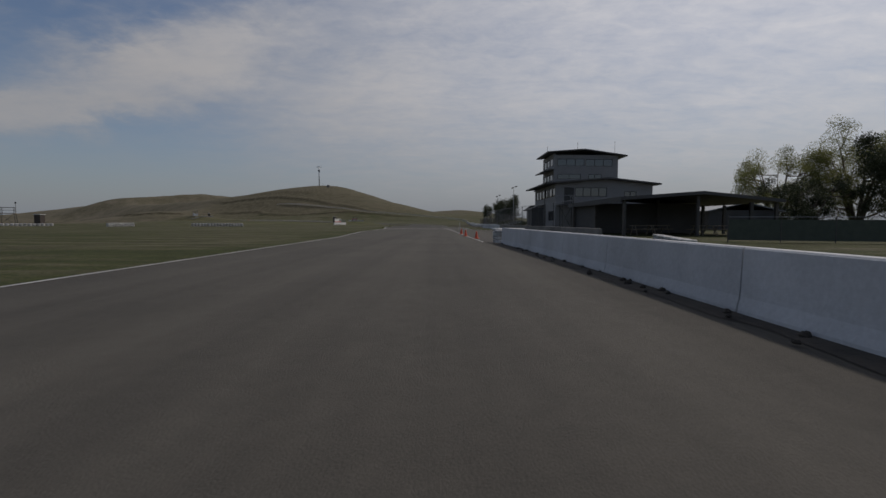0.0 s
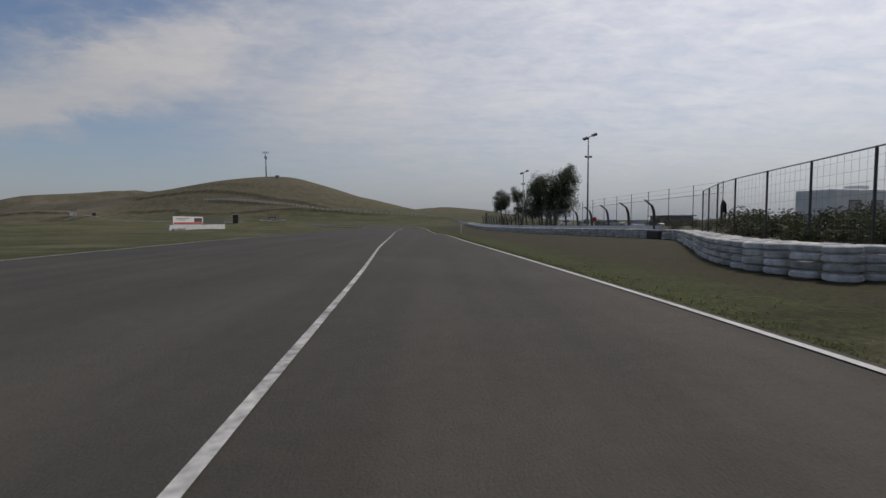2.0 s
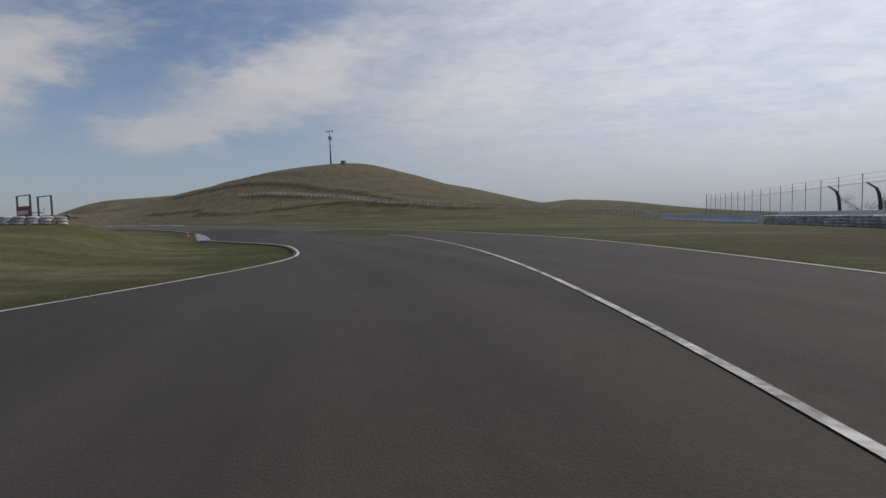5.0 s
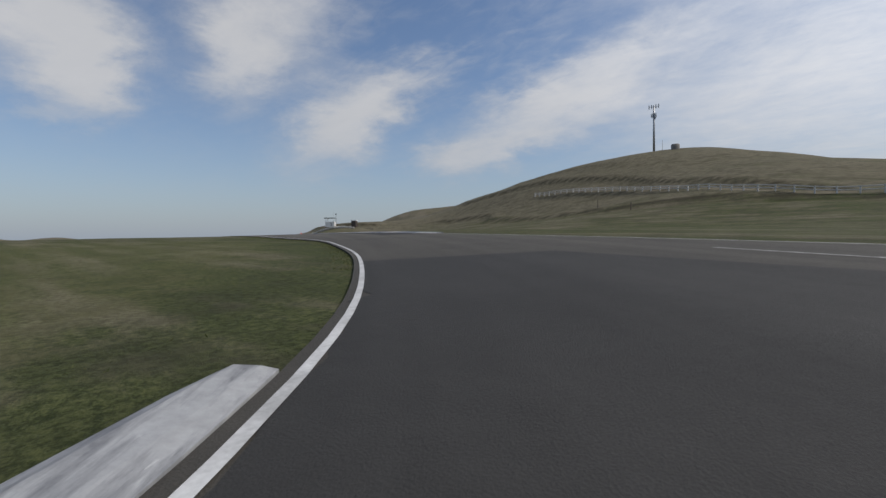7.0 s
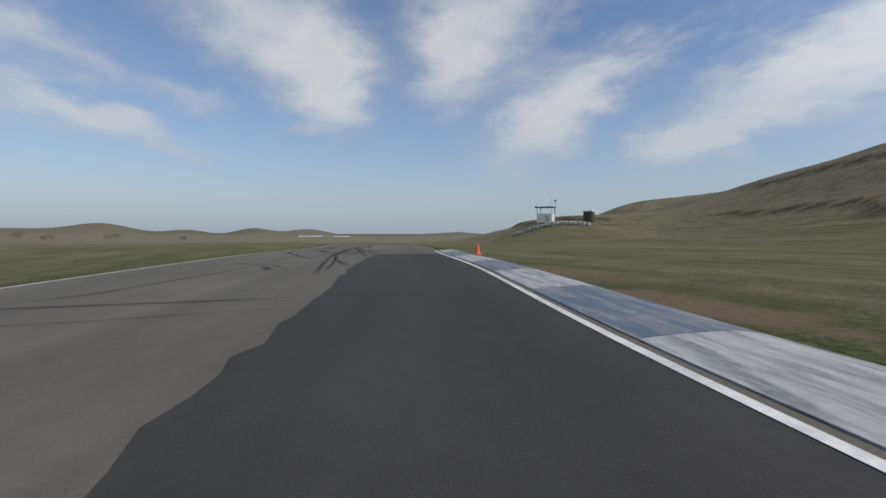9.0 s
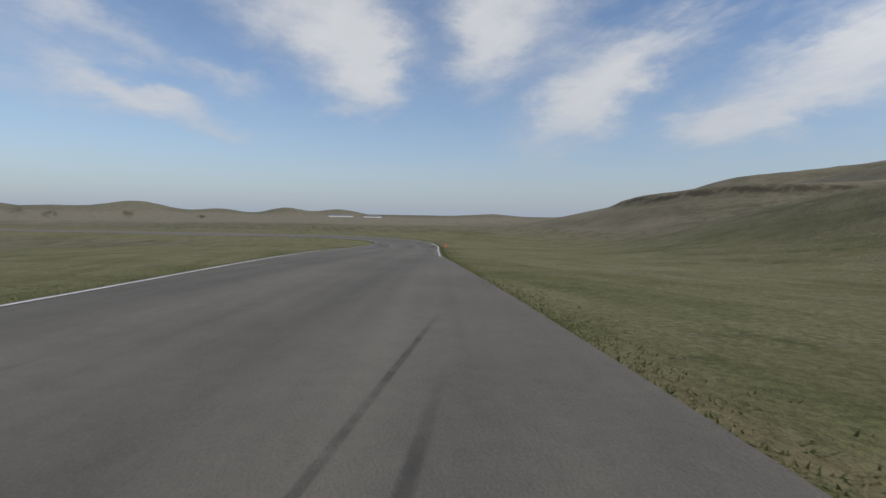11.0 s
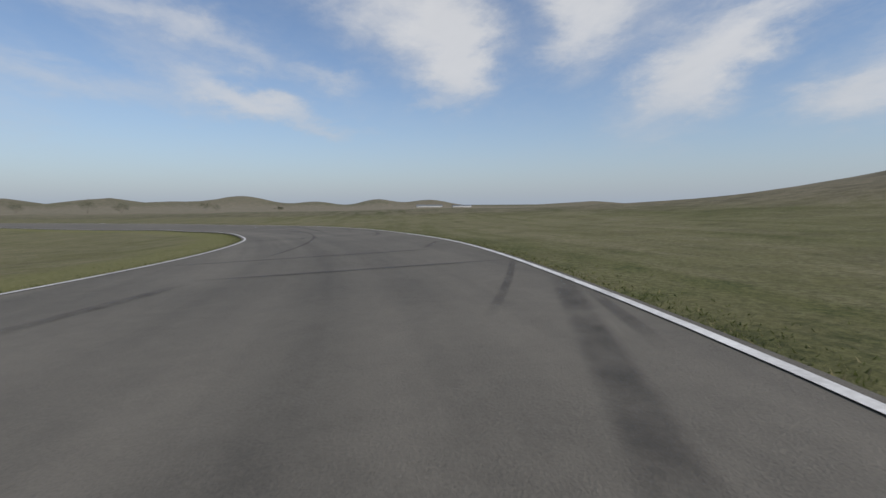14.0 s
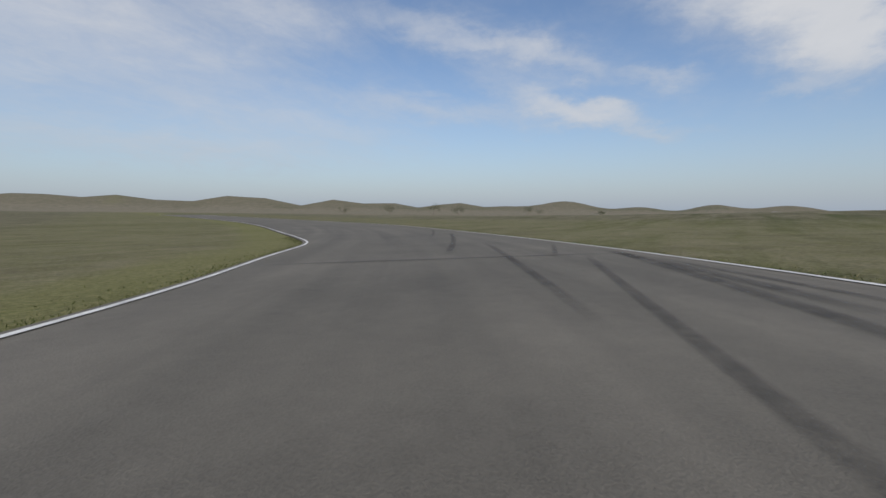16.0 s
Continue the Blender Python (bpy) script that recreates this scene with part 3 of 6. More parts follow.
def land(x, y, rough=True):
    """The height of the ground, how far off the asphalt a place is, and its run and side."""
    x, y = np.asarray(x, float), np.asarray(y, float)
    side, run, away = from_course(x, y)
    road = np.interp(run, RUN, TRACK[:, 2]) + np.interp(run, RUN, BANK) * np.clip(side, -12, 12)
    plain = -4.7 * ease(-100, -270, x) - 3.8 * ease(-250, -900, x) - 2.0 * ease(-800, -2500, x)
    hold = np.exp(-(np.maximum(away - 10, 0) / 40) ** 2)
    hill = 0 * x
    for cx, cy, high, sx, sy, turn in HILLS:
        c, s = math.cos(turn), math.sin(turn)
        hill = hill + high * np.exp(-(((x - cx) * c + (y - cy) * s) / sx) ** 2 / 2 - ((-(x - cx) * s + (y - cy) * c) / sy) ** 2 / 2)
    hill = hill * ease(8, 48, away)
    # cut tracks along the hillside: a bank above, a shelf below
    scarp = 0 * x
    for line, deep in SCARPS:
        far_from, part_way = side_of(line, x, y)
        ends = ease(0, 0.12, part_way) * (1 - ease(0.88, 1, part_way))
        wobble = far_from + 0.7 * np.sin(x / 9.3 + y / 13) + 0.15 * np.sin(x / 2.9)
        hill = hill + deep * ends * (np.exp(-((wobble - 1.6) / 1.7) ** 2) - np.exp(-((wobble + 1.6) / 1.7) ** 2))
        scarp = np.maximum(scarp, ends * np.exp(-((wobble - 0.3) / 0.9) ** 2) * min(1, deep / 0.42))
    # the mound that carries a marshal post
    u, v = (x + 146) * 0.95 - (y - 277) * 0.31, (x + 146) * 0.31 + (y - 277) * 0.95
    mound = 4.1 * np.exp(-(u / 15) ** 2 / 2 - (v / 7.5) ** 2 / 2) * ease(7, 22, away)
    # the infield rises behind the marshal stand and a little behind the sign wall
    mound = mound + 1.75 * np.exp(-((x + 35.5) ** 2 + (y - 185) ** 2) / 2 / 9 ** 2) * ease(4, 9, away) + 0.45 * np.exp(-((x + 37) ** 2 + (y - 143) ** 2) / 2 / 11 ** 2) * ease(12, 22, away)
    far = 0 * x
    bear, reach = np.degrees(np.arctan2(-(x + 200), y - 260)) % 360, np.hypot(x + 200, y - 260)
    for b, up_, wide in FAR_HILLS:
        off = (bear - b + 180) % 360 - 180
        far = far + (math.tan(radians(up_)) * 1800 + 5) * np.exp(-(off / wide) ** 2 / 2)
    far = far * np.exp(-((reach - 1800) / 260) ** 2 / 2) + 4 * np.exp(-((reach - 2400) / 400) ** 2)
    z = plain * (1 - hold) + road * hold + hill + mound + far
    off = np.maximum(np.maximum(edge(LEFT, run) - 0.16 - side, side - edge(RIGHT, run) - 0.14), 0)
    return z, off, run, side, scarp


def ground_at(x, y):
    return float(land(np.array([x]), np.array([y]))[0][0]) - 0.05


def ground_material():
    m = bpy.data.materials.new("grassland")
    m.use_nodes = True
    n, l = m.node_tree.nodes, m.node_tree.links
    bsdf = n["Principled BSDF"]
    bsdf.inputs["Roughness"].default_value = 0.95
    bsdf.inputs["Specular IOR Level"].default_value = 0.15
    place = n.new("ShaderNodeTexCoord").outputs["Object"]

    def tex(scale, detail, stretch=None):
        t = n.new("ShaderNodeTexNoise")
        t.inputs["Scale"].default_value, t.inputs["Detail"].default_value, t.inputs["Roughness"].default_value = scale, detail, 0.65
        src = place
        if stretch:
            mp = n.new("ShaderNodeMapping")
            mp.inputs["Scale"].default_value = stretch
            mp.inputs["Rotation"].default_value = (0, 0, radians(20))
            l.new(place, mp.inputs[0])
            src = mp.outputs[0]
        l.new(src, t.inputs["Vector"])
        return t.outputs[0]

    def span(src, lo, hi):
        r = n.new("ShaderNodeMapRange")
        r.interpolation_type = "SMOOTHSTEP"
        l.new(src, r.inputs[0])
        r.inputs[1].default_value, r.inputs[2].default_value = lo, hi
        return r.outputs[0]

    def mix(f, a, b):
        x = n.new("ShaderNodeMix")
        x.data_type = "RGBA"
        for sock, v in (("Factor", f), ("A", a), ("B", b)):
            if isinstance(v, tuple):
                x.inputs[sock].default_value = (*v, 1)
            else:
                l.new(v, x.inputs[sock])
        return x.outputs["Result"]

    def attr(name):
        a = n.new("ShaderNodeAttribute")
        a.attribute_name = name
        return a.outputs["Fac"]

    def add(a, b, op="ADD"):
        x = n.new("ShaderNodeMath")
        x.operation = op
        for i, v in enumerate((a, b)):
            if isinstance(v, (int, float)):
                x.inputs[i].default_value = v
            else:
                l.new(v, x.inputs[i])
        return x.outputs[0]

    blades, clumps, patches, fields, rows_ = tex(11, 7), tex(1.1, 6), tex(0.10, 6), tex(0.016, 5, (1, 3.2, 1)), tex(0.16, 7, (0.45, 4.5, 2.0))
    grain = tex(48, 4)
    blades = add(add(blades, 0.55, "MULTIPLY"), add(grain, 0.45, "MULTIPLY"))
    green = mix(span(blades, 0.40, 0.62), (0.024, 0.032, 0.009), (0.094, 0.104, 0.038))
    dry = mix(span(blades, 0.40, 0.62), (0.092, 0.080, 0.051), (0.205, 0.180, 0.120))
    dryness = add(add(add(patches, 0.62, "MULTIPLY"), add(clumps, 0.62, "MULTIPLY")), add(add(attr("dry"), -0.1), add(add(fields, 0.3, "MULTIPLY"), add(add(rows_, -0.5), 1.1, "MULTIPLY"))))
    cover = mix(span(dryness, 0.52, 0.90), green, dry)
    cover = mix(add(span(add(clumps, add(blades, 0.3, "MULTIPLY")), 0.60, 0.86), 0.55, "MULTIPLY"), cover, (0.026, 0.030, 0.012))
    mottle = tex(0.42, 7)
    cover = mix(add(span(add(mottle, add(grain, 0.25, "MULTIPLY")), 0.56, 0.80), 0.45, "MULTIPLY"), cover, (0.024, 0.026, 0.012))
    dirt = mix(span(blades, 0.3, 0.7), (0.088, 0.062, 0.043), (0.155, 0.112, 0.078))
    bare = span(add(attr("dirt"), add(add(clumps, -0.5), 0.9, "MULTIPLY")), 0.35, 0.65)
    ground_ = mix(bare, cover, dirt)
    ground_ = mix(add(span(add(attr("straw"), add(add(clumps, -0.5), 0.7, "MULTIPLY")), 0.2, 0.9), 0.8, "MULTIPLY"), ground_, mix(span(blades, 0.36, 0.66), (0.085, 0.088, 0.03), (0.19, 0.18, 0.075)))
    # tan stubble and the road shelf, plus distance haze put in as paler colour
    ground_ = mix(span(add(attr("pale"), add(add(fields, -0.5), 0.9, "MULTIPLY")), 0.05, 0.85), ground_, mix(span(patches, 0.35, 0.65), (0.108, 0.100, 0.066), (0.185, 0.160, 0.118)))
    # broken earth and coarse scrub on the cut banks, their slope shade painted in
    banks = add(span(add(attr("scarp"), add(add(clumps, -0.5), 0.9, "MULTIPLY")), 0.35, 0.85), 0.82, "MULTIPLY")
    l.new(mix(banks, ground_, mix(span(blades, 0.3, 0.7), (0.026, 0.024, 0.013), (0.062, 0.053, 0.032))), bsdf.inputs["Base Color"])
    bump = n.new("ShaderNodeBump")
    bump.inputs["Strength"].default_value, bump.inputs["Distance"].default_value = 0.7, 0.06
    l.new(add(blades, add(clumps, 0.6, "MULTIPLY")), bump.inputs["Height"])
    l.new(bump.outputs[0], bsdf.inputs["Normal"])
    return m


def spaced(lo, hi, step, reach):
    inner = np.arange(lo, hi, step)
    out, d = [], step
    while sum(out) < reach:
        d *= 1.17
        out.append(d)
    grow = np.cumsum(out)
    return np.r_[(lo - grow)[::-1], inner, hi - step + grow]


def build_ground():
    gx, gy = spaced(-335, 85, 1.55, 4300), spaced(-75, 440, 1.55, 4300)
    x, y = np.meshgrid(gx, gy)
    z, off, run, side, scarp = land(x, y)
    away = np.abs(off)
    flat = np.stack([x.ravel(), y.ravel()], 1)
    bumpy = np.array([noise.noise((px / 3.1, py / 3.1, 0)) + 0.5 * noise.noise((px / 1.2, py / 1.2, 3)) for px, py in flat]).reshape(x.shape)
    swell = np.array([noise.noise((px / 23, py / 23, 7)) for px, py in flat]).reshape(x.shape)
    z = z - 0.05 + bumpy * (0.02 * ease(0.6, 5, off) + 0.05 * ease(10, 60, off)) + swell * 0.5 * ease(12, 70, off)
    rows, cols = x.shape
    idx = np.arange(rows * cols).reshape(rows, cols)
    faces = np.stack([idx[:-1, :-1], idx[:-1, 1:], idx[1:, 1:], idx[1:, :-1]], -1).reshape(-1, 4)
    me = bpy.data.meshes.new("ground")
    me.from_pydata(np.stack([x.ravel(), y.ravel(), z.ravel()], 1).tolist(), [], faces.tolist())
    me.polygons.foreach_set("use_smooth", [True] * len(me.polygons))
    dirt = ((side > 0) * ease(248, 256, run) * (1 - ease(292, 300, run)) * ease(0.3, 0.9, off) * (1 - ease(1.3, 3.0, off)) * (0.85 - 0.3 * ease(278, 288, run))
            + (side > 0) * ease(300, 306, run) * (1 - ease(352, 356, run)) * (1 - ease(0.2, 1.4, off)) * 0.5
            + (side > 6) * ease(-90, -80, run) * (1 - ease(60, 64, run)) * ease(4, 8, off) * (1 - ease(35, 60, off)) * 0.15
            + (side > 8) * ease(88, 95, run) * (1 - ease(170, 180, run)) * ease(13, 17, off) * 0.4)
    hilly = ease(3, 11, z) * 0.20 + ease(-150, -190, x) * ease(280, 288, y) * ease(-2.2, -0.6, z) * 0.95
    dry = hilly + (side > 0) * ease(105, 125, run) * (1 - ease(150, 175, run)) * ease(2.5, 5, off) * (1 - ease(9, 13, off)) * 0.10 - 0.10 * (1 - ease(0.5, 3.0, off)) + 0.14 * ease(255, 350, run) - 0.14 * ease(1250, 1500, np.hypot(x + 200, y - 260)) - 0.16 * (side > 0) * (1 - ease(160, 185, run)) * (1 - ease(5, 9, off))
    # tan stubble out on the plain, far hills paled in colour for distance haze, a straw-green strip inside the last
    # bend
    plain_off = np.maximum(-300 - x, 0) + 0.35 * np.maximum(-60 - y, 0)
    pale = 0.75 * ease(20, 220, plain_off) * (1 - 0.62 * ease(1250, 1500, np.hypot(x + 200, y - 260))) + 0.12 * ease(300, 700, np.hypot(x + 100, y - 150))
    straw = (side < 0) * ease(372, 392, run) * (1 - ease(1.2, 4.2, off)) * 0.95 + (side < 0) * ease(228, 250, run) * (1 - ease(290, 330, run)) * (1 - ease(0.6, 2.2, off)) * 0.4
    straw = np.maximum(straw, 0.52 * ease(245, 300, run) * (1 - ease(14, 34, off)))
    straw = np.maximum(straw, 0.46 * (side < 0) * ease(165, 190, run) * (1 - ease(250, 275, run)) * ease(0.5, 3, off))
    # the pale shelf of the fenced hillside road
    shelf, shelf_way = side_of(HILL_ROAD, x, y)
    pale = np.maximum(pale, 0.85 * np.exp(-((shelf - 1.6) / 1.3) ** 2) * ease(0, 0.08, shelf_way) * (1 - ease(0.6, 0.75, shelf_way)))
    pale = np.maximum(pale, 0.5 * ease(-150, -190, x) * ease(282, 290, y) * ease(-1.6, 0.2, z) * (x > -420))
    # trodden dark earth between the verge and the long tyre barrier
    scarp = np.maximum(scarp, 0.85 * (side > 0) * ease(50, 90, run) * (1 - ease(170, 190, run)) * ease(0.5, 2.6, off) * (1 - ease(14, 18, off)))
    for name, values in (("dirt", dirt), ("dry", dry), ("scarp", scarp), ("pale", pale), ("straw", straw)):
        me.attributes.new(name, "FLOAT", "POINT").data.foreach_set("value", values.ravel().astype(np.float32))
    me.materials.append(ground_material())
    me.update()
    return tagged(new("ground", me), "rolling grassland, green beside the course and dry on the hills", "ground", kind="structure")


ground = build_ground()


def ribbon(name, s0, s1, left, right, lift, material, across=1, step=1.0, skirt=0.0, jag=0.0, fade=False):
    """A band on the road from run s0 to s1, between two offsets that may change along it."""
    s = np.linspace(s0, s1, max(2, int(abs(s1 - s0) / step) + 1))
    a = left(s) if callable(left) else np.full(s.shape, float(left))
    b = right(s) if callable(right) else np.full(s.shape, float(right))
    if jag:
        a = a + jag * np.array([noise.noise((q * 1.7, 5, 0)) + 0.6 * noise.noise((q * 5.1, 9, 0)) for q in s])
    w = np.linspace(0, 1, across + 1)
    cols = [on_course(s, a + (b - a) * k, lift) for k in w]
    if skirt:
        cols = [cols[0] - (0, 0, skirt)] + cols + [cols[-1] - (0, 0, skirt)]
    v = np.stack(cols, 1).reshape(-1, 3)
    n = len(cols)
    f = [(i * n + k, i * n + k + 1, (i + 1) * n + k + 1, (i + 1) * n + k) for i in range(len(s) - 1) for k in range(n - 1)]
    me = mesh_from(name, v, f, material)
    for key, values in (("run", np.repeat(s, n)), ("across", np.stack([a + (b - a) * k for k in ([0] + list(w) + [1] if skirt else w)], 1).ravel())):
        me.attributes.new(key, "FLOAT", "POINT").data.foreach_set("value", np.asarray(values, np.float32))
    if fade:
        ends = np.clip(np.minimum(s - s0, s1 - s) / min(1.6, (s1 - s0) / 3), 0, 1)
        me.attributes.new("fade", "FLOAT", "POINT").data.foreach_set("value", (ends[:, None] * np.clip(2.2 * (1 - np.abs(2 * w - 1)), 0, 1)[None, :]).ravel().astype(np.float32))
    return me


def paint_age(me):
    """Writes how far the asphalt has greyed along the run."""
    run = np.zeros(len(me.vertices), np.float32)
    me.attributes["run"].data.foreach_get("value", run)
    me.attributes.new("age", "FLOAT", "POINT").data.foreach_set("value", np.interp(run, [60, 95, 170, 200, 240, 262], [0.70, 0.44, 0.40, 0.44, 0.66, 1.0]).astype(np.float32))
    return me


def along(*pairs):
    ss, dd = [p[0] for p in pairs], [p[1] for p in pairs]
    return lambda s: np.interp(s, ss, dd)


track = tagged(new("track", paint_age(ribbon("track", -78, 600, lambda s: edge(LEFT, s) - 0.16, lambda s: edge(RIGHT, s) + 0.14, 0.0, ASPHALT, across=8, skirt=0.25))), "worn grey asphalt racing course", "road", kind="structure")
for run0, run1, jagged, bounds in ((246.5, 288.1, 0.14, (along((244.1, 3.47), (245.7, 1.72), (252.3, 1.60), (259.5, 0.50), (268.9, 0.12), (272.1, -0.40), (277, -0.42), (281, -0.56), (284.4, -0.44), (288.1, -0.25)), lambda s: edge(RIGHT, s) - 0.02)),
                                   (203, 228.5, 0.25, (lambda s: edge(LEFT, s) + 0.03, along((203, 2.5), (210, 4.2), (221, 6.0), (228.5, 3.6))))):
    tagged(new("asphalt_patch", ribbon("asphalt_patch", run0, run1, bounds[0], bounds[1], 0.006, ASPHALT_NEW, across=4, step=0.4, jag=jagged)), "fresh dark asphalt patch laid into the course", "road patch", kind="structure")
PIT_NODES = along((23, 2.15), (28, 2.0), (32, 1.7), (42, 1.35), (50, 0.95), (62, 0.15), (79, -1.1), (84, -1.34), (96, -2.3), (105, -2.72), (114, -3.3), (131, -4.2), (138.3, -3.9), (144, -3.6), (147, -3.15), (152.4, -2.2), (160, -0.1), (165, 1.55), (178, 5.0), (192, 7.6), (205, 8.2), (215, 8.0), (223, 7.0), (227, 6.7))
PIT_SOFT = softened(PIT_NODES(RUN), 4)


def PIT_EXIT(s):
    return np.interp(s, RUN, PIT_SOFT)


for run0, run1, at, wide, what in ((-78, 600, lambda s: edge(LEFT, s) - 0.045, 0.088, LINE), (45, 291.5, lambda s: edge(RIGHT, s) - 0.045, 0.088, LINE), (346, 356, lambda s: edge(RIGHT, s) - 0.04, 0.08, LINE_WORN),
                                   (356, 600, lambda s: edge(RIGHT, s) - 0.05, 0.095, LINE), (23, 227, lambda s: PIT_EXIT(s) - 0.04, 0.085, LINE_WORN)):
    tagged(new("edge_line", ribbon("edge_line", run0, run1, at, lambda s, at=at, wide=wide: at(s) + wide, 0.011, what)), "painted white line on the asphalt", "road marking", kind="structure")

# ---- painted squares, kerbs and marks on the course ----
finish = tagged(new("finish_line"), "white painted chequer across the asphalt", "road marking", kind="structure")
for row in range(3):
    for col in range(24):
        if (row + col) % 2 == 1:
            corners = [(-8.31 + 0.527 * (col + u), 63.85 + 0.56 * (row + v)) for u, v in ((0, 0), (1, 0), (1, 1), (0, 1))]
            z0 = float(on_course(64, 0)[2]) + 0.016
            if corners[1][0] < 3.3:
                part("square", Soup().add([(x, y - 0.19 * max(x - 0.3, 0), z0) for x, y in corners], [(0, 1, 2, 3)]), LINE, finish)
tagged(new("edge_tick", ribbon("edge_tick", 143.4, 143.6, 0.86, 1.1, 0.013, LINE)), "short white tick beside the edge line", "road marking", kind="structure")


def kerb(s0, s1, inner, outer, first_blue, long, rise=0.07):
    body = tagged(new("kerb"), "low concrete kerb painted blue and white, paint worn", "kerb", kind="structure")
    s, blue = s0, first_blue
    while s < s1 - 0.3:
        e = min(s + long, s1)
        ss = np.linspace(s, e - 0.02, 8)
        a, b = inner(ss), outer(ss)
        levels = np.array([0, 0, 0.3, 0.75, 1, 1])
        cols = [on_course(ss, a, -0.1), on_course(ss, a, 0.012), on_course(ss, a + (b - a) * 0.3, 0.02 + rise * 0.55), on_course(ss, a + (b - a) * 0.75, 0.02 + rise), on_course(ss, b, rise * 0.6), on_course(ss, b, -0.15)]
        v, n = np.stack(cols, 1).reshape(-1, 3), len(cols)
        f = [(i * n + k, i * n + k + 1, (i + 1) * n + k + 1, (i + 1) * n + k) for i in range(len(ss) - 1) for k in range(n - 1)]
        f += [tuple(range(n - 1, -1, -1)), tuple((len(ss) - 1) * n + k for k in range(n))]
        block = mesh_from("kerb_block", v, f, KERB_BLUE if blue else KERB_WHITE)
        for key, values in (("run", np.repeat(ss, n)), ("across", (a[:, None] + (b - a)[:, None] * levels).ravel())):
            block.attributes.new(key, "FLOAT", "POINT").data.foreach_set("value", np.asarray(values, np.float32))
        part("kerb_block", block, None, body, "blue painted block" if blue else "white painted block")
        s, blue = e, not blue
    return body


GAP = along((203, 0.16), (208, 0.10), (213, 0.10), (217, 0.15), (221, 0.18))
kerb(201.9, 220.2, lambda s: edge(LEFT, s) - GAP(s), lambda s: edge(LEFT, s) - 0.22 - along((202, 0.62), (215, 0.66), (217.5, 0.62), (219.8, 0.4), (220.5, 0.25))(s), True, 3.05, 0.04)
kerb(245.95, 291.3, lambda s: edge(RIGHT, s) + 0.145, lambda s: edge(RIGHT, s) + 0.145 + along((245, 0.5), (250, 1.0), (262, 1.15), (288, 0.82), (291.3, 0.8))(s), False, 3.05, 0.035)


def streak(points, wide, lift, material=None):
    """A rubber streak that follows points (run, side) on the course."""
    points = sorted(points)
    if points[-1][0] - points[0][0] < 2.2 and abs(points[-1][1] - points[0][1]) > 1.5:
        across = sorted(points, key=lambda q: q[1])
        dd = np.linspace(across[0][1], across[-1][1], 24)
        ss = np.interp(dd, [q[1] for q in across], [q[0] for q in across])
        ss = np.convolve(np.pad(ss, 4, mode="edge"), np.ones(9) / 9, "valid")
        v = np.stack([on_course(ss + wide * k, dd, lift) for k in (-0.6, 0, 0.6)], 1).reshape(-1, 3)
        me = mesh_from("tyre_mark", v, [(3 * i + k, 3 * i + k + 1, 3 * i + k + 4, 3 * i + k + 3) for i in range(23) for k in (0, 1)], material or RUBBER)
        ends = np.clip(np.minimum(np.arange(24), 23 - np.arange(24)) / 5, 0, 1)
        me.attributes.new("fade", "FLOAT", "POINT").data.foreach_set("value", (ends[:, None] * np.array([0, 1, 0])).ravel().astype(np.float32))
        return me
    runs, sides = [q[0] for q in points], [q[1] for q in points]
    fine = np.linspace(runs[0], runs[-1], 60)
    bent = np.convolve(np.pad(np.interp(fine, runs, sides), 8, mode="reflect", reflect_type="odd"), np.ones(17) / 17, "valid")
    half = lambda q: wide * 0.62 + 0 * q
    return ribbon("tyre_mark", runs[0], runs[-1], lambda q: np.interp(q, fine, bent) - half(q), lambda q: np.interp(q, fine, bent) + half(q), lift, material or RUBBER, across=4, step=0.4, fade=True)


START_MARKS = [([(44.5, -6.4), (44.5, -4.7), (43.9, -3.35), (42.8, -1.9)], .2), ([(44, -5.9), (43.9, -4.8), (43, -3.1), (41.5, -1.8)], .22), ([(42.8, -4.8), (42.4, -3.5), (41.5, -2.2)], .14), ([(45.1, -6.9), (44.8, -4.5), (43.5, -2.6)], .1), ([(47, -7.2), (46.5, -5), (44.8, -2.2)], .12)]
CREST_MARKS = [([(256.9, -0.80), (261.1, -1.75), (272.0, -3.90)], .2), ([(257.2, -0.54), (260.5, -1.33), (270.2, -2.80)], .2), ([(260.4, -0.71), (266.3, -0.63)], .18), ([(262.1, -3.44), (265.3, -3.87)], .1), ([(262.4, -4.14), (266.3, -4.66)], .1)]
EXIT_MARKS = [([(288.2, -1.74), (289.3, -2.02), (291.9, -2.76), (295.6, -4.22)], .2), ([(288.6, -3.86), (291.6, -4.02), (298.9, -4.76)], .12), ([(287.6, -2.90), (290.3, -2.67), (302.9, -2.85)], .14), ([(286.7, -1.94), (291.4, -1.60), (297.5, -2.32)], .2), ([(291.1, -2.38), (296.4, -3.85)], .22), ([(287.5, -0.02), (289.8, -0.32), (293.9, -1.43)], .2), ([(295.3, -0.49), (306.2, -3.54)], .14)]
EXIT_MORE = [([(287.4, 1.04), (291.7, -0.15)], .16), ([(287.4, 1.61), (289.8, 1.17)], .12), ([(291.7, -1.11), (302.2, -1.01)], .14), ([(287.2, -0.60), (290.4, -0.27), (295.4, 0.49)], .16), ([(293.9, -2.39), (298.8, -3.56)], .3), ([(289.9, -0.80), (303.1, -2.03)], .2), ([(287.1, -1.28), (293.9, -0.45)], .2), ([(288.4, -0.87), (292.7, -1.78), (300.6, -3.90)], .2), ([(287.5, 0.56), (291.7, -0.54), (299.0, -2.36)], .14), ([(288.2, -0.39), (297.5, -2.62)], .16)]
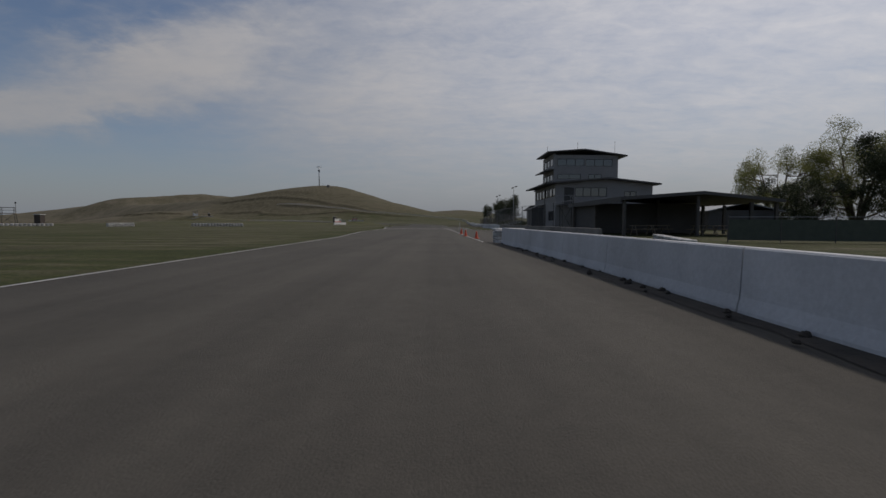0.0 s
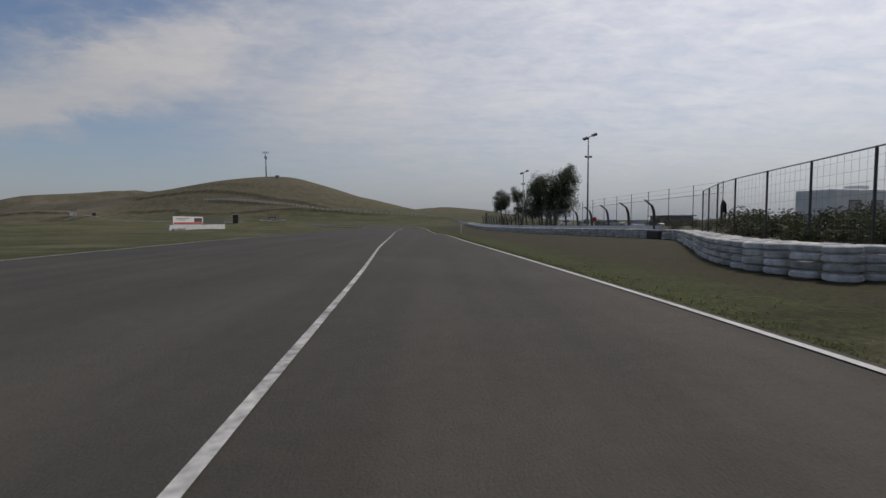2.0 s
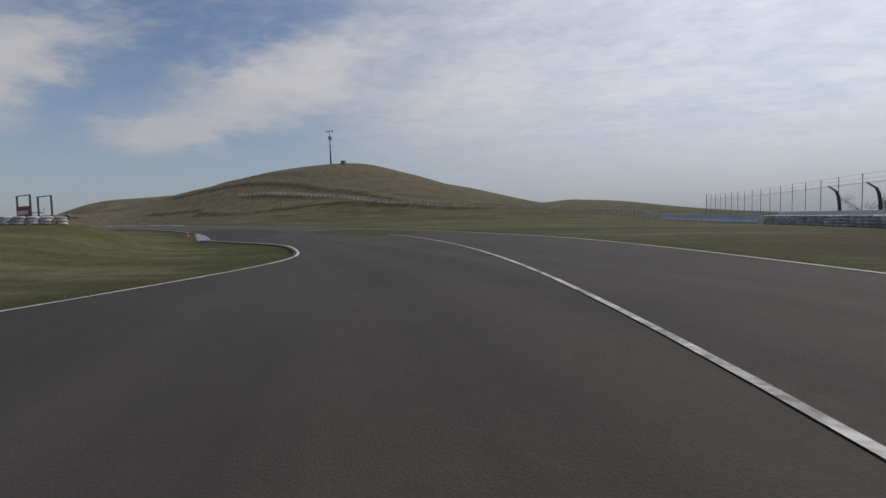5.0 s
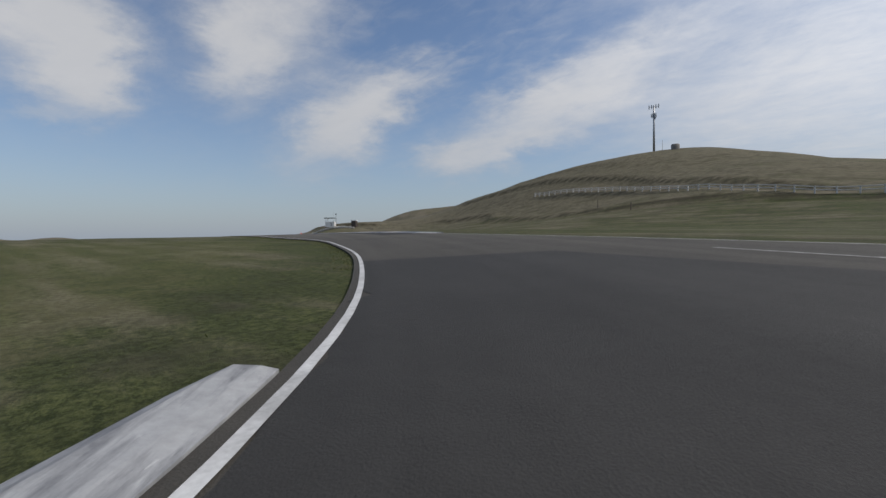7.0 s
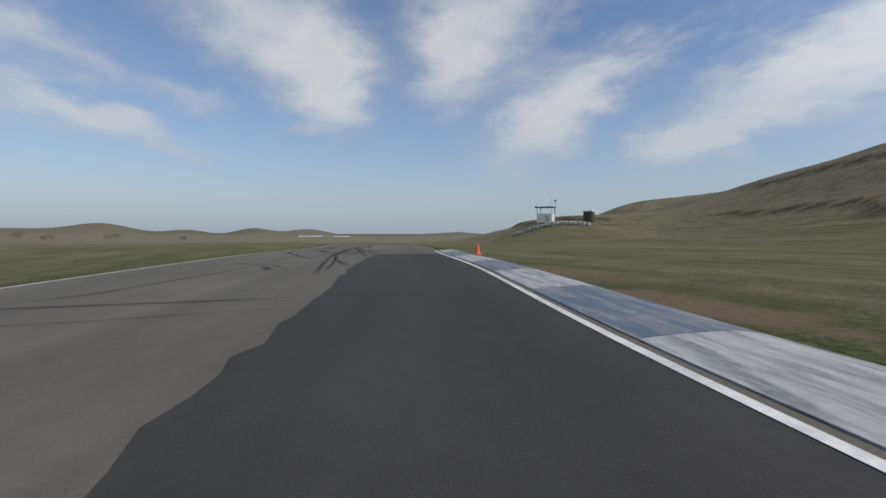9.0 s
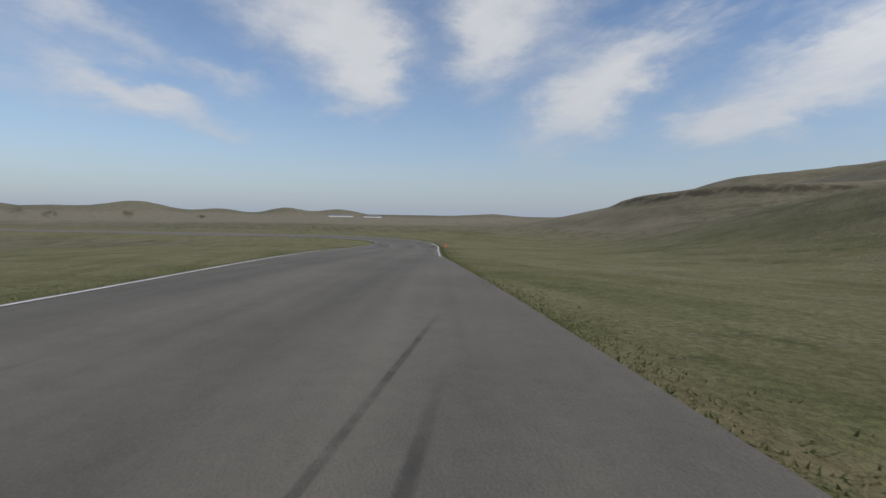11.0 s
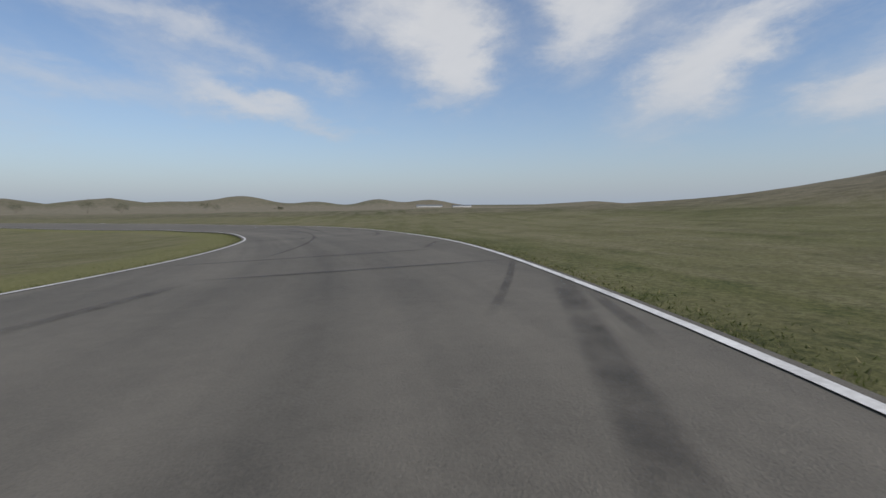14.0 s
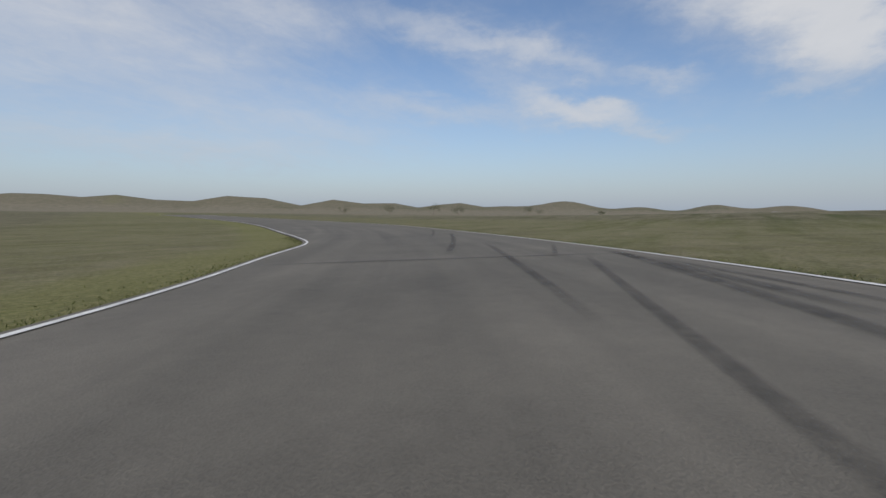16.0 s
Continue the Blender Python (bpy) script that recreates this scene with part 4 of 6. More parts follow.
HOOK_MARKS = [([(284.2, -4.42), (283.7, -3.8), (283.0, -3.2), (282.5, -2.85)], .2), ([(282.6, -2.95), (281.6, -2.53), (280.6, -2.23)], .2), ([(291.9, -4.39), (287.7, -3.02), (284.9, -1.99)], .15), ([(304, -0.97), (291.5, -1.91), (285.2, -1.69), (281.4, -1.27), (279.3, -1.04)], .13), ([(300.4, -1.89), (287.9, -1.71), (282.1, -1.06), (280.2, -1.0)], .09),
              ([(287.5, -1.7), (284.5, -1.28), (282.4, -0.79), (281.4, -0.51)], .16), ([(300.4, -1.89), (291.3, -1.08), (285.9, -0.45)], .12), ([(294.8, -3.65), (290.8, -1.98), (287.3, -0.71)], .12), ([(283.7, -3.15), (285.1, -2.96), (287.7, -2.71)], .07), ([(283.9, -3.24), (289.6, -3.21)], .07),
              ([(273.2, -4.07), (274.6, -4.67), (276.6, -5.55)], .16), ([(275.5, -5.8), (275.8, -4.73), (276.9, -3.87), (282.6, -3.02)], .09), ([(272.1, -3.23), (273.4, -3.55), (275.2, -3.86)], .12), ([(283.7, -3.62), (282.8, -2.7), (281.1, -1.94)], .1), ([(274.6, -5.16), (274.8, -2.91), (275.5, -0.43)], .06), ([(270.8, -2.22), (271, -1.53), (271.2, -0.33)], .16)]
STAIN_MARKS = [([(362.4, -4.65), (362.2, -4.28), (361.9, -3.64), (361.6, -3.20)], .2), ([(362.4, -4.46), (364.1, -4.68), (367.2, -4.89), (391.4, -4.96)], .2), ([(362.7, -4.04), (364.3, -4.12), (366.7, -4.14), (379.1, -5.39)], .16), ([(362.1, -6.63), (366.4, -6.64), (371.4, -6.71)], .14), ([(360.1, -5.55), (364.3, -5.68)], .12), ([(361.7, -3.28), (360.7, -3.21)], .2)]
BEND_MARKS = [([(374.7, -2.47), (376.9, -2.42), (381.9, -1.81)], .24), ([(383.8, -1.35), (386.8, -0.72), (393.5, 1.42), (396.9, 2.69)], .28), ([(373.5, -5.45), (386.8, -5.95)], .2), ([(375.6, -6.05), (393.4, -5.93)], .12), ([(385.1, -0.20), (387.9, 0.54), (392.7, 2.28)], .12), ([(383.9, -0.04), (392.8, 2.28)], .1), ([(394.5, 0.96), (399.5, 3.19)], .12), ([(393.5, 1.86), (395.7, 2.47)], .14),
              ([(394.9, -3.03), (398.1, -2.32)], .24), ([(404.3, 2.33), (406.5, 3.90)], .12), ([(404.0, 2.72), (405.7, 4.01)], .12)]
LAST_MARKS = [([(402.5, 2.20), (405.5, 3.59)], .14), ([(402.4, -1.62), (404.6, -1.11), (409.5, 0.06), (415.0, 0.95), (422.2, 2.07), (428.7, 3.54), (435.6, 5.55)], .14), ([(412.4, 0.08), (414.0, 0.25)], .2), ([(411.3, 2.80), (413.8, 3.88), (417.7, 4.85)], .2), ([(417.9, 3.66), (425.8, 6.19)], .12), ([(417.7, 4.78), (420.7, 5.61)], .12),
              ([(418.5, 2.40), (421.6, 2.92), (428.3, 4.81), (436.4, 6.48)], .24), ([(420.0, 0.77), (421.1, 0.82)], .26), ([(420.2, 1.60), (426.0, 2.35)], .16), ([(419.9, 4.90), (422.7, 5.42)], .25)]
END_MARKS = [([(429.6, 3.36), (435.5, 3.98), (440.6, 4.54)], .16), ([(429.2, 5.40), (432.3, 5.92), (437.0, 6.47)], .26), ([(428.7, 5.90), (434.7, 6.41)], .16), ([(445.9, 3.42), (456.1, 5.35)], .14), ([(435.2, 4.82), (439.5, 6.24)], .12), ([(436.4, 2.85), (449.7, 5.00)], .18)]
for i, (points, wide) in enumerate(START_MARKS + CREST_MARKS + EXIT_MARKS + EXIT_MORE + HOOK_MARKS + STAIN_MARKS + BEND_MARKS + LAST_MARKS + END_MARKS):
    tagged(new("tyre_mark", streak(points, wide, 0.0085 + 0.0003 * (i % 9), DARK_RUBBER if (points, wide) in HOOK_MARKS else None)), "dark rubber streak left on the asphalt", "skid mark", kind="structure")
rng = random.Random(5)
for i in range(58):
    s0, d0 = rng.uniform(289, 318), rng.uniform(-5.8, -0.4)
    s1 = s0 + rng.uniform(6, 15)
    d1 = min(max(d0 + rng.uniform(-2.6, 2.2), -5.9), 0.8)
    tagged(new("tyre_mark", streak([(s0, d0), ((s0 + s1) / 2, (d0 + d1) / 2 + rng.uniform(-0.5, 0.5)), (s1, d1)], rng.choice((0.05, 0.06, 0.08, 0.12)), 0.0085 + 0.0003 * (i % 9))), "dark rubber streak left on the asphalt", "skid mark", kind="structure")
for s0, a, b in ((373.96, -7.4, 0.7), (259.58, -4.9, -0.1), (260.56, -4.7, 0.2), (391.17, -5.9, 2.2), (398.49, -2.3, 2.9), (401.78, -4.0, 3.1), (413.45, -2.4, 5.0), (435.27, -1.0, 6.5), (275.88, -5.6, -0.6), (283.08, -5.5, -0.5), (241.00, -1.6, 2.7)):
    tagged(new("joint_seam", streak([(s0, a), (s0 + 0.2 + 0.06 * math.sin(s0), (a + b) / 2), (s0 + 0.4, b)], 0.13, 0.0125, TAR)), "thin dark tar seam across the asphalt", "road seam", kind="structure")
for s0, s1, way, wide in ((373.0, 381.5, along((373.0, -0.14), (373.7, -0.12), (374.3, -0.1), (375.4, 0.09), (377.1, 0.14), (379.8, 0.6), (381.5, 0.8)), .26), (375.4, 379.6, along((375.4, 0.3), (375.8, 0.44), (377.5, 0.6), (379.6, 0.62)), .16), (374.0, 376.0, along((374.0, 0.05), (375.0, 0.3), (376.0, 0.42)), .14)):
    tagged(new("tar_repair", ribbon("tar_repair", s0, s1, lambda s, w=wide, p=way: p(s) - w / 2 * (1 + 0.4 * np.sin(s * 4)), lambda s, w=wide, p=way: p(s) + w / 2 * (1 + 0.4 * np.cos(s * 3)), 0.0135, TAR, across=4, step=0.2, fade=True)), "winding dark tar repair on the asphalt", "road repair", kind="structure")


# ---- barriers ----
def pit_wall_x(y):
    return np.interp(y, [-20, 8, 14, 21.3], [3.48, 3.2, 3.04, 2.68])


strip_rng = random.Random(31)
yy = np.linspace(-60, 22.5, 240)
foot_x = pit_wall_x(yy) - 0.12
out_x = foot_x - 0.28 - np.array([0.22 * noise.noise((q * 0.6, 2, 0)) + 0.12 * noise.noise((q * 2.3, 4, 0)) for q in yy])
zz = np.interp(yy, RUN, TRACK[:, 2])
strip_v = [p for y_, a_, b_, z_ in zip(yy, foot_x, out_x, zz) for p in ((b_, y_, z_ + 0.007), ((a_ + b_) / 2, y_, z_ + 0.022), (a_ + 0.1, y_, z_ + 0.035))]
strip = tagged(new("dirt_strip", mesh_from("dirt_strip", strip_v, [(3 * i + k, 3 * i + k + 1, 3 * i + k + 4, 3 * i + k + 3) for i in range(239) for k in (0, 1)], DIRT_STRIP)), "dark blown dirt along the foot of the pit wall", "dirt", kind="structure")
for i in range(46):
    y_ = strip_rng.uniform(-2, 22)
    x_, r_ = float(pit_wall_x(y_)) - 0.16 - strip_rng.random() ** 2 * 0.35, strip_rng.uniform(0.02, 0.055)
    clod = Soup().lathe([(0, r_ * 0.8), (r_ * 0.6, r_ * 0.6), (r_, r_ * 0.1), (r_ * 0.8, -r_ * 0.4)], 7, (x_, y_, 0.03))
    clod.v = [(a_ + strip_rng.uniform(-0.2, 0.2) * r_, b_ + strip_rng.uniform(-0.2, 0.2) * r_, c_ + strip_rng.uniform(-0.15, 0.15) * r_) for a_, b_, c_ in clod.v]
    part("clod", clod, DIRT_STRIP, strip)


def wall_run(name, label, x_at, ys, high, thick, material, base=0.0, foot=0.06):
    """A row of cast barrier blocks along the straight, each a piece of the wall."""
    wall = tagged(new(name), label, "barrier", kind="structure")
    for y0, y1 in zip(ys[:-1], ys[1:]):
        x0, x1 = x_at(y0 + 0.01), x_at(y1 - 0.01)
        prof = [(-thick / 2 - foot, 0), (-thick / 2 - foot, 0.06), (-thick / 2, 0.2), (-thick / 2 + 0.02, high - 0.02), (-thick / 2 + 0.04, high), (thick / 2 - 0.04, high), (thick / 2 - 0.02, high - 0.02), (thick / 2, 0.2), (thick / 2 + foot, 0.06), (thick / 2 + foot, 0)]
        a = [(x0 + u, y0 + 0.012, base + z) for u, z in prof]
        b = [(x1 + u, y1 - 0.012, base + z) for u, z in prof]
        n = len(prof)
        block = Soup().add(a + b, [(i, (i + 1) % n, (i + 1) % n + n, i + n) for i in range(n)] + [tuple(range(n - 1, -1, -1)), tuple(range(n, 2 * n))])
        part("barrier_block", block, material, wall)
    return wall


wall_run("pit_wall", "white painted concrete pit wall, scuffed along its foot", lambda y: float(pit_wall_x(y)), [-62 + 4.35 * i for i in range(16)] + [5.0, 9.0, 12.0, 15.7, 21.3], 0.72, 0.2, WHITE_WALL, foot=0.03)
wall_run("pit_lane_wall", "bare grey concrete barrier blocks in front of a wire fence", lambda y: float(np.interp(y, [-60, 38, 47, 54, 61], [9.3, 9.2, 8.6, 7.6, 7.25])), [28 + 3.02 * i for i in range(11)] + [61.2], 0.62, 0.22, CONCRETE)
side_wall = wall_run("track_side_wall", "white painted concrete barrier blocks with dark joints", lambda y: float(np.interp(y, [61, 70, 80], [7.25, 7.3, 6.75])), [61.2, 65.1, 69.2, 73.3, 77.2, 80.6], 0.62, 0.24, WHITE_WALL)
for y in (63.2, 64.9, 67.2, 69.0, 71.3, 73.1, 75.2, 77.0):
    x = float(np.interp(y, [61, 70, 80], [7.25, 7.3, 6.75])) - 0.12
    part("lifting_loop", Soup().tube([(x + 0.03, y - 0.05, 0.30), (x - 0.03, y - 0.03, 0.24), (x - 0.03, y + 0.02, 0.19), (x + 0.03, y + 0.05, 0.22)], 0.02, 6), STEEL_DARK, side_wall, "rusty lifting loop")
    part("lifting_loop", Soup().tube([(x + 0.03, y + 0.02, 0.46), (x - 0.025, y + 0.03, 0.41), (x + 0.03, y + 0.04, 0.36)], 0.018, 6), STEEL_DARK, side_wall, "rusty lifting loop")


def tyre_mesh(name, material, radius=0.288, thick=0.152, sides=16):
    t = thick / 2
    tread = []
    for z in (-0.36, -0.05, 0.28):
        tread += [(radius, t * (z - 0.09)), (radius * 0.972, t * (z - 0.04)), (radius * 0.972, t * (z + 0.04)), (radius, t * (z + 0.09))]
    shoulder = [(0.58, 0.75), (0.66, 1.0), (0.76, 0.97), (0.86, 0.83), (0.94, 0.62)]
    prof = [(radius * u, -t * w) for u, w in shoulder] + tread + [(radius * u, t * w) for u, w in reversed(shoulder)] + [(radius * 0.56, 0), (radius * 0.58, -t * 0.75)]
    return Soup().lathe(prof, sides).mesh(name, material, True)


TYRE_S = tyre_mesh("tyre", TYRE_WHITE, 0.262, 0.133)
TYRE_W = tyre_mesh("tyre", TYRE_WHITE)


def tyre_stack(x, y, count, group, mesh=None, z=None, label="stack of old tyres painted white, scuffed", rise=0.158):
    z = ground_at(x, y) if z is None else z
    st = thing("tyre_stack", label, "tyre stack", group, pose(x, y, z, 0, 0, rng.uniform(0, 360)))
    for i in range(count):
        part("tyre", mesh or TYRE_W, None, st, m=pose(rng.uniform(-0.022, 0.022), rng.uniform(-0.022, 0.022), 0.07 + rise * i, rng.uniform(-2, 2), rng.uniform(-2, 2), rng.uniform(0, 360)))
    return st


for x, y, n in ((2.60, 23.0, 5), (3.08, 22.75, 5), (2.62, 21.95, 4), (3.2, 22.1, 4), (3.62, 22.75, 5), (3.3, 23.3, 5)):
    tyre_stack(x, y, n, "tyres at the end of the pit wall", mesh=TYRE_S if n == 5 else None, z=0.0, rise=0.138 if n == 5 else 0.158)



def path_points(nodes, gap):
    nodes = np.array(nodes, float)
    k = np.r_[0, np.cumsum(np.hypot(*np.diff(nodes, axis=0).T))]
    at = np.arange(0, k[-1], gap)
    return [(float(np.interp(a, k, nodes[:, 0])), float(np.interp(a, k, nodes[:, 1]))) for a in at]


CURVE = [(7.75, 83.4), (7.55, 85.0), (8.1, 87.2), (9.4, 90), (11.1, 93.5), (13.3, 98), (15, 101.8)]
for dx in (0.0, 0.62):
    for x, y in path_points([(a + dx, b + dx * 0.2) for a, b in CURVE], 0.61):
        tyre_stack(x + rng.uniform(-0.05, 0.05), y, 4, "curved tyre barrier")
LONG = [(15.6, 107.0), (14.6, 113), (13, 122), (11.2, 137), (10.5, 152), (10.3, 172), (11, 203)]
for x, y in path_points(LONG, 0.605):
    tyre_stack(x + rng.uniform(-0.03, 0.03), y, 4, "long tyre barrier")
for y in (102.7, 103.32, 103.94, 104.56):
    tyre_stack(15.5, y, 4, "long tyre barrier")
belt = thing("belt_barrier", "black rubber belting wrapped round stacked tyres", "barrier", m=pose(15.5, 105.8, ground_at(15.5, 105.8)))
bevel(part("belt", Soup().box(-0.3, 0.3, -0.85, 0.85, 0, 0.56), TYRE_BLACK, belt), 0.08)
cap = thing("barrier_wall", "pale concrete wall behind the long tyre barrier", "barrier", kind="structure")
pts = path_points([(a + 0.62, b) for a, b in LONG], 3.0)
for (x0, y0), (x1, y1) in zip(pts[:-1], pts[1:]):
    z0, z1 = ground_at(x0, y0), ground_at(x1, y1)
    part("barrier_block", Soup().add([(x0, y0, z0 - 0.1), (x0 + 0.25, y0, z0 - 0.1), (x0 + 0.22, y0, z0 + 0.86), (x0 + 0.03, y0, z0 + 0.86), (x1, y1 - 0.02, z1 - 0.1), (x1 + 0.25, y1 - 0.02, z1 - 0.1), (x1 + 0.22, y1 - 0.02, z1 + 0.86), (x1 + 0.03, y1 - 0.02, z1 + 0.86)],
                                      [(0, 1, 2, 3), (7, 6, 5, 4), (0, 4, 5, 1), (1, 5, 6, 2), (2, 6, 7, 3), (3, 7, 4, 0)]), WHITE_WALL, cap)
for name, a, b, n, gap in (("tyres across the infield", (-47.5, 90.1), (-40.8, 97.2), 4, 0.58), ("tyres across the infield", (-56.2, 79.7), (-56.3, 86.4), 4, 0.58), ("tyres round the flag stand", (-77, 76), (-70, 85.5), 3, 0.6),
                           ("tyres round the marshal stand", (-36.4, 182.4), (-31.2, 186.2), 3, 0.6), ("tyres round the marshal hut", (-141.8, 267.6), (-132.2, 273.4), 3, 0.6)):
    for x, y in path_points([a, b], gap):
        tyre_stack(x, y, n, name)


# ---- cones ----
def cone_meshes():
    body = Soup().lathe([(0.022, 0.42), (0.03, 0.415), (0.052, 0.31), (0.075, 0.19), (0.105, 0.035), (0.112, 0.03), (0.112, 0.02)], 14)
    foot = Soup().add([(r * math.cos(a), r * math.sin(a), z) for z, r in ((0.0, 0.19), (0.022, 0.19), (0.03, 0.165)) for a in (math.pi / 4 * (k + 0.5 + (0.25 if k % 2 else -0.25)) for k in range(8))],
                      [(j * 8 + k, j * 8 + (k + 1) % 8, (j + 1) * 8 + (k + 1) % 8, (j + 1) * 8 + k) for j in range(2) for k in range(8)] + [tuple(16 + k for k in range(8)), tuple(range(7, -1, -1))])
    return body.mesh("cone_body", CONE, True), foot.mesh("cone_base", CONE)


CONE_BODY, CONE_FOOT = cone_meshes()
for x, y, tip in ((1.92, 28.0, 0), (1.5, 32.8, 0), (1.4, 38.1, 0), (-98.4, 240.2, 0), (-186.1, 264.5, 4), (-39.1, 204.9, 0)):
    cn = thing("traffic_cone", "plain orange plastic traffic cone" if x < 0 else "plain orange plastic traffic cone beside the pit exit line", "traffic cone", "orange cones", pose(x, y, max(ground_at(x, y), float(on_course(y, 0)[2]) if x > 0 else -9), tip, tip / 2, rng.uniform(0, 90)))
    part("cone_body", CONE_BODY, None, cn)
    part("cone_base", CONE_FOOT, None, cn)
marker = thing("marker_post", "slim white plastic marker post in the grass", "marker post", m=pose(4.1, 123.7, ground_at(4.1, 123.7)))
part("stake", Soup().lathe([(0.0, 1.06), (0.035, 1.05), (0.042, 0.95), (0.042, 0.0)], 10), WHITE, marker, smooth=True)
part("foot", Soup().lathe([(0.0, 0.05), (0.09, 0.04), (0.1, 0.0)], 10), TYRE_BLACK, marker)


# ---- fences ----
def wire(soup, a, b, r):
    soup.tube([a, b], r, 3, False)


def chain_fence(name, label, line, high, gap, cell, post_r=0.03, mesh_top=None, lean=0.0):
    """Posts, top rail and wire netting along a line on the ground."""
    fence = thing(name, label, "fence", kind="")
    pts = path_points(line, gap) + [tuple(line[-1])]
    feet = [Vector((x, y, ground_at(x, y))) for x, y in pts]
    for p in feet:
        part("post", Soup().lathe([(0.0, high + 0.03), (post_r, high), (post_r, -0.05)], 8), STEEL_DARK, fence, m=pose(p.x, p.y, p.z))
    top = mesh_top or high
    for p, q in zip(feet[:-1], feet[1:]):
        part("rail", Soup().tube([p + Vector((0, 0, top)), q + Vector((0, 0, top))], 0.018, 6), STEEL, fence)
        net = Soup()
        n = max(2, int((q - p).length / cell))
        for i in range(1, n):
            foot = p.lerp(q, i / n)
            wire(net, foot + Vector((0, 0, 0.05)), foot + Vector((0, 0, top)), 0.0028)
        for k in range(int(top / cell)):
            wire(net, p + Vector((0, 0, 0.08 + k * cell)), q + Vector((0, 0, 0.08 + k * cell)), 0.0028)
        part("netting", net, STEEL, fence)
    if mesh_top:
        for k in (0.45, 0.95):
            s = Soup()
            for p, q in zip(feet[:-1], feet[1:]):
                wire(s, p + Vector((0, 0, top + (high - top) * k)), q + Vector((0, 0, top + (high - top) * k)), 0.006)
            part("top_wire", s, STEEL_DARK, fence)
    return fence


chain_fence("pit_fence", "tall steel mesh fence on slim posts behind concrete blocks", [(9.75, 36), (9.1, 47), (8.1, 54), (7.75, 61), (7.65, 70), (7.3, 80.9)], 2.7, 2.6, 0.22)
chain_fence("side_fence", "steel mesh fence closing off the spectator bank", [(7.3, 81.2), (8.9, 82.0), (9.75, 85.5), (11.4, 92.5), (13.6, 97.5)], 2.5, 2.3, 0.25)
chain_fence("paddock_fence", "tall sagging wire fence with strained top wires", [(17.7, 102.5), (17.5, 111.3), (17.4, 122), (17, 140), (16.6, 155), (16.4, 175), (17, 205), (22, 250)], 3.4, 2.95, 0.15, 0.024, 2.75)


def bent_post(x, y, turn):
    p = thing("bent_post", "dark weathered debris fence post bent towards the course", "fence post", "bent fence posts", pose(x, y, ground_at(x, y), 0, 0, turn))
    part("shaft", Soup().tube([(0, 0, -0.1), (-0.02, 0, 1.2), (-0.1, 0, 1.85), (-0.26, 0, 2.25)], [0.115, 0.108, 0.10, 0.085], 8), STEEL_DARK, p)
    for dy in (-0.07, 0.07):
        part("arm", Soup().tube([(-0.2, dy, 2.18), (-0.78, dy * 1.6, 2.62)], [0.035, 0.025], 6), STEEL_DARK, p)
    return p


for x, y in path_points([(16.2, 107.55), (16.2, 140), (16.0, 160), (15.7, 180), (15.7, 203)], 4.15):
    bent_post(x, y, rng.uniform(-8, 8))

# rail fence along the hillside road
rail_fence = thing("rail_fence", "pale weathered rail fence along the hillside road", "fence")
pts = path_points(HILL_ROAD, 2.4)
feet = [Vector((x, y, ground_at(x, y))) for x, y in pts]
for p, q in zip(feet, feet[1:] + [None]):
    part("post", Soup().box(-0.09, 0.09, -0.09, 0.09, -0.3, 1.05), PALE_TIMBER, rail_fence, m=pose(p.x, p.y, p.z))
    if q:
        for z in (0.5, 0.92):
            part("rail", Soup().tube([p + Vector((0, 0, z)), q + Vector((0, 0, z))], 0.075, 5), PALE_TIMBER, rail_fence)
# barrier wall that climbs from the end of the tyre barrier to the hillside fence
climb = thing("barrier_wall", "pale concrete barrier climbing the grass slope", "barrier", kind="structure")
pts = path_points([(11, 204), (11.2, 220), (11.5, 235.5)], 3.0)
for (x0, y0), (x1, y1) in zip(pts[:-1], pts[1:]):
    z0, z1 = ground_at(x0, y0), ground_at(x1, y1)
    prof = ((-0.2, -0.15), (-0.2, 0.12), (-0.1, 0.3), (-0.08, 0.78), (0.08, 0.78), (0.1, 0.3), (0.2, 0.12), (0.2, -0.15))
    part("barrier_block", Soup().add([(x0 + u, y0, z0 + w) for u, w in prof] + [(x1 + u, y1 - 0.03, z1 + w) for u, w in prof],
                                      [(i, i + 8, (i + 1) % 8 + 8, (i + 1) % 8) for i in range(8)] + [tuple(range(8)), tuple(range(15, 7, -1))]), WHITE_WALL, climb)


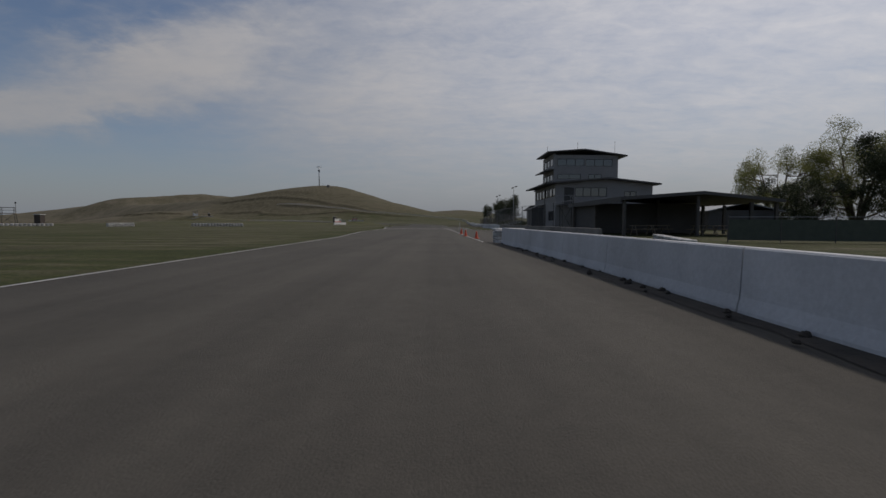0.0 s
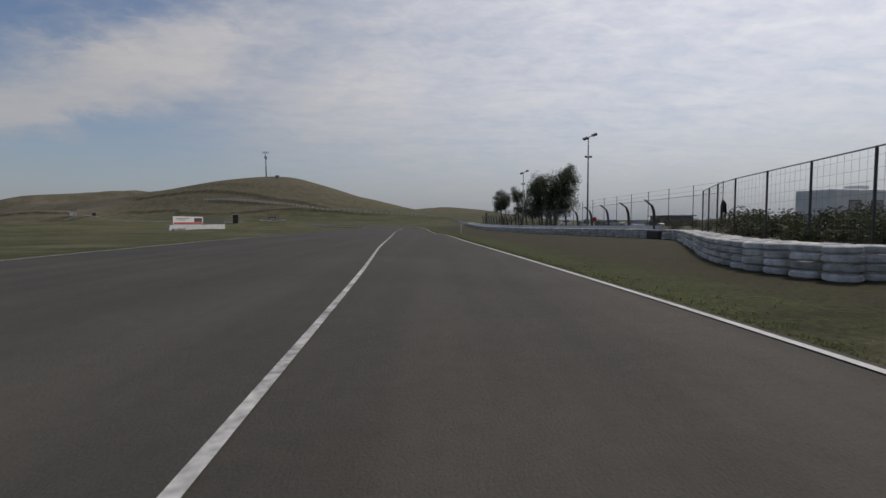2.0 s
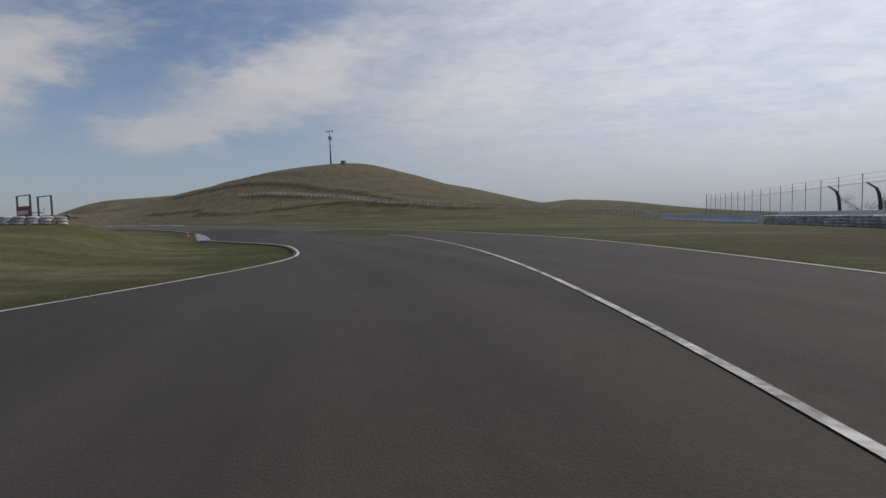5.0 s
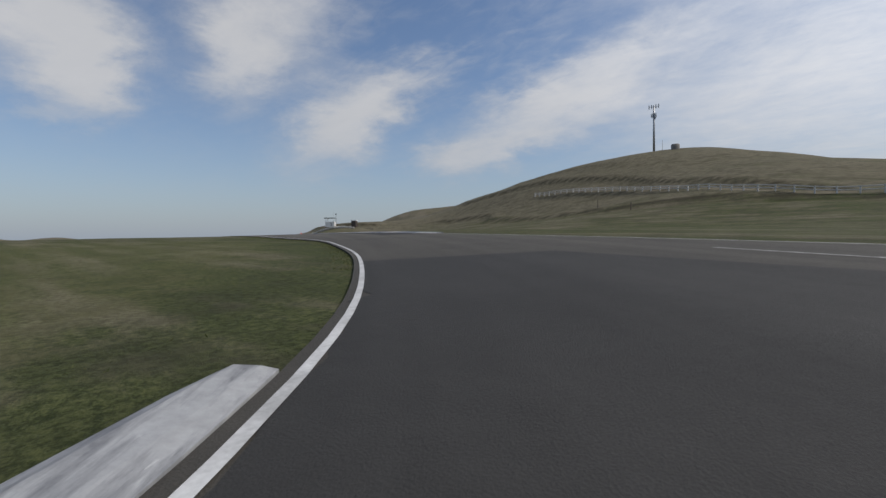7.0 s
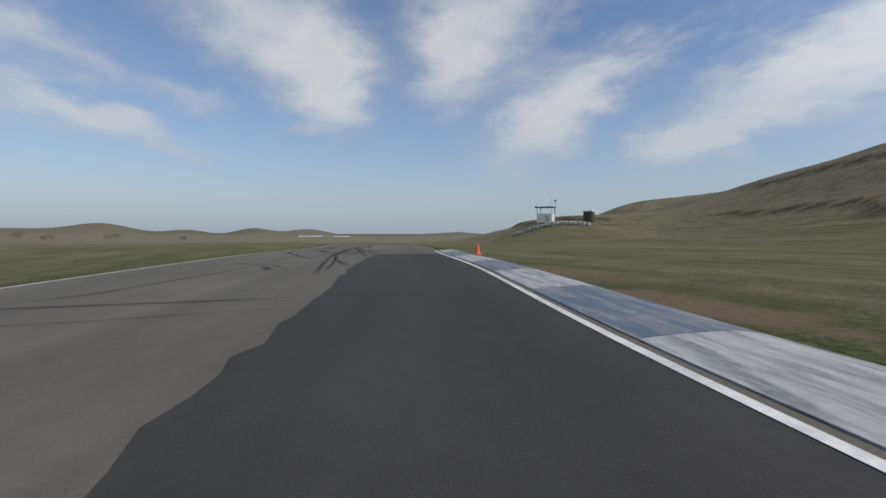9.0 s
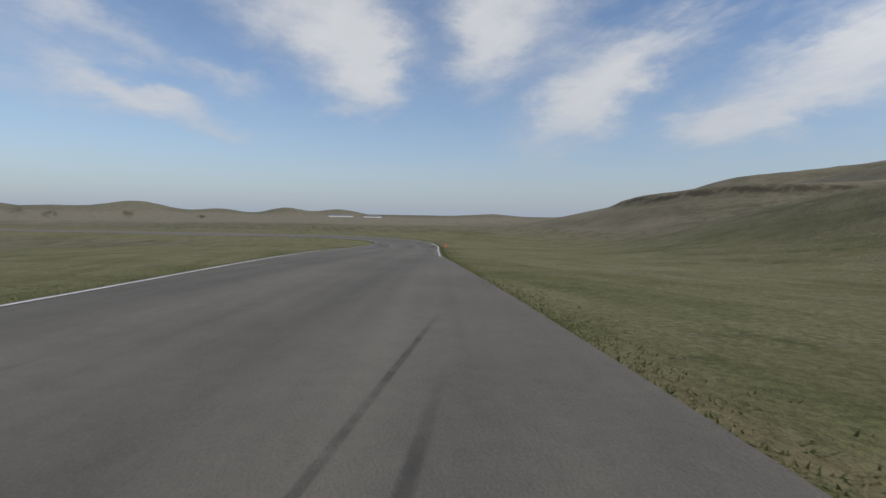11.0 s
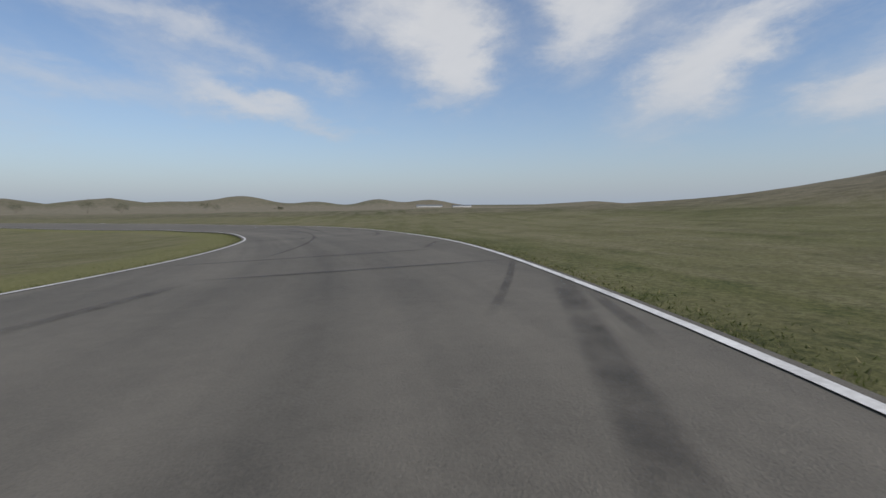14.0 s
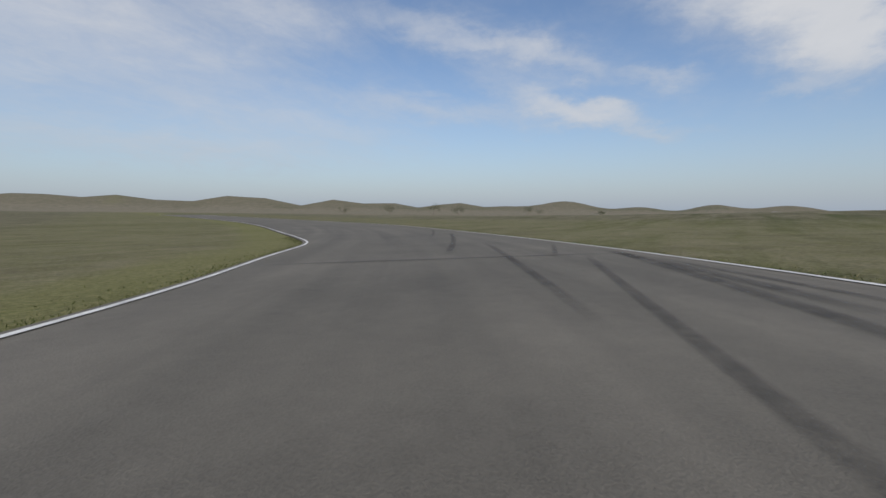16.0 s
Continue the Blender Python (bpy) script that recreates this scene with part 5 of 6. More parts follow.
# ---- lamps ----
def floodlight_mast(x, y, high):
    m = thing("floodlight_mast", "tall grey steel floodlight mast with angled lamps", "street lamp", "floodlight masts", pose(x, y, ground_at(x, y)))
    part("pole", Soup().tube([(0, 0, -0.1), (0, 0, high * 0.5), (0, 0, high)], [0.115, 0.09, 0.065], 10), STEEL, m, smooth=True)
    part("base", Soup().lathe([(0, 0.3), (0.2, 0.3), (0.26, 0.22), (0.26, 0)], 12), CONCRETE, m)
    part("crossarm", Soup().tube([(-0.45, 0, high - 0.12), (0.75, 0, high + 0.4)], 0.05, 6), STEEL_DARK, m)
    for u in (-0.35, 0.65):
        z = high - 0.07 + (u + 0.35) * 0.42
        lampo = part("floodlight", Soup().box(-0.28, 0.28, -0.2, 0.2, -0.1, 0.1), STEEL_DARK, m, m=pose(u, -0.05, z, 25, -22, 0))
        bevel(lampo, 0.03)
        part("lens", Soup().box(-0.23, 0.23, -0.16, 0.16, -0.112, -0.1), GLASS, lampo)
    part("bracket", Soup().box(-0.28, 0.28, -0.04, 0.04, -0.03, 0.03), STEEL_DARK, m, m=pose(0, 0, high * 0.795))
    for u in (-0.26, 0.26):
        bevel(part("floodlight", Soup().box(-0.13, 0.13, -0.11, 0.11, -0.09, 0.09), STEEL_DARK, m, m=pose(u, -0.02, high * 0.805, 30, 0, 0)), 0.02)
    return m


floodlight_mast(18.75, 128.8, 10.6)
floodlight_mast(18.2, 162.2, 10.1)


# ---- trees ----
def leaf_cloud(r, clumps, per, size, droop=0.0):
    verts, faces = [], []
    for c, rad in clumps:
        for _ in range(int(per * rad * rad)):
            d = Vector((r.gauss(0, 1), r.gauss(0, 1), r.gauss(0, 0.8)))
            d = d.normalized() * rad * (r.random() ** 0.45)
            p = c + d - Vector((0, 0, droop * r.random() * rad))
            a = Vector((r.gauss(0, 1), r.gauss(0, 1), r.gauss(-droop * 1.5, 0.7))).normalized()
            b = a.cross(Vector((r.gauss(0, 1), r.gauss(0, 1), r.gauss(0, 1)))).normalized()
            long, wide = size * r.uniform(0.6, 1.3), size * r.uniform(0.22, 0.4)
            n = len(verts)
            verts += [p - a * long / 2, p + b * wide / 2, p + a * long / 2, p - b * wide / 2]
            faces.append((n, n + 1, n + 2, n + 3))
    return verts, faces


def tree(x, y, high, spread, stems, seed, leaf, label, size=0.17, per=520, droop=0.3, start=0.32, category="tree", clump=0.55):
    r = random.Random(seed)
    t = thing("tree", label, category, "", pose(x, y, ground_at(x, y)))
    wood, tips = Soup(), []
    for k in range(stems):
        a = 2 * math.pi * k / stems + r.uniform(-0.5, 0.5)
        lean = spread * r.uniform(0.25, 0.55) if stems > 1 else spread * 0.08
        base = Vector((0.25 * math.cos(a), 0.25 * math.sin(a), -0.15)) if stems > 1 else Vector((0, 0, -0.15))
        tip_z = high * r.uniform(0.68, 0.86)
        pts = [base + Vector((lean * math.cos(a) * u ** 1.3 + r.uniform(-0.12, 0.12) * u, lean * math.sin(a) * u ** 1.3 + r.uniform(-0.12, 0.12) * u, (tip_z + 0.15) * u)) for u in (0, 0.15, 0.35, 0.6, 0.82, 1)]
        r0 = 0.028 * high * r.uniform(0.75, 1) / (1 if stems == 1 else 1.3)
        wood.tube(pts, [r0 * q for q in (1.15, 0.95, 0.75, 0.5, 0.3, 0.12)], 8)
        tips.append((pts[-1], clump * high * 0.16))
        for j in range(7 if stems > 1 else 14):
            u = r.uniform(start, 0.95)
            i = min(int(u * 5), 4)
            start_p = pts[i].lerp(pts[i + 1], u * 5 - i)
            b = a + r.uniform(-1.6, 1.6) if stems > 1 else r.uniform(0, 2 * math.pi)
            reach = spread * r.uniform(0.22, 0.55) * (1.15 - 0.5 * u)
            end = start_p + Vector((reach * math.cos(b), reach * math.sin(b), high * r.uniform(0.04, 0.2)))
            mid = start_p.lerp(end, 0.5) + Vector((0, 0, -0.05 * high * r.random()))
            wood.tube([start_p, mid, end], [r0 * 0.42, r0 * 0.26, r0 * 0.1], 5)
            tips.append((end, clump * high * r.uniform(0.08, 0.15)))
            for _ in range(2):
                q = mid.lerp(end, r.random()) + Vector((r.gauss(0, 0.06 * high), r.gauss(0, 0.06 * high), r.gauss(0.02 * high, 0.05 * high)))
                wood.tube([mid, q], [r0 * 0.18, r0 * 0.06], 4)
                tips.append((q, clump * high * r.uniform(0.06, 0.12)))
    part("trunk", wood, BARK, t, smooth=True)
    v, f = leaf_cloud(r, tips, per, size, droop)
    part("crown", mesh_from("crown", v, f, leaf), None, t)
    return t


tree(19.2, 145.2, 9.3, 4.8, 5, 11, LEAF, "dark eucalyptus with several leaning trunks and an airy crown", size=0.24, per=330, clump=0.98)
tree(18.4, 147.8, 8.2, 3.4, 3, 12, LEAF, "dark eucalyptus with several leaning trunks and an airy crown", size=0.24, per=330, clump=0.98)
tree(15.7, 169.5, 7.2, 2.1, 3, 15, LEAF, "small eucalyptus with drooping leaves and bare lower trunks", size=0.19, per=470, start=0.40, clump=0.85, droop=0.55)
tree(19.2, 170.6, 8.1, 2.5, 3, 18, LEAF, "small eucalyptus with drooping leaves and bare lower trunks", size=0.19, per=470, start=0.34, clump=0.80, droop=0.55)
tree(50, 72, 12.5, 9, 7, 21, LEAF_SPRING, "tree in pale spring leaf behind the pit buildings", size=0.24, per=240, droop=0.0, start=0.14, clump=0.78)
tree(57, 66, 15, 10, 7, 22, LEAF_SPRING, "tree in pale spring leaf behind the pit buildings", size=0.24, per=240, droop=0.0, start=0.14, clump=0.78)
tree(56, 57, 12.5, 9, 4, 23, LEAF, "dense dark green tree behind the pit buildings", size=0.27, per=330, droop=0.1, start=0.12, clump=0.9)
tree(60, 48, 16, 10, 7, 24, LEAF_SPRING, "tree in pale spring leaf behind the pit buildings", size=0.24, per=240, droop=0.0, start=0.14, clump=0.78)


tree(47, 62, 7.5, 7, 5, 26, LEAF, "dense dark green tree behind the pit buildings", size=0.27, per=330, droop=0.1, start=0.1, clump=0.95)
tree(66, 62, 12.5, 9, 7, 27, LEAF_SPRING, "tree in pale spring leaf behind the pit buildings", size=0.24, per=240, droop=0.0, start=0.14, clump=0.78)


def bush(x, y, high, wide, seed, leaf=None, label="low dense dark green shrub"):
    r = random.Random(seed)
    b = thing("bush", label, "bush", "", pose(x, y, ground_at(x, y)))
    stems, tips = Soup(), []
    for _ in range(9):
        e = Vector((r.uniform(-wide, wide) * 0.5, r.uniform(-wide, wide) * 0.5, high * r.uniform(0.4, 0.85)))
        stems.tube([(0, 0, -0.05), e * 0.5 + Vector((0, 0, 0.05)), e], [0.03, 0.02, 0.01], 4)
        tips.append((e, high * r.uniform(0.22, 0.36)))
    part("stems", stems, BARK, b)
    v, f = leaf_cloud(r, tips, (4200 if high < 1.6 else 1900) / max(high, 1) ** 2, 0.12 if high < 3 else 0.4, 0.1)
    part("foliage", mesh_from("foliage", v, f, leaf or LEAF_BUSH), None, b)
    return b


for i, (x, y, h, w) in enumerate(((10.6, 84.6, 1.35, 2.0), (11.0, 86.6, 1.4, 2.2), (11.6, 88.6, 1.4, 2.2), (12.2, 90.6, 1.45, 2.2), (12.9, 92.6, 1.45, 2.2), (13.9, 94.6, 1.45, 2.2), (12.7, 86.2, 1.4, 2.2), (13.5, 89, 1.5, 2.4), (14.6, 87.2, 1.4, 2.2), (14.6, 91.4, 1.5, 2.4), (21, 112, 1.5, 3.2), (21.5, 117, 1.3, 3), (20.4, 133, 1.5, 3), (19.4, 152, 1.7, 3.4), (18.6, 158, 1.6, 3), (18.9, 178, 1.8, 3.5), (19.2, 184, 1.9, 3.5), (20, 192, 2.0, 4), (22, 205, 2.2, 4.5), (25, 215, 2.2, 5))):
    bush(x, y, h, w, 40 + i)
for i, (x, y, h) in enumerate(((-643, 108.5, 8), (-572, 75.8, 7), (-560, 60, 9), (-700, 160, 6), (-820, 60, 9), (-610, -20, 8), (-590, -60, 7))):
    bush(x, y, h, h * 1.2, 80 + i, LEAF_BUSH, "lone round tree far out on the plain")

# ---- race control building ----
def holed_wall(soup, axis, at, thick, u0, u1, z0, z1, holes):
    """A wall in the plane axis = at, from u0 to u1 and z0 to z1, one shell with real openings (ua, ub, za, zb)."""
    us = sorted({u0, u1, *(h[0] for h in holes), *(h[1] for h in holes)})
    zs = sorted({z0, z1, *(h[2] for h in holes), *(h[3] for h in holes)})
    nu, nz = len(us) - 1, len(zs) - 1
    solid = {(i, k) for i in range(nu) for k in range(nz) if not any(h[0] - 1e-6 <= us[i] and us[i + 1] <= h[1] + 1e-6 and h[2] - 1e-6 <= zs[k] and zs[k + 1] <= h[3] + 1e-6 for h in holes)}
    verts = [((w, u, z) if axis == "x" else (u, w, z)) for w in (at, at + thick) for z in zs for u in us]
    back = (nu + 1) * (nz + 1)
    spot_ = lambda i, k: k * (nu + 1) + i
    faces = []
    for i, k in sorted(solid):
        a, b, c, d = spot_(i, k), spot_(i + 1, k), spot_(i + 1, k + 1), spot_(i, k + 1)
        faces += [(d, c, b, a), (a + back, b + back, c + back, d + back)]
        for (p, q), near in (((a, b), (i, k - 1)), ((b, c), (i + 1, k)), ((c, d), (i, k + 1)), ((d, a), (i - 1, k))):
            if near not in solid:
                faces.append((p, q, q + back, p + back))
    return soup.add(verts, faces)


def window_in(parent, axis, at, thick, hole, panes=1, frame_mat=None):
    """A framed window set into an opening: frame bars and panes."""
    a, b, c, d = hole
    bar, deep = 0.06, thick * 0.6
    lo, hi = at + thick * 0.1, at + thick * 0.1 + deep

    def box(soup, u0, u1, z0, z1, w0, w1):
        return soup.box(w0, w1, u0, u1, z0, z1) if axis == "x" else soup.box(u0, u1, w0, w1, z0, z1)

    frame_s = Soup()
    box(frame_s, a, b, c, c + bar, lo, hi)
    box(frame_s, a, b, d - bar, d, lo, hi)
    for i in range(panes + 1):
        u = a + (b - a - bar) * i / panes
        box(frame_s, u, u + bar, c + bar, d - bar, lo, hi)
    win = part("window", frame_s, frame_mat or TRIM, parent)
    for i in range(panes):
        u = a + (b - a - bar) * i / panes + bar
        v = a + (b - a - bar) * (i + 1) / panes
        part("pane", box(Soup(), u, v, c + bar, d - bar, (lo + hi) / 2 - 0.006, (lo + hi) / 2 + 0.006), GLASS, win)
    return win


def gable(soup, x0, x1, y0, y1, z_left, z_ridge, z_right, ridge, thick):
    soup.slab([(x0, y0, z_left), (ridge, y0, z_ridge), (ridge, y1, z_ridge), (x0, y1, z_left)], thick)
    soup.slab([(ridge, y0, z_ridge), (x1, y0, z_right), (x1, y1, z_right), (ridge, y1, z_ridge)], thick)
    return soup


hq = thing("race_control_building", "grey-blue clad race control building with a taller tower", "building")
T = 0.2
# lower block
front_holes = [(54.45, 55.9, 3.9, 4.92), (56.0, 57.72, 3.9, 4.92), (57.82, 59.62, 3.9, 4.92), (60.1, 61.85, 3.85, 4.95), (61.95, 63.75, 3.85, 4.95), (63.85, 65.7, 3.85, 4.95), (54.6, 57.7, 1.15, 2.3)]
side_holes = [(14.85, 18.45, 3.88, 4.92), (20.4, 21.8, 3.9, 4.5), (17.0, 18.9, 1.2, 2.4), (21.2, 23.1, 1.2, 2.45)]
part("front_wall", holed_wall(Soup(), "x", 12.6, T, 54.2, 66.0, 0, 5.3, front_holes), SIDING, hq)
part("end_wall", holed_wall(Soup(), "y", 54.2, T, 12.8, 23.4, 0, 5.45, side_holes[:4] + [(13.6, 14.75, 2.98, 4.92)]), SIDING, hq)
part("end_gable", Soup().slab([(12.8, 54.2, 5.45), (18.4, 54.2, 5.98), (23.4, 54.2, 5.45), (23.4, 54.4, 5.45), (18.4, 54.4, 5.98), (12.8, 54.4, 5.45)][0:3] and [(12.8, 54.21, 5.46), (23.4, 54.21, 5.46), (23.4, 54.39, 5.46), (12.8, 54.39, 5.46)], 0.02).add([(12.8, 54.2, 5.45), (18.4, 54.2, 5.9), (23.4, 54.2, 5.45), (12.8, 54.4, 5.45), (18.4, 54.4, 5.9), (23.4, 54.4, 5.45)], [(0, 1, 2)[::-1], (3, 4, 5), (0, 3, 4, 1), (1, 4, 5, 2)]), SIDING, hq)
part("back_wall", Soup().box(23.4, 23.6, 54.2, 78.2, 0, 5.3).box(12.8, 14.9, 65.8, 66.0, 0, 5.3), SIDING, hq)
part("lower_roof", gable(Soup(), 11.4, 24.3, 53.4, 66.3, 5.42, 6.02, 5.38, 18.4, 0.16), ROOFING, hq, "dark metal roof with wide eaves")
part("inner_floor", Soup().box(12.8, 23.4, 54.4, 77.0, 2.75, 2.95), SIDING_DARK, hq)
for h in front_holes:
    window_in(hq, "x", 12.6, T, h, 2 if h[2] < 2 else 1)
for h, n in zip(side_holes[:4], (4, 2, 2, 2)):
    window_in(hq, "y", 54.2, T, h, n)
door = part("door", Soup().box(13.62, 14.73, 54.25, 54.32, 2.98, 4.9), TRIM, hq, "dark upper floor door")
part("handle", Soup().tube([(14.62, 54.2, 3.95), (14.62, 54.2, 4.1)], 0.012, 6), STEEL, door)
# tower
tower_front = [(66.0, 67.88, 8.72, 9.75), (67.96, 69.8, 8.72, 9.75), (69.88, 71.85, 8.72, 9.75), (66.0, 67.88, 6.78, 7.6), (67.96, 69.8, 6.78, 7.6), (69.88, 71.85, 6.78, 7.6)]
tower_side = [(15.4, 19.05, 8.62, 9.6), (19.22, 22.85, 8.58, 9.56), (15.4, 18.6, 6.85, 7.55), (19.6, 21.4, 6.85, 7.5)]
part("tower_front_wall", holed_wall(Soup(), "x", 14.9, T, 65.2, 72.2, 0, 10.3, tower_front), SIDING, hq)
part("tower_side_wall", holed_wall(Soup(), "y", 65.2, T, 15.1, 23.6, 5.0, 10.1, tower_side), SIDING, hq)
part("tower_back_wall", Soup().box(23.4, 23.6, 65.4, 72.2, 5.3, 9.95).box(15.1, 23.4, 72.0, 72.2, 0, 10.0), SIDING, hq)
part("tower_floor", Soup().box(15.1, 23.4, 65.4, 72.0, 7.85, 8.05), SIDING_DARK, hq)
part("tower_roof", gable(Soup(), 13.88, 24.7, 64.6, 72.3, 10.5, 10.88, 10.05, 18.9, 0.16), ROOFING, hq, "dark metal roof with wide eaves")
part("canopy", Soup().slab([(13.6, 65.0, 8.02), (14.9, 65.0, 8.24), (14.9, 71.6, 8.24), (13.6, 71.6, 8.02)], 0.12), ROOFING, hq, "dark sloping window canopy")
part("canopy", Soup().slab([(13.5, 66.3, 6.1), (14.9, 66.3, 6.4), (14.9, 71.2, 6.4), (13.5, 71.2, 6.1)], 0.12), ROOFING, hq, "dark sloping window canopy")
for h in tower_front:
    window_in(hq, "x", 14.9, T, h)
for h, n in zip(tower_side, (3, 3, 2, 2)):
    window_in(hq, "y", 65.2, T, h, n)
# annex
annex_front = [(75.05, 77.0, 4.2, 5.15), (72.42, 73.3, 4.17, 5.12), (73.6, 74.6, 0.9, 2.1)]
part("annex_front_wall", holed_wall(Soup(), "x", 14.9, T, 72.2, 78.2, 0, 5.95, annex_front), SIDING, hq)
part("annex_end_wall", Soup().box(15.1, 23.4, 78.0, 78.2, 0, 5.95), SIDING, hq)
part("annex_roof", Soup().slab([(14.72, 72.22, 6.08), (24, 72.22, 6.3), (24, 78.35, 6.3), (14.72, 78.35, 6.08)], 0.14), ROOFING, hq)
for h in annex_front:
    window_in(hq, "x", 14.9, T, h)
part("porch_roof", Soup().slab([(14.2, 78.22, 3.72), (22, 78.22, 3.95), (22, 83.2, 3.55), (14.2, 83.2, 3.3)], 0.16), ROOFING, hq, "dark open porch roof")
for x, y in ((14.5, 82.9), (18, 82.9), (21.6, 82.9)):
    part("porch_post", Soup().box(x - 0.09, x + 0.09, y - 0.09, y + 0.09, -0.1, 3.1), STEEL_DARK, hq)
for y in (79.2, 81.0):
    lamp_s = part("porch_lamp", Soup().lathe([(0.0, 0.16), (0.05, 0.15), (0.2, 0.0), (0.19, 0.0), (0.04, 0.13)], 12), STEEL, hq, m=pose(16, y, 2.82))
# lean-to sheds and plant on the front
part("lean_to", holed_wall(holed_wall(Soup().box(11.1, 11.22, 60.4, 63.8, 0, 2.6), "y", 60.4, 0.12, 11.22, 12.6, 0, 2.8, []), "y", 63.7, 0.12, 11.22, 12.6, 0, 2.8, []), SIDING_DARK, hq, "dark lean-to shed")
part("lean_to_roof", Soup().slab([(10.9, 60.1, 2.66), (12.6, 60.1, 3.2), (12.6, 64.1, 3.2), (10.9, 64.1, 2.66)], 0.1), ROOFING, hq)
part("lean_to", Soup().box(13.3, 13.42, 66.8, 72.9, 0, 2.5).box(13.42, 14.9, 66.8, 66.92, 0, 2.6).box(13.42, 14.9, 72.78, 72.9, 0, 2.6), SIDING, hq)
part("lean_to_roof", Soup().slab([(13.1, 66.5, 2.55), (14.9, 66.5, 2.95), (14.9, 73.1, 2.95), (13.1, 73.1, 2.55)], 0.1), ROOFING, hq)
unit = part("air_unit", Soup().box(13.9, 14.9, 74.9, 76.4, 2.0, 3.2), SIDING_DARK, hq, "boxy wall-mounted air unit")
part("grille", Soup().box(13.88, 13.9, 75.0, 76.3, 2.1, 3.1), STEEL_DARK, unit)
part("meter_box", Soup().box(14.65, 14.9, 73.9, 74.4, 2.6, 3.05), STEEL, hq)
for x, y0, high in ((14.6, 68, 1.1), (18.3, 66, 1.4), (23.4, 66, 1.5), (17.9, 67, 0.5)):
    part("aerial", Soup().tube([(x, y0, 10.35), (x, y0, 10.6 + high)], 0.022, 5), STEEL_DARK, hq)
part("gutter", Soup().box(11.32, 11.42, 53.4, 66.3, 5.28, 5.4), TRIM, hq)
part("downpipe", Soup().tube([(12.5, 59.4, 0), (12.5, 59.4, 5.2)], 0.05, 8), TRIM, hq)
# outside stair with landing
stair = part("stair", Soup().slab([(12.7, 52.7, 2.97), (14.2, 52.7, 2.97), (14.2, 54.18, 2.97), (12.7, 54.18, 2.97)], 0.12), STEEL_DARK, hq, "steel outside stair with handrails")
for i in range(15):
    part("tread", Soup().box(14.2 + 0.24 * i, 14.47 + 0.24 * i, 52.75, 53.65, 2.77 - 0.19 * i, 2.81 - 0.19 * i), STEEL, stair)
for y in (52.72, 53.68):
    part("stringer", Soup().tube([(14.15, y, 2.95), (17.8, y, 0.06)], 0.08, 4), STEEL, stair)
    part("handrail", Soup().tube([(14.15, y, 3.95), (17.8, y, 1.05)], 0.03, 6), STEEL, stair)
    for i in range(6):
        part("baluster", Soup().tube([(14.2 + 0.7 * i, y, 2.9 - 0.555 * i), (14.2 + 0.7 * i, y, 3.9 - 0.555 * i)], 0.02, 5), STEEL, stair)
part("handrail", Soup().tube([(14.15, 52.72, 3.95), (12.72, 52.72, 3.95), (12.72, 54.1, 3.95)], 0.03, 6), STEEL, stair)
for x, y in ((12.8, 52.8), (14.1, 52.8)):
    part("prop", Soup().tube([(x, y, -0.1), (x, y, 2.9)], 0.06, 6), STEEL_DARK, stair)
part("brace", Soup().tube([(12.8, 52.8, 0.3), (14.1, 52.8, 2.7)], 0.03, 5).tube([(14.1, 52.8, 0.3), (12.8, 52.8, 2.7)], 0.03, 5), STEEL_DARK, stair)

# ---- open pavilion beside the building ----
pav = thing("pavilion", "dark open-sided pavilion with a low metal roof", "pavilion", m=pose(0, 0, 0))
part("roof", Soup().slab([(13.6, 36.6, 2.95), (19.9, 36.6, 3.42), (26.1, 36.6, 2.82), (26.1, 52.0, 2.82), (19.9, 52.0, 3.42), (13.6, 52.0, 2.95)], 0.2), ROOFING, pav)
part("fascia", Soup().box(13.5, 13.6, 36.6, 52.0, 2.55, 2.96).slab([(13.5, 36.5, 2.93), (19.9, 36.5, 3.4), (26.1, 36.5, 2.8), (26.1, 36.6, 2.8), (19.9, 36.6, 3.4), (13.5, 36.6, 2.93)], 0.24), SIDING_DARK, pav)
for x in (14.0, 19.7, 23.85, 25.8):
    for y in (37.1, 44, 51.4):
        part("post", Soup().box(x - 0.11, x + 0.11, y - 0.11, y + 0.11, -0.1, 2.7 + 0.055 * (x - 14) if x < 20 else 2.58), STEEL_DARK, pav)
for x0, x1, y0, y1 in ((14.2, 23.6, 44.5, 44.65), (14.2, 14.35, 44.65, 51.9), (23.45, 23.6, 44.65, 51.9), (14.2, 23.6, 51.9, 52.0)):
    part("room_wall", Soup().box(x0, x1, y0, y1, 0, 2.74), SIDING_DARK, pav, "dark store room wall")
for i in range(4):
    tb = thing("picnic_table", "grey timber picnic table under the pavilion roof", "table", "picnic tables", pose(16.2 + 2.5 * i, 39 + (i % 2) * 2.6, 0, 0, 0, 8 * i))
    part("tabletop", Soup().box(-0.9, 0.9, -0.38, 0.38, 0.71, 0.76), WOOD, tb)
    for sy in (-0.7, 0.7):
        part("bench", Soup().box(-0.9, 0.9, sy - 0.14, sy + 0.14, 0.42, 0.46), WOOD, tb)
    for sx in (-0.65, 0.65):
        part("leg_frame", Soup().tube([(sx, -0.7, -0.05), (sx, -0.25, 0.72)], 0.04, 4).tube([(sx, 0.7, -0.05), (sx, 0.25, 0.72)], 0.04, 4).box(sx - 0.03, sx + 0.03, -0.75, 0.75, 0.38, 0.43), WOOD, tb)
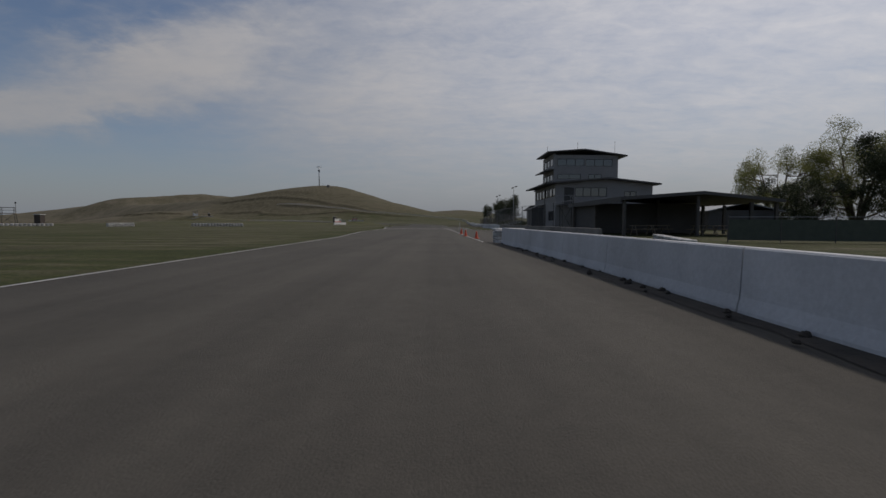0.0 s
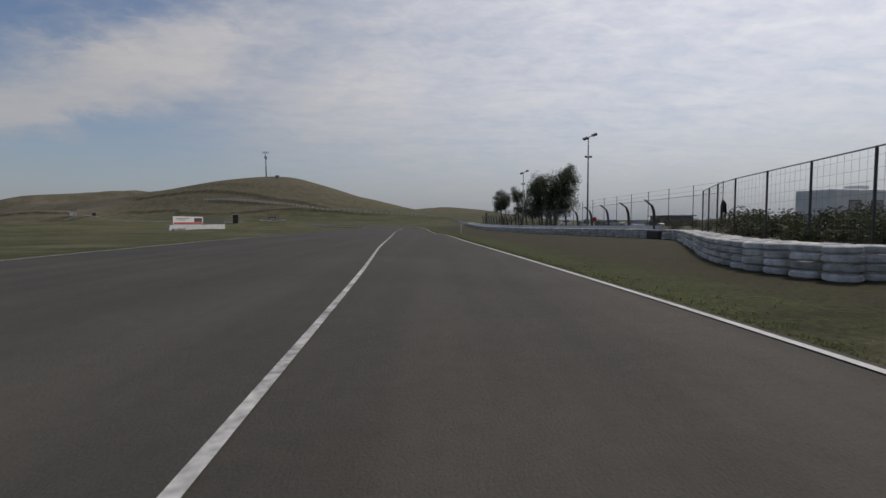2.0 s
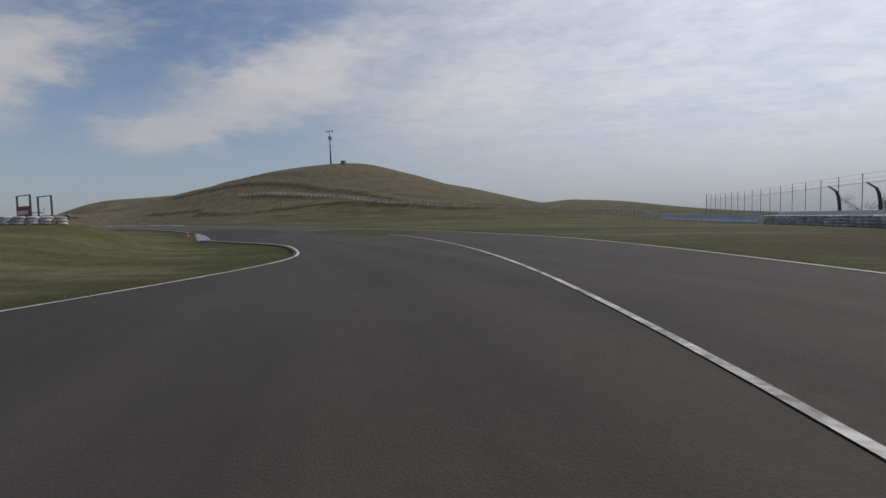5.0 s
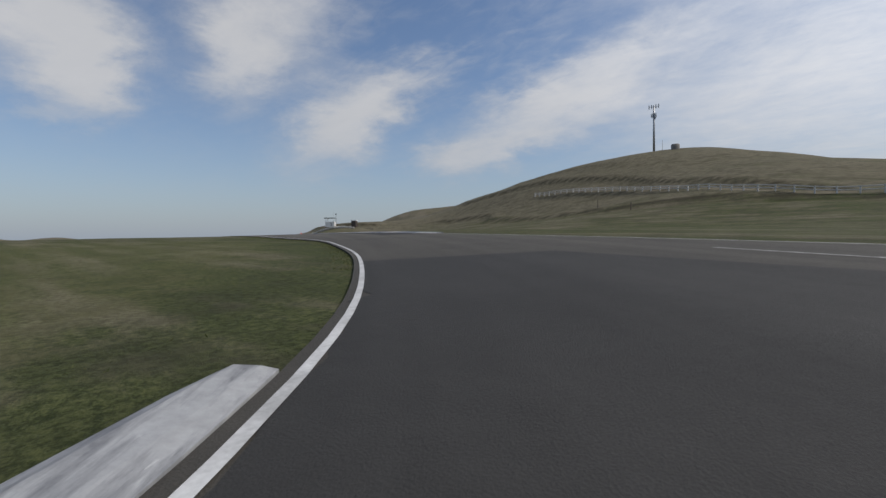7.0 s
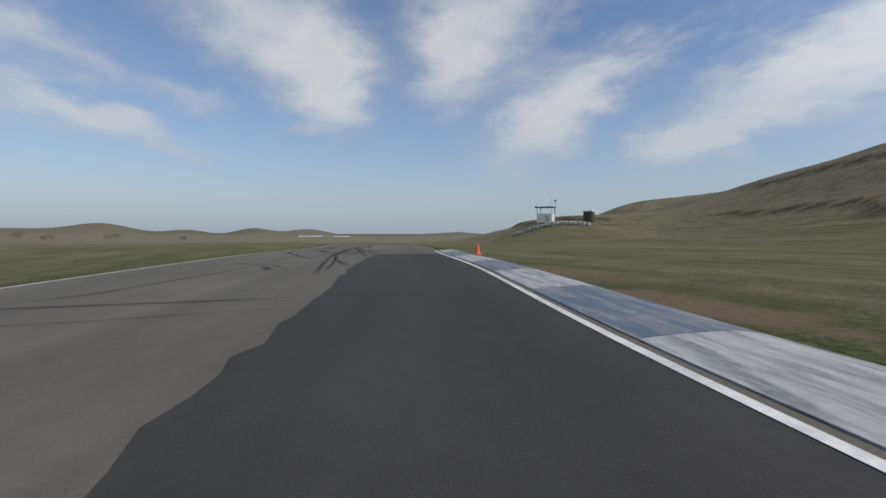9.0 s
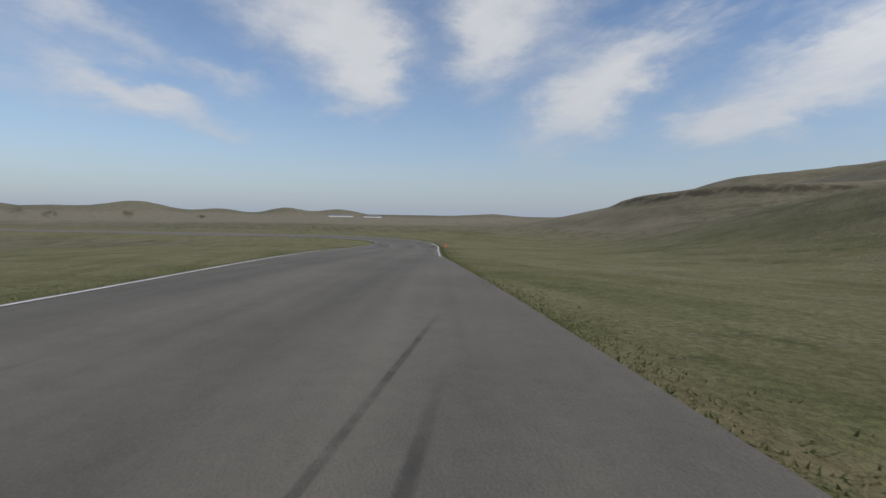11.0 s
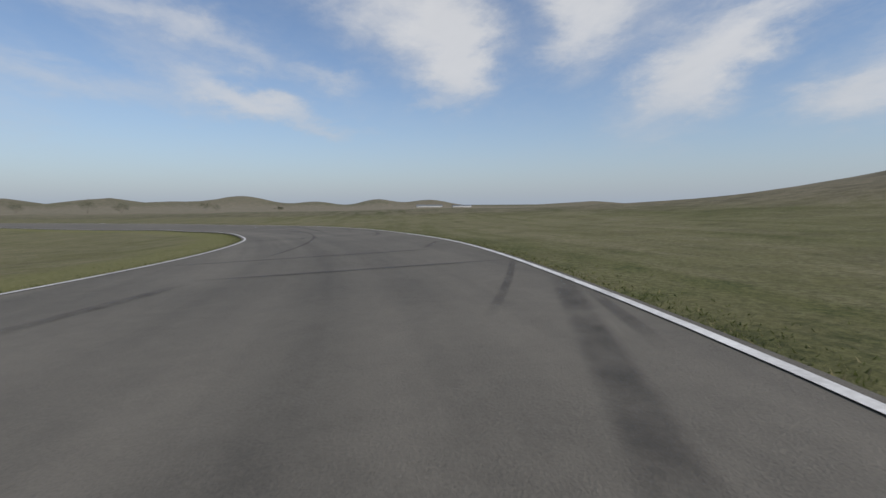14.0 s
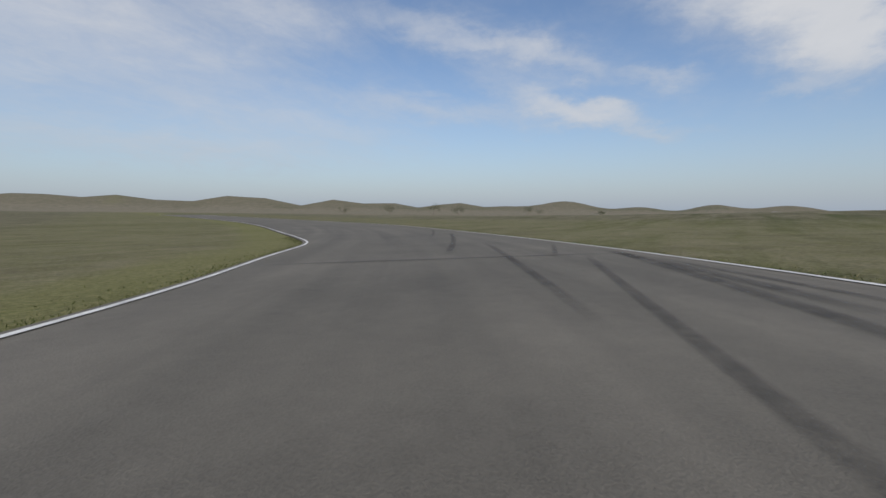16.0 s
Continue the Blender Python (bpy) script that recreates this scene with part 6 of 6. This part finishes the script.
for x, y in path_points([(10.6, 20.5), (13.6, 30.5)], 0.62):
    tyre_stack(x, y, 2, "tyres behind the pit fence", label="short stack of white painted tyres by the fence")

# ---- low house behind ----
shed = thing("shed", "long low shed with a pale metal roof", "shed")
part("roof", gable(Soup(), 33, 43, 60, 78, 2.5, 3.6, 2.5, 38, 0.12), STEEL, shed, "pale ribbed metal roof")
part("wall", Soup().box(33.6, 42.4, 60.6, 60.8, -0.1, 2.6).box(33.6, 33.8, 60.8, 77.4, -0.1, 2.6).box(42.2, 42.4, 60.8, 77.4, -0.1, 2.6).box(33.6, 42.4, 77.4, 77.6, -0.1, 2.6), SIDING_DARK, shed)

# screened fence round the paddock corner
screen = thing("screen_fence", "dark mesh windscreen fence on steel posts", "fence")
line = path_points([(15.2, 25.5), (22, 24), (40, 21)], 2.5)
for (x0, y0), (x1, y1) in zip(line[:-1], line[1:]):
    part("post", Soup().lathe([(0.0, 1.36), (0.03, 1.34), (0.03, -0.05)], 8), STEEL_DARK, screen, m=pose(x0, y0, 0))
    part("screen", Soup().slab([(x0, y0 - 0.01, 1.16), (x1, y1 - 0.01, 1.16), (x1, y1 + 0.01, 1.16), (x0, y0 + 0.01, 1.16)], 1.1), GREEN_NET, screen, "dark green mesh screen")
    part("rail", Soup().tube([(x0, y0, 1.3), (x1, y1, 1.3)], 0.02, 6), STEEL, screen)

# ---- bleachers ----
stand = thing("bleachers", "low aluminium bleachers with guard rails behind the fence", "bleachers", m=pose(9.0, 76.2, ground_at(9.0, 76.2), 0, 0, 0))
for i in range(5):
    part("seat_plank", Soup().box(0.6 * i, 0.6 * i + 0.26, -3.4, 3.4, 0.42 + 0.2 * i, 0.46 + 0.2 * i), ALUMINIUM, stand)
    part("foot_plank", Soup().box(0.6 * i + 0.28, 0.6 * i + 0.55, -3.4, 3.4, 0.14 + 0.2 * i, 0.18 + 0.2 * i), ALUMINIUM, stand)
for y in (-3, -1, 1, 3):
    part("support", Soup().tube([(0.05, y, 0.02), (2.9, y, 1.2)], 0.035, 5).tube([(2.8, y, -0.05), (2.8, y, 1.25)], 0.035, 5).tube([(0.1, y, -0.05), (0.1, y, 0.44)], 0.035, 5).tube([(0.1, y, 0.0), (2.8, y, 0.0)], 0.03, 5), STEEL, stand)
for y in (-3.4, 3.4):
    part("guard_rail", Soup().tube([(0.2, y, 1.1), (2.9, y, 2.2), (2.9, y, 1.2)], 0.025, 5).tube([(0.2, y, 0.8), (2.9, y, 1.75)], 0.02, 5), STEEL, stand)
part("back_rail", Soup().tube([(2.9, -3.4, 2.2), (2.9, 3.4, 2.2)], 0.025, 5).tube([(2.9, -3.4, 1.75), (2.9, 3.4, 1.75)], 0.02, 5), STEEL, stand)
tank = thing("gas_tank", "white horizontal gas tank on two saddles", "tank", m=pose(17.2, 86.5, ground_at(17.2, 86.5), 0, 0, 15))
part("shell", Soup().tube([(-1.35, 0, .62), (-1.25, 0, .62), (-1.1, 0, .62), (1.1, 0, .62), (1.25, 0, .62), (1.35, 0, .62)], [0.1, 0.3, 0.42, 0.42, 0.3, 0.1], 16), TIRE_DECK, tank, smooth=True)
for u in (-0.8, 0.8):
    part("saddle", Soup().box(u - 0.08, u + 0.08, -0.3, 0.3, -0.05, 0.32), CONCRETE, tank)


# ---- parked vehicles ----
def wheel(parent, x, y, r=0.36, w=0.22):
    wl_ = part("wheel", Soup().lathe([(r * 0.62, -w / 2), (r * 0.95, -w / 2), (r, -w / 3), (r, w / 3), (r * 0.95, w / 2), (r * 0.62, w / 2)], 18), TYRE_BLACK, parent, m=pose(x, y, r, 90, 0, 0))
    part("rim", Soup().lathe([(0, -w / 2 + 0.02), (r * 0.5, -w / 2 + 0.03), (r * 0.64, -w / 2 + 0.01), (r * 0.64, w / 2 - 0.01), (r * 0.5, w / 2 - 0.03), (0, w / 2 - 0.02)], 18), STEEL, wl_)


def camper(x, y, turn, long=6.8, label="white motorhome parked in the paddock"):
    c = thing("motorhome", label, "motorhome", "parked vehicles", pose(x, y, ground_at(x, y), 0, 0, turn))
    bevel(part("body", Soup().box(-long / 2, long / 2 - 0.9, -1.15, 1.15, 0.55, 2.95), WHITE, c), 0.12)
    bevel(part("cab", Soup().box(long / 2 - 0.92, long / 2 + 0.5, -1.0, 1.0, 0.5, 1.9), WHITE, c), 0.2)
    part("cab_glass", Soup().slab([(long / 2 + 0.42, -0.9, 1.35), (long / 2 + 0.42, 0.9, 1.35), (long / 2 - 0.05, 0.85, 1.93), (long / 2 - 0.05, -0.85, 1.93)], 0.03), GLASS, c)
    for u in (-2.2, -0.5, 1.1):
        for side_y in (-1.156, 1.15):
            win = part("window", Soup().box(u, u + 0.95, side_y, side_y + 0.006, 1.65, 2.3), TRIM, c)
            part("pane", Soup().box(u + 0.06, u + 0.89, side_y - 0.004, side_y + 0.01, 1.71, 2.24), GLASS, win)
    part("stripe", Soup().box(-long / 2 + 0.1, long / 2 - 1.0, -1.158, -1.15, 1.15, 1.35), STEEL_DARK, c)
    part("roof_unit", Soup().box(-0.5, 0.4, -0.4, 0.4, 2.95, 3.2), WHITE, c)
    for u in (-long / 2 + 1.5, long / 2 - 0.4):
        for side_y in (-0.95, 0.95):
            wheel(c, u, side_y)
    return c


def parked_car(x, y, turn, paint, label):
    c = thing("car", label, "car", "parked vehicles", pose(x, y, ground_at(x, y), 0, 0, turn))
    bevel(part("body", Soup().box(-2.1, 2.1, -0.86, 0.86, 0.32, 0.88), paint, c), 0.12)
    cab_v = [(-1.5, -0.76, 0.87), (1.0, -0.76, 0.87), (1.0, 0.76, 0.87), (-1.5, 0.76, 0.87), (-1.0, -0.62, 1.42), (0.35, -0.62, 1.42), (0.35, 0.62, 1.42), (-1.0, 0.62, 1.42)]
    part("cabin", Soup().add(cab_v, [(0, 1, 5, 4), (1, 2, 6, 5), (2, 3, 7, 6), (3, 0, 4, 7)]), GLASS, c, "dark glazed cabin")
    bevel(part("roof", Soup().box(-1.0, 0.36, -0.63, 0.63, 1.41, 1.46), paint, c), 0.03)
    for u in (-1.3, 1.3):
        for side_y in (-0.78, 0.78):
            wheel(c, u, side_y, 0.31, 0.2)
    for side_y in (-0.62, 0.62):
        part("headlight", Soup().box(2.06, 2.12, side_y - 0.16, side_y + 0.16, 0.62, 0.74), GLASS, c)
    return c


SILVER = mat("silver_car_paint", (0.42, 0.43, 0.44), (0.36, 0.37, 0.38), 2, 10, 0.35, 0.4, bump=0.0)
camper(27, 104, 12)
camper(36, 108, -6, 7.6, "long white motorhome parked in the paddock")
camper(21.5, 93, 70, 5.6, "pale camper van parked beside the spectator bank")
for x, y, a, p, lb in ((30, 140, 20, WHITE, "white parked car in the paddock"), (34, 146, 15, SILVER, "silver parked car in the paddock"), (27, 152, 95, WHITE, "white parked car in the paddock"), (36, 165, 10, SILVER, "silver parked car in the paddock"), (30, 176, 80, WHITE, "white parked car in the paddock"), (38, 185, 0, BLACK, "black parked car in the paddock")):
    parked_car(x, y, a, p, lb)


def low_block(x0, x1, y0, y1, high, label, over=0.5):
    z = ground_at((x0 + x1) / 2, (y0 + y1) / 2)
    b = thing("garage_block", label, "building", m=pose(0, 0, z))
    part("wall", Soup().box(x0, x1, y0, y0 + 0.2, -0.2, high).box(x0, x1, y1 - 0.2, y1, -0.2, high).box(x0, x0 + 0.2, y0 + 0.2, y1 - 0.2, -0.2, high).box(x1 - 0.2, x1, y0 + 0.2, y1 - 0.2, -0.2, high), CONCRETE, b)
    part("roof", Soup().slab([(x0 - over, y0 - over, high + 0.25), (x1 + over, y0 - over, high + 0.25), (x1 + over, y1 + over, high + 0.25), (x0 - over, y1 + over, high + 0.25)], 0.22), STEEL, b, "pale flat roof")
    for i in range(max(1, int((y1 - y0) / 4))):
        part("door", Soup().box(x0 - 0.03, x0, y0 + 0.7 + 4 * i, y0 + 3.3 + 4 * i, -0.1, high - 0.5), TRIM, b, "dark roller door")
    return b


low_block(55, 60, 180, 190, 2.0, "long garage block with a pale flat roof")
flag = thing("feather_flag", "dark feather flag on a slim pole by the gate", "flag", m=pose(21.4, 108.6, ground_at(21.4, 108.6)))
part("pole", Soup().tube([(0, 0, -0.05), (0, 0, 2.2), (0.12, 0, 2.7)], 0.018, 5), STEEL_DARK, flag)
part("cloth", Soup().slab([(0.02, -0.006, 0.7), (0.34, -0.006, 0.95), (0.46, -0.006, 1.7), (0.4, -0.006, 2.4), (0.13, -0.006, 2.72), (0.02, -0.006, 2.2)], 0.0).add([(0.02, 0.006, 0.7), (0.34, 0.03, 0.95), (0.46, 0.02, 1.7), (0.4, 0.03, 2.4), (0.13, 0.006, 2.72), (0.02, 0.006, 2.2)], [(0, 1, 2, 3, 4, 5)]), BLACK, flag)
part("emblem", Soup().box(0.12, 0.3, -0.02, -0.012, 1.3, 1.75), WHITE, flag, "pale shape on the cloth")
stop = thing("round_sign", "small red round sign on a white post", "sign", m=pose(16.9, 121.4, ground_at(16.9, 121.4)))
part("post", Soup().box(-0.05, 0.05, -0.05, 0.05, -0.1, 1.25), WHITE, stop)
part("disc", Soup().tube([(0, -0.06, 1.45), (0, -0.08, 1.45)], 0.24, 16), RED, stop)

# ---- infield: sign wall, marshal stands, booth, flag tower ----
board = thing("sign_board", "long white board with a red band on a low white wall", "sign", m=pose(-31.3, 143.6, ground_at(-31.3, 143.6)))
part("wall", Soup().box(-0.12, 0.12, -8.05, 8.05, -0.1, 0.62), WHITE_WALL, board)
part("panel", Soup().box(-0.05, 0.03, -7.0, 1.0, 0.68, 1.72), WHITE, board)
part("band", Soup().box(0.03, 0.036, -6.9, 0.9, 0.72, 0.95), RED, board)
part("picture", Soup().box(0.037, 0.043, -1.6, 0.7, 1.0, 1.55), STEEL_DARK, board, "dark motif on the panel")
part("screen", Soup().box(-0.02, 0.0, 1.05, 7.9, 0.66, 1.5), GREEN_NET, board, "green windbreak netting")
part("bars", Soup().box(0.037, 0.043, -6.2, -3.0, 1.42, 1.52).box(0.037, 0.043, -6.2, -3.8, 1.22, 1.30), STEEL, board, "unreadable line of lettering as bars")
for y in (-6.5, -2.6, 0.8):
    part("post", Soup().box(-0.12, -0.05, y - 0.05, y + 0.05, 0.6, 1.72), STEEL_DARK, board)
for x, y in path_points([(-31.0, 135.3), (-30.6, 137.6)], 0.6):
    tyre_stack(x + 0.5, y, 2, "tyres round the sign wall", label="short stack of white painted tyres by the wall")

booth = thing("portable_toilet", "dark brown portable toilet with a pale roof", "portable toilet", m=pose(-42.1, 183.5, ground_at(-42.1, 183.5), 0, 0, 20))
bevel(part("cabin", Soup().box(-0.55, 0.55, -0.55, 0.55, 0.05, 2.0), BROWN_DARK, booth), 0.03)
part("roof", Soup().slab([(-0.6, -0.6, 2.12), (0.6, -0.6, 2.12), (0.6, 0.6, 2.12), (-0.6, 0.6, 2.12)], 0.1), WHITE, booth)
dr = part("door", Soup().box(-0.4, 0.4, -0.575, -0.55, 0.15, 1.9), BROWN_DARK, booth)
part("handle", Soup().box(0.28, 0.34, -0.6, -0.575, 0.95, 1.1), STEEL, dr)


def marshal_stand(x, y, turn, wide, board_mat, label):
    m_ = thing("marshal_stand", label, "marshal stand", "", pose(x, y, ground_at(x, y), 0, 0, turn))
    for sx in (-wide / 2, wide / 2):
        for sy in (-0.5, 0.5):
            part("leg", Soup().box(sx - 0.04, sx + 0.04, sy - 0.04, sy + 0.04, -0.1, 1.75), STEEL_DARK, m_)
    part("deck", Soup().box(-wide / 2 - 0.05, wide / 2 + 0.05, -0.55, 0.55, 0.28, 0.34), WOOD, m_)
    part("front_board", Soup().box(-wide / 2, wide / 2, -0.56, -0.52, 0.35, 1.1), board_mat, m_)
    part("bars", Soup().box(-wide / 2 + 0.2, wide / 2 - 0.2, -0.575, -0.562, 0.62, 0.85), WHITE, m_, "unreadable lettering as a bar")
    part("top_rail", Soup().box(-wide / 2, wide / 2, -0.54, -0.5, 1.7, 1.75).box(-wide / 2, wide / 2, 0.5, 0.54, 1.7, 1.75), STEEL_DARK, m_)
    return m_


marshal_stand(-34.9, 187.2, -20, 1.9, RED, "marshal stand with a red front board behind tyres")
marshal_stand(-150.5, 291.5, 25, 2.0, WHITE, "small white marshal stand on the hillside")

tower = thing("flag_tower", "grey scaffold flag tower with a railed platform", "tower", m=pose(-75.5, 82.5, ground_at(-75.5, 82.5), 0, 0, 35))
for sx in (-0.9, 0.9):
    for sy in (-0.9, 0.9):
        part("leg", Soup().tube([(sx * 1.25, sy * 1.25, -0.1), (sx, sy, 2.2), (sx, sy, 3.3)], 0.05, 6), STEEL_DARK, tower)
part("platform", Soup().box(-1.0, 1.0, -1.0, 1.0, 2.15, 2.25), WOOD, tower)
part("rail", Soup().tube([(-0.9, -0.9, 3.2), (0.9, -0.9, 3.2), (0.9, 0.9, 3.2), (-0.9, 0.9, 3.2), (-0.9, -0.9, 3.2)], 0.035, 5).tube([(-0.9, -0.9, 2.75), (0.9, -0.9, 2.75), (0.9, 0.9, 2.75), (-0.9, 0.9, 2.75)], 0.025, 5), STEEL_DARK, tower)
part("brace", Soup().tube([(-1.1, -1.1, 0.1), (0.9, -0.9, 2.1)], 0.03, 5).tube([(1.1, -1.1, 0.1), (-0.9, -0.9, 2.1)], 0.03, 5), STEEL_DARK, tower)
part("light_pole", Soup().tube([(0.9, 0.9, 3.2), (0.9, 0.9, 4.1)], 0.03, 5), STEEL_DARK, tower)
part("signal_light", Soup().box(0.78, 1.02, 0.8, 1.0, 3.95, 4.2), BLACK, tower)
hutb = thing("portable_toilet", "dark brown portable toilet beside the flag tower", "portable toilet", m=pose(-72.2, 85.0, ground_at(-72.2, 85.0)))
bevel(part("cabin", Soup().box(-0.55, 0.55, -0.55, 0.55, 0.05, 2.0), BROWN_DARK, hutb), 0.03)
part("roof", Soup().slab([(-0.6, -0.6, 2.1), (0.6, -0.6, 2.1), (0.6, 0.6, 2.1), (-0.6, 0.6, 2.1)], 0.1), WHITE, hutb)

# ---- marshal hut on its mound ----
hx, hy = -142.6, 273.4
hut = thing("marshal_hut", "white marshal hut with an open top, number two on its front", "hut", m=pose(hx, hy, ground_at(hx, hy), 0, 0, 38))
part("wall", Soup().box(-1.15, 1.15, -0.85, -0.8, -0.1, 1.25).box(-1.15, -1.1, -0.8, 0.85, -0.1, 1.25).box(1.1, 1.15, -0.8, 0.85, -0.1, 1.25).box(-1.1, 1.1, 0.8, 0.85, -0.1, 1.25), WHITE, hut, "white painted board walls")
part("floor", Soup().box(-1.1, 1.1, -0.8, 0.8, 0.02, 0.1), WOOD, hut)
for sx in (-1.1, 1.1):
    for sy in (-0.8, 0.8):
        part("post", Soup().box(sx - 0.04, sx + 0.04, sy - 0.04, sy + 0.04, 1.25, 2.2), WHITE, hut)
part("roof", Soup().slab([(-1.3, -1.0, 2.3), (1.3, -1.0, 2.3), (1.3, 1.0, 2.22), (-1.3, 1.0, 2.22)], 0.07), STEEL_DARK, hut)
part("sign", Soup().box(0.1, 0.75, -0.875, -0.852, 0.15, 1.1), WHITE, hut)
digit = bpy.data.curves.new("number", "FONT")
digit.body, digit.size, digit.extrude, digit.align_x = "2", 0.95, 0.004, "CENTER"
dob = new("number", digit)
dob.parent, dob.matrix_basis = hut, pose(0.42, -0.885, 0.28, 90, 0, 0)
digit.materials.append(BLACK)
part("aerial", Soup().tube([(0.5, 0.7, 2.2), (0.5, 0.7, 3.9)], 0.018, 5), STEEL, hut)
part("light_pole", Soup().tube([(1.25, 0.5, -0.1), (1.25, 0.5, 3.2)], 0.03, 6), STEEL_DARK, hut)
part("signal_light", Soup().box(1.15, 1.4, 0.4, 0.6, 3.1, 3.35), BLACK, hut)
part("flood_lamp", Soup().box(-1.5, -1.25, -0.7, -0.5, 2.1, 2.35), BLACK, hut)
hx, hy = -136.2, 276.2
toilet = thing("portable_toilet", "dark brown portable toilet with a pale roof on the mound", "portable toilet", m=pose(hx, hy, ground_at(hx, hy), 0, 0, 30))
bevel(part("cabin", Soup().box(-0.6, 0.6, -0.6, 0.6, 0.0, 1.55), BROWN_DARK, toilet), 0.03)
part("roof", Soup().slab([(-0.66, -0.66, 1.72), (0.66, -0.66, 1.72), (0.66, 0.66, 1.72), (-0.66, 0.66, 1.72)], 0.14), WHITE, toilet)

# ---- hilltop mast and tank ----
mz = ground_at(-95, 364)
mast = thing("radio_mast", "tall grey radio mast with antenna arms on the hilltop", "radio mast", m=pose(-95, 364, mz))
part("pole", Soup().tube([(0, 0, -0.3), (0, 0, 7), (0, 0, 14.6)], [0.36, 0.3, 0.2], 10), STEEL, mast, smooth=True)
for z, w in ((14.2, 1.5), (11.4, 0.7)):
    part("antenna_arm", Soup().box(-w, w, -0.05, 0.05, z - 0.05, z + 0.05), STEEL, mast)
    for u in (-w, -w * 0.45, w * 0.45, w):
        part("antenna", Soup().box(u - 0.13, u + 0.13, -0.2, -0.05, z - 0.65, z + 0.65), STEEL, mast)
part("dish", Soup().lathe([(0, 0.0), (0.3, 0.06), (0.5, 0.2), (0.48, 0.21), (0.0, 0.02)], 14), STEEL, mast, m=pose(0.3, -0.2, 10.4, 80, 0, 0))
tz = ground_at(-86.5, 358)
tank2 = thing("water_tank", "squat pale water tank on the hilltop", "water tank", m=pose(-86.5, 358, tz))
part("shell", Soup().lathe([(0, 1.45), (0.95, 1.36), (1.2, 1.22), (1.2, -0.4)], 20), CONCRETE, tank2, smooth=True)
thin = thing("whip_aerial", "thin steel aerial beside the hilltop tank", "aerial", m=pose(-91.5, 361.5, ground_at(-91.5, 361.5)))
part("rod", Soup().tube([(0, 0, -0.1), (0, 0, 3.2)], 0.05, 5), STEEL, thin)

# ---- distance: farm sheds, field posts ----
for x, y, long in ((-1322, 374, 60), (-1325, 452, 45)):
    fz = ground_at(x, y)
    fs = thing("farm_shed", "long white farm shed far across the plain", "shed", "far farm sheds", pose(x, y, fz, 0, 0, 5))
    part("wall", Soup().box(-5, 5, -long / 2, long / 2, -2, 3.0), WHITE, fs)
    part("roof", gable(Soup(), -6, 6, -long / 2 - 1, long / 2 + 1, 3.1, 5.0, 3.1, 0, 0.3), STEEL, fs)
for i, (x, y) in enumerate(((-79, 292), (-70.5, 287), (-290, 330), (-300, 345), (-262, 352))):
    fp = thing("field_post", "dark wooden post standing alone on the hillside", "post", "field posts", pose(x, y, ground_at(x, y)))
    part("stake", Soup().tube([(0, 0, -0.1), (0.03, 0, 1.4)], [0.09, 0.07], 6), BARK, fp)

# ---- grass tufts along the verges ----
def tufts():
    r = np.random.default_rng(7)
    n = 70000
    s = r.uniform(44, 452, n)
    right_side = r.random(n) < 0.55
    off = 0.0 + r.exponential(0.22, n)
    d = np.where(right_side, edge(RIGHT, s) + 0.16 + off, edge(LEFT, s) - 0.18 - off)
    kerb_r, kerb_l = right_side & (s > 244) & (s < 294) & (off < 1.5), ~right_side & (s > 202) & (s < 227) & (off < 1.0)
    keep = ~(kerb_r | kerb_l) & (off < 14)
    p = on_course(s[keep], d[keep])
    z = land(p[:, 0], p[:, 1])[0] - 0.055
    near = np.exp(-off[keep] / 3)
    k = len(p)
    parts_v = []
    for b in range(2):
        a = r.uniform(0, 2 * np.pi, k)
        h = r.uniform(0.015, 0.045, k)
        w = r.uniform(0.006, 0.013, k)
        lean_x, lean_y = r.normal(0, 0.03, k), r.normal(0, 0.03, k)
        bx, by = p[:, 0] + r.normal(0, 0.03, k), p[:, 1] + r.normal(0, 0.03, k)
        parts_v.append(np.stack([np.stack([bx - w * np.cos(a), by - w * np.sin(a), z], 1), np.stack([bx + w * np.cos(a), by + w * np.sin(a), z], 1), np.stack([bx + lean_x, by + lean_y, z + h], 1)], 1))
    v = np.concatenate(parts_v).reshape(-1, 3)
    f = np.arange(len(v)).reshape(-1, 3)
    me = bpy.data.meshes.new("grass")
    me.from_pydata(v.tolist(), [], f.tolist())
    m = bpy.data.materials.new("grass_blade")
    m.use_nodes = True
    nn, ll = m.node_tree.nodes, m.node_tree.links
    geo = nn.new("ShaderNodeNewGeometry")
    ramp = nn.new("ShaderNodeValToRGB")
    ramp.color_ramp.elements[0].color, ramp.color_ramp.elements[1].color = (0.06, 0.075, 0.022, 1), (0.24, 0.21, 0.11, 1)
    mid = ramp.color_ramp.elements.new(0.6)
    mid.color = (0.11, 0.125, 0.04, 1)
    ll.new(geo.outputs["Random Per Island"], ramp.inputs[0])
    ll.new(ramp.outputs[0], nn["Principled BSDF"].inputs["Base Color"])
    nn["Principled BSDF"].inputs["Roughness"].default_value = 0.9
    # thin blades let half the light through
    through_, blend = nn.new("ShaderNodeBsdfTranslucent"), nn.new("ShaderNodeMixShader")
    ll.new(ramp.outputs[0], through_.inputs["Color"])
    blend.inputs[0].default_value = 0.5
    ll.new(nn["Principled BSDF"].outputs[0], blend.inputs[1])
    ll.new(through_.outputs[0], blend.inputs[2])
    ll.new(blend.outputs[0], nn["Material Output"].inputs["Surface"])
    me.materials.append(m)
    return tagged(new("grass", me), "short green and straw-coloured verge grass", "grass", kind="stuff")


tufts()
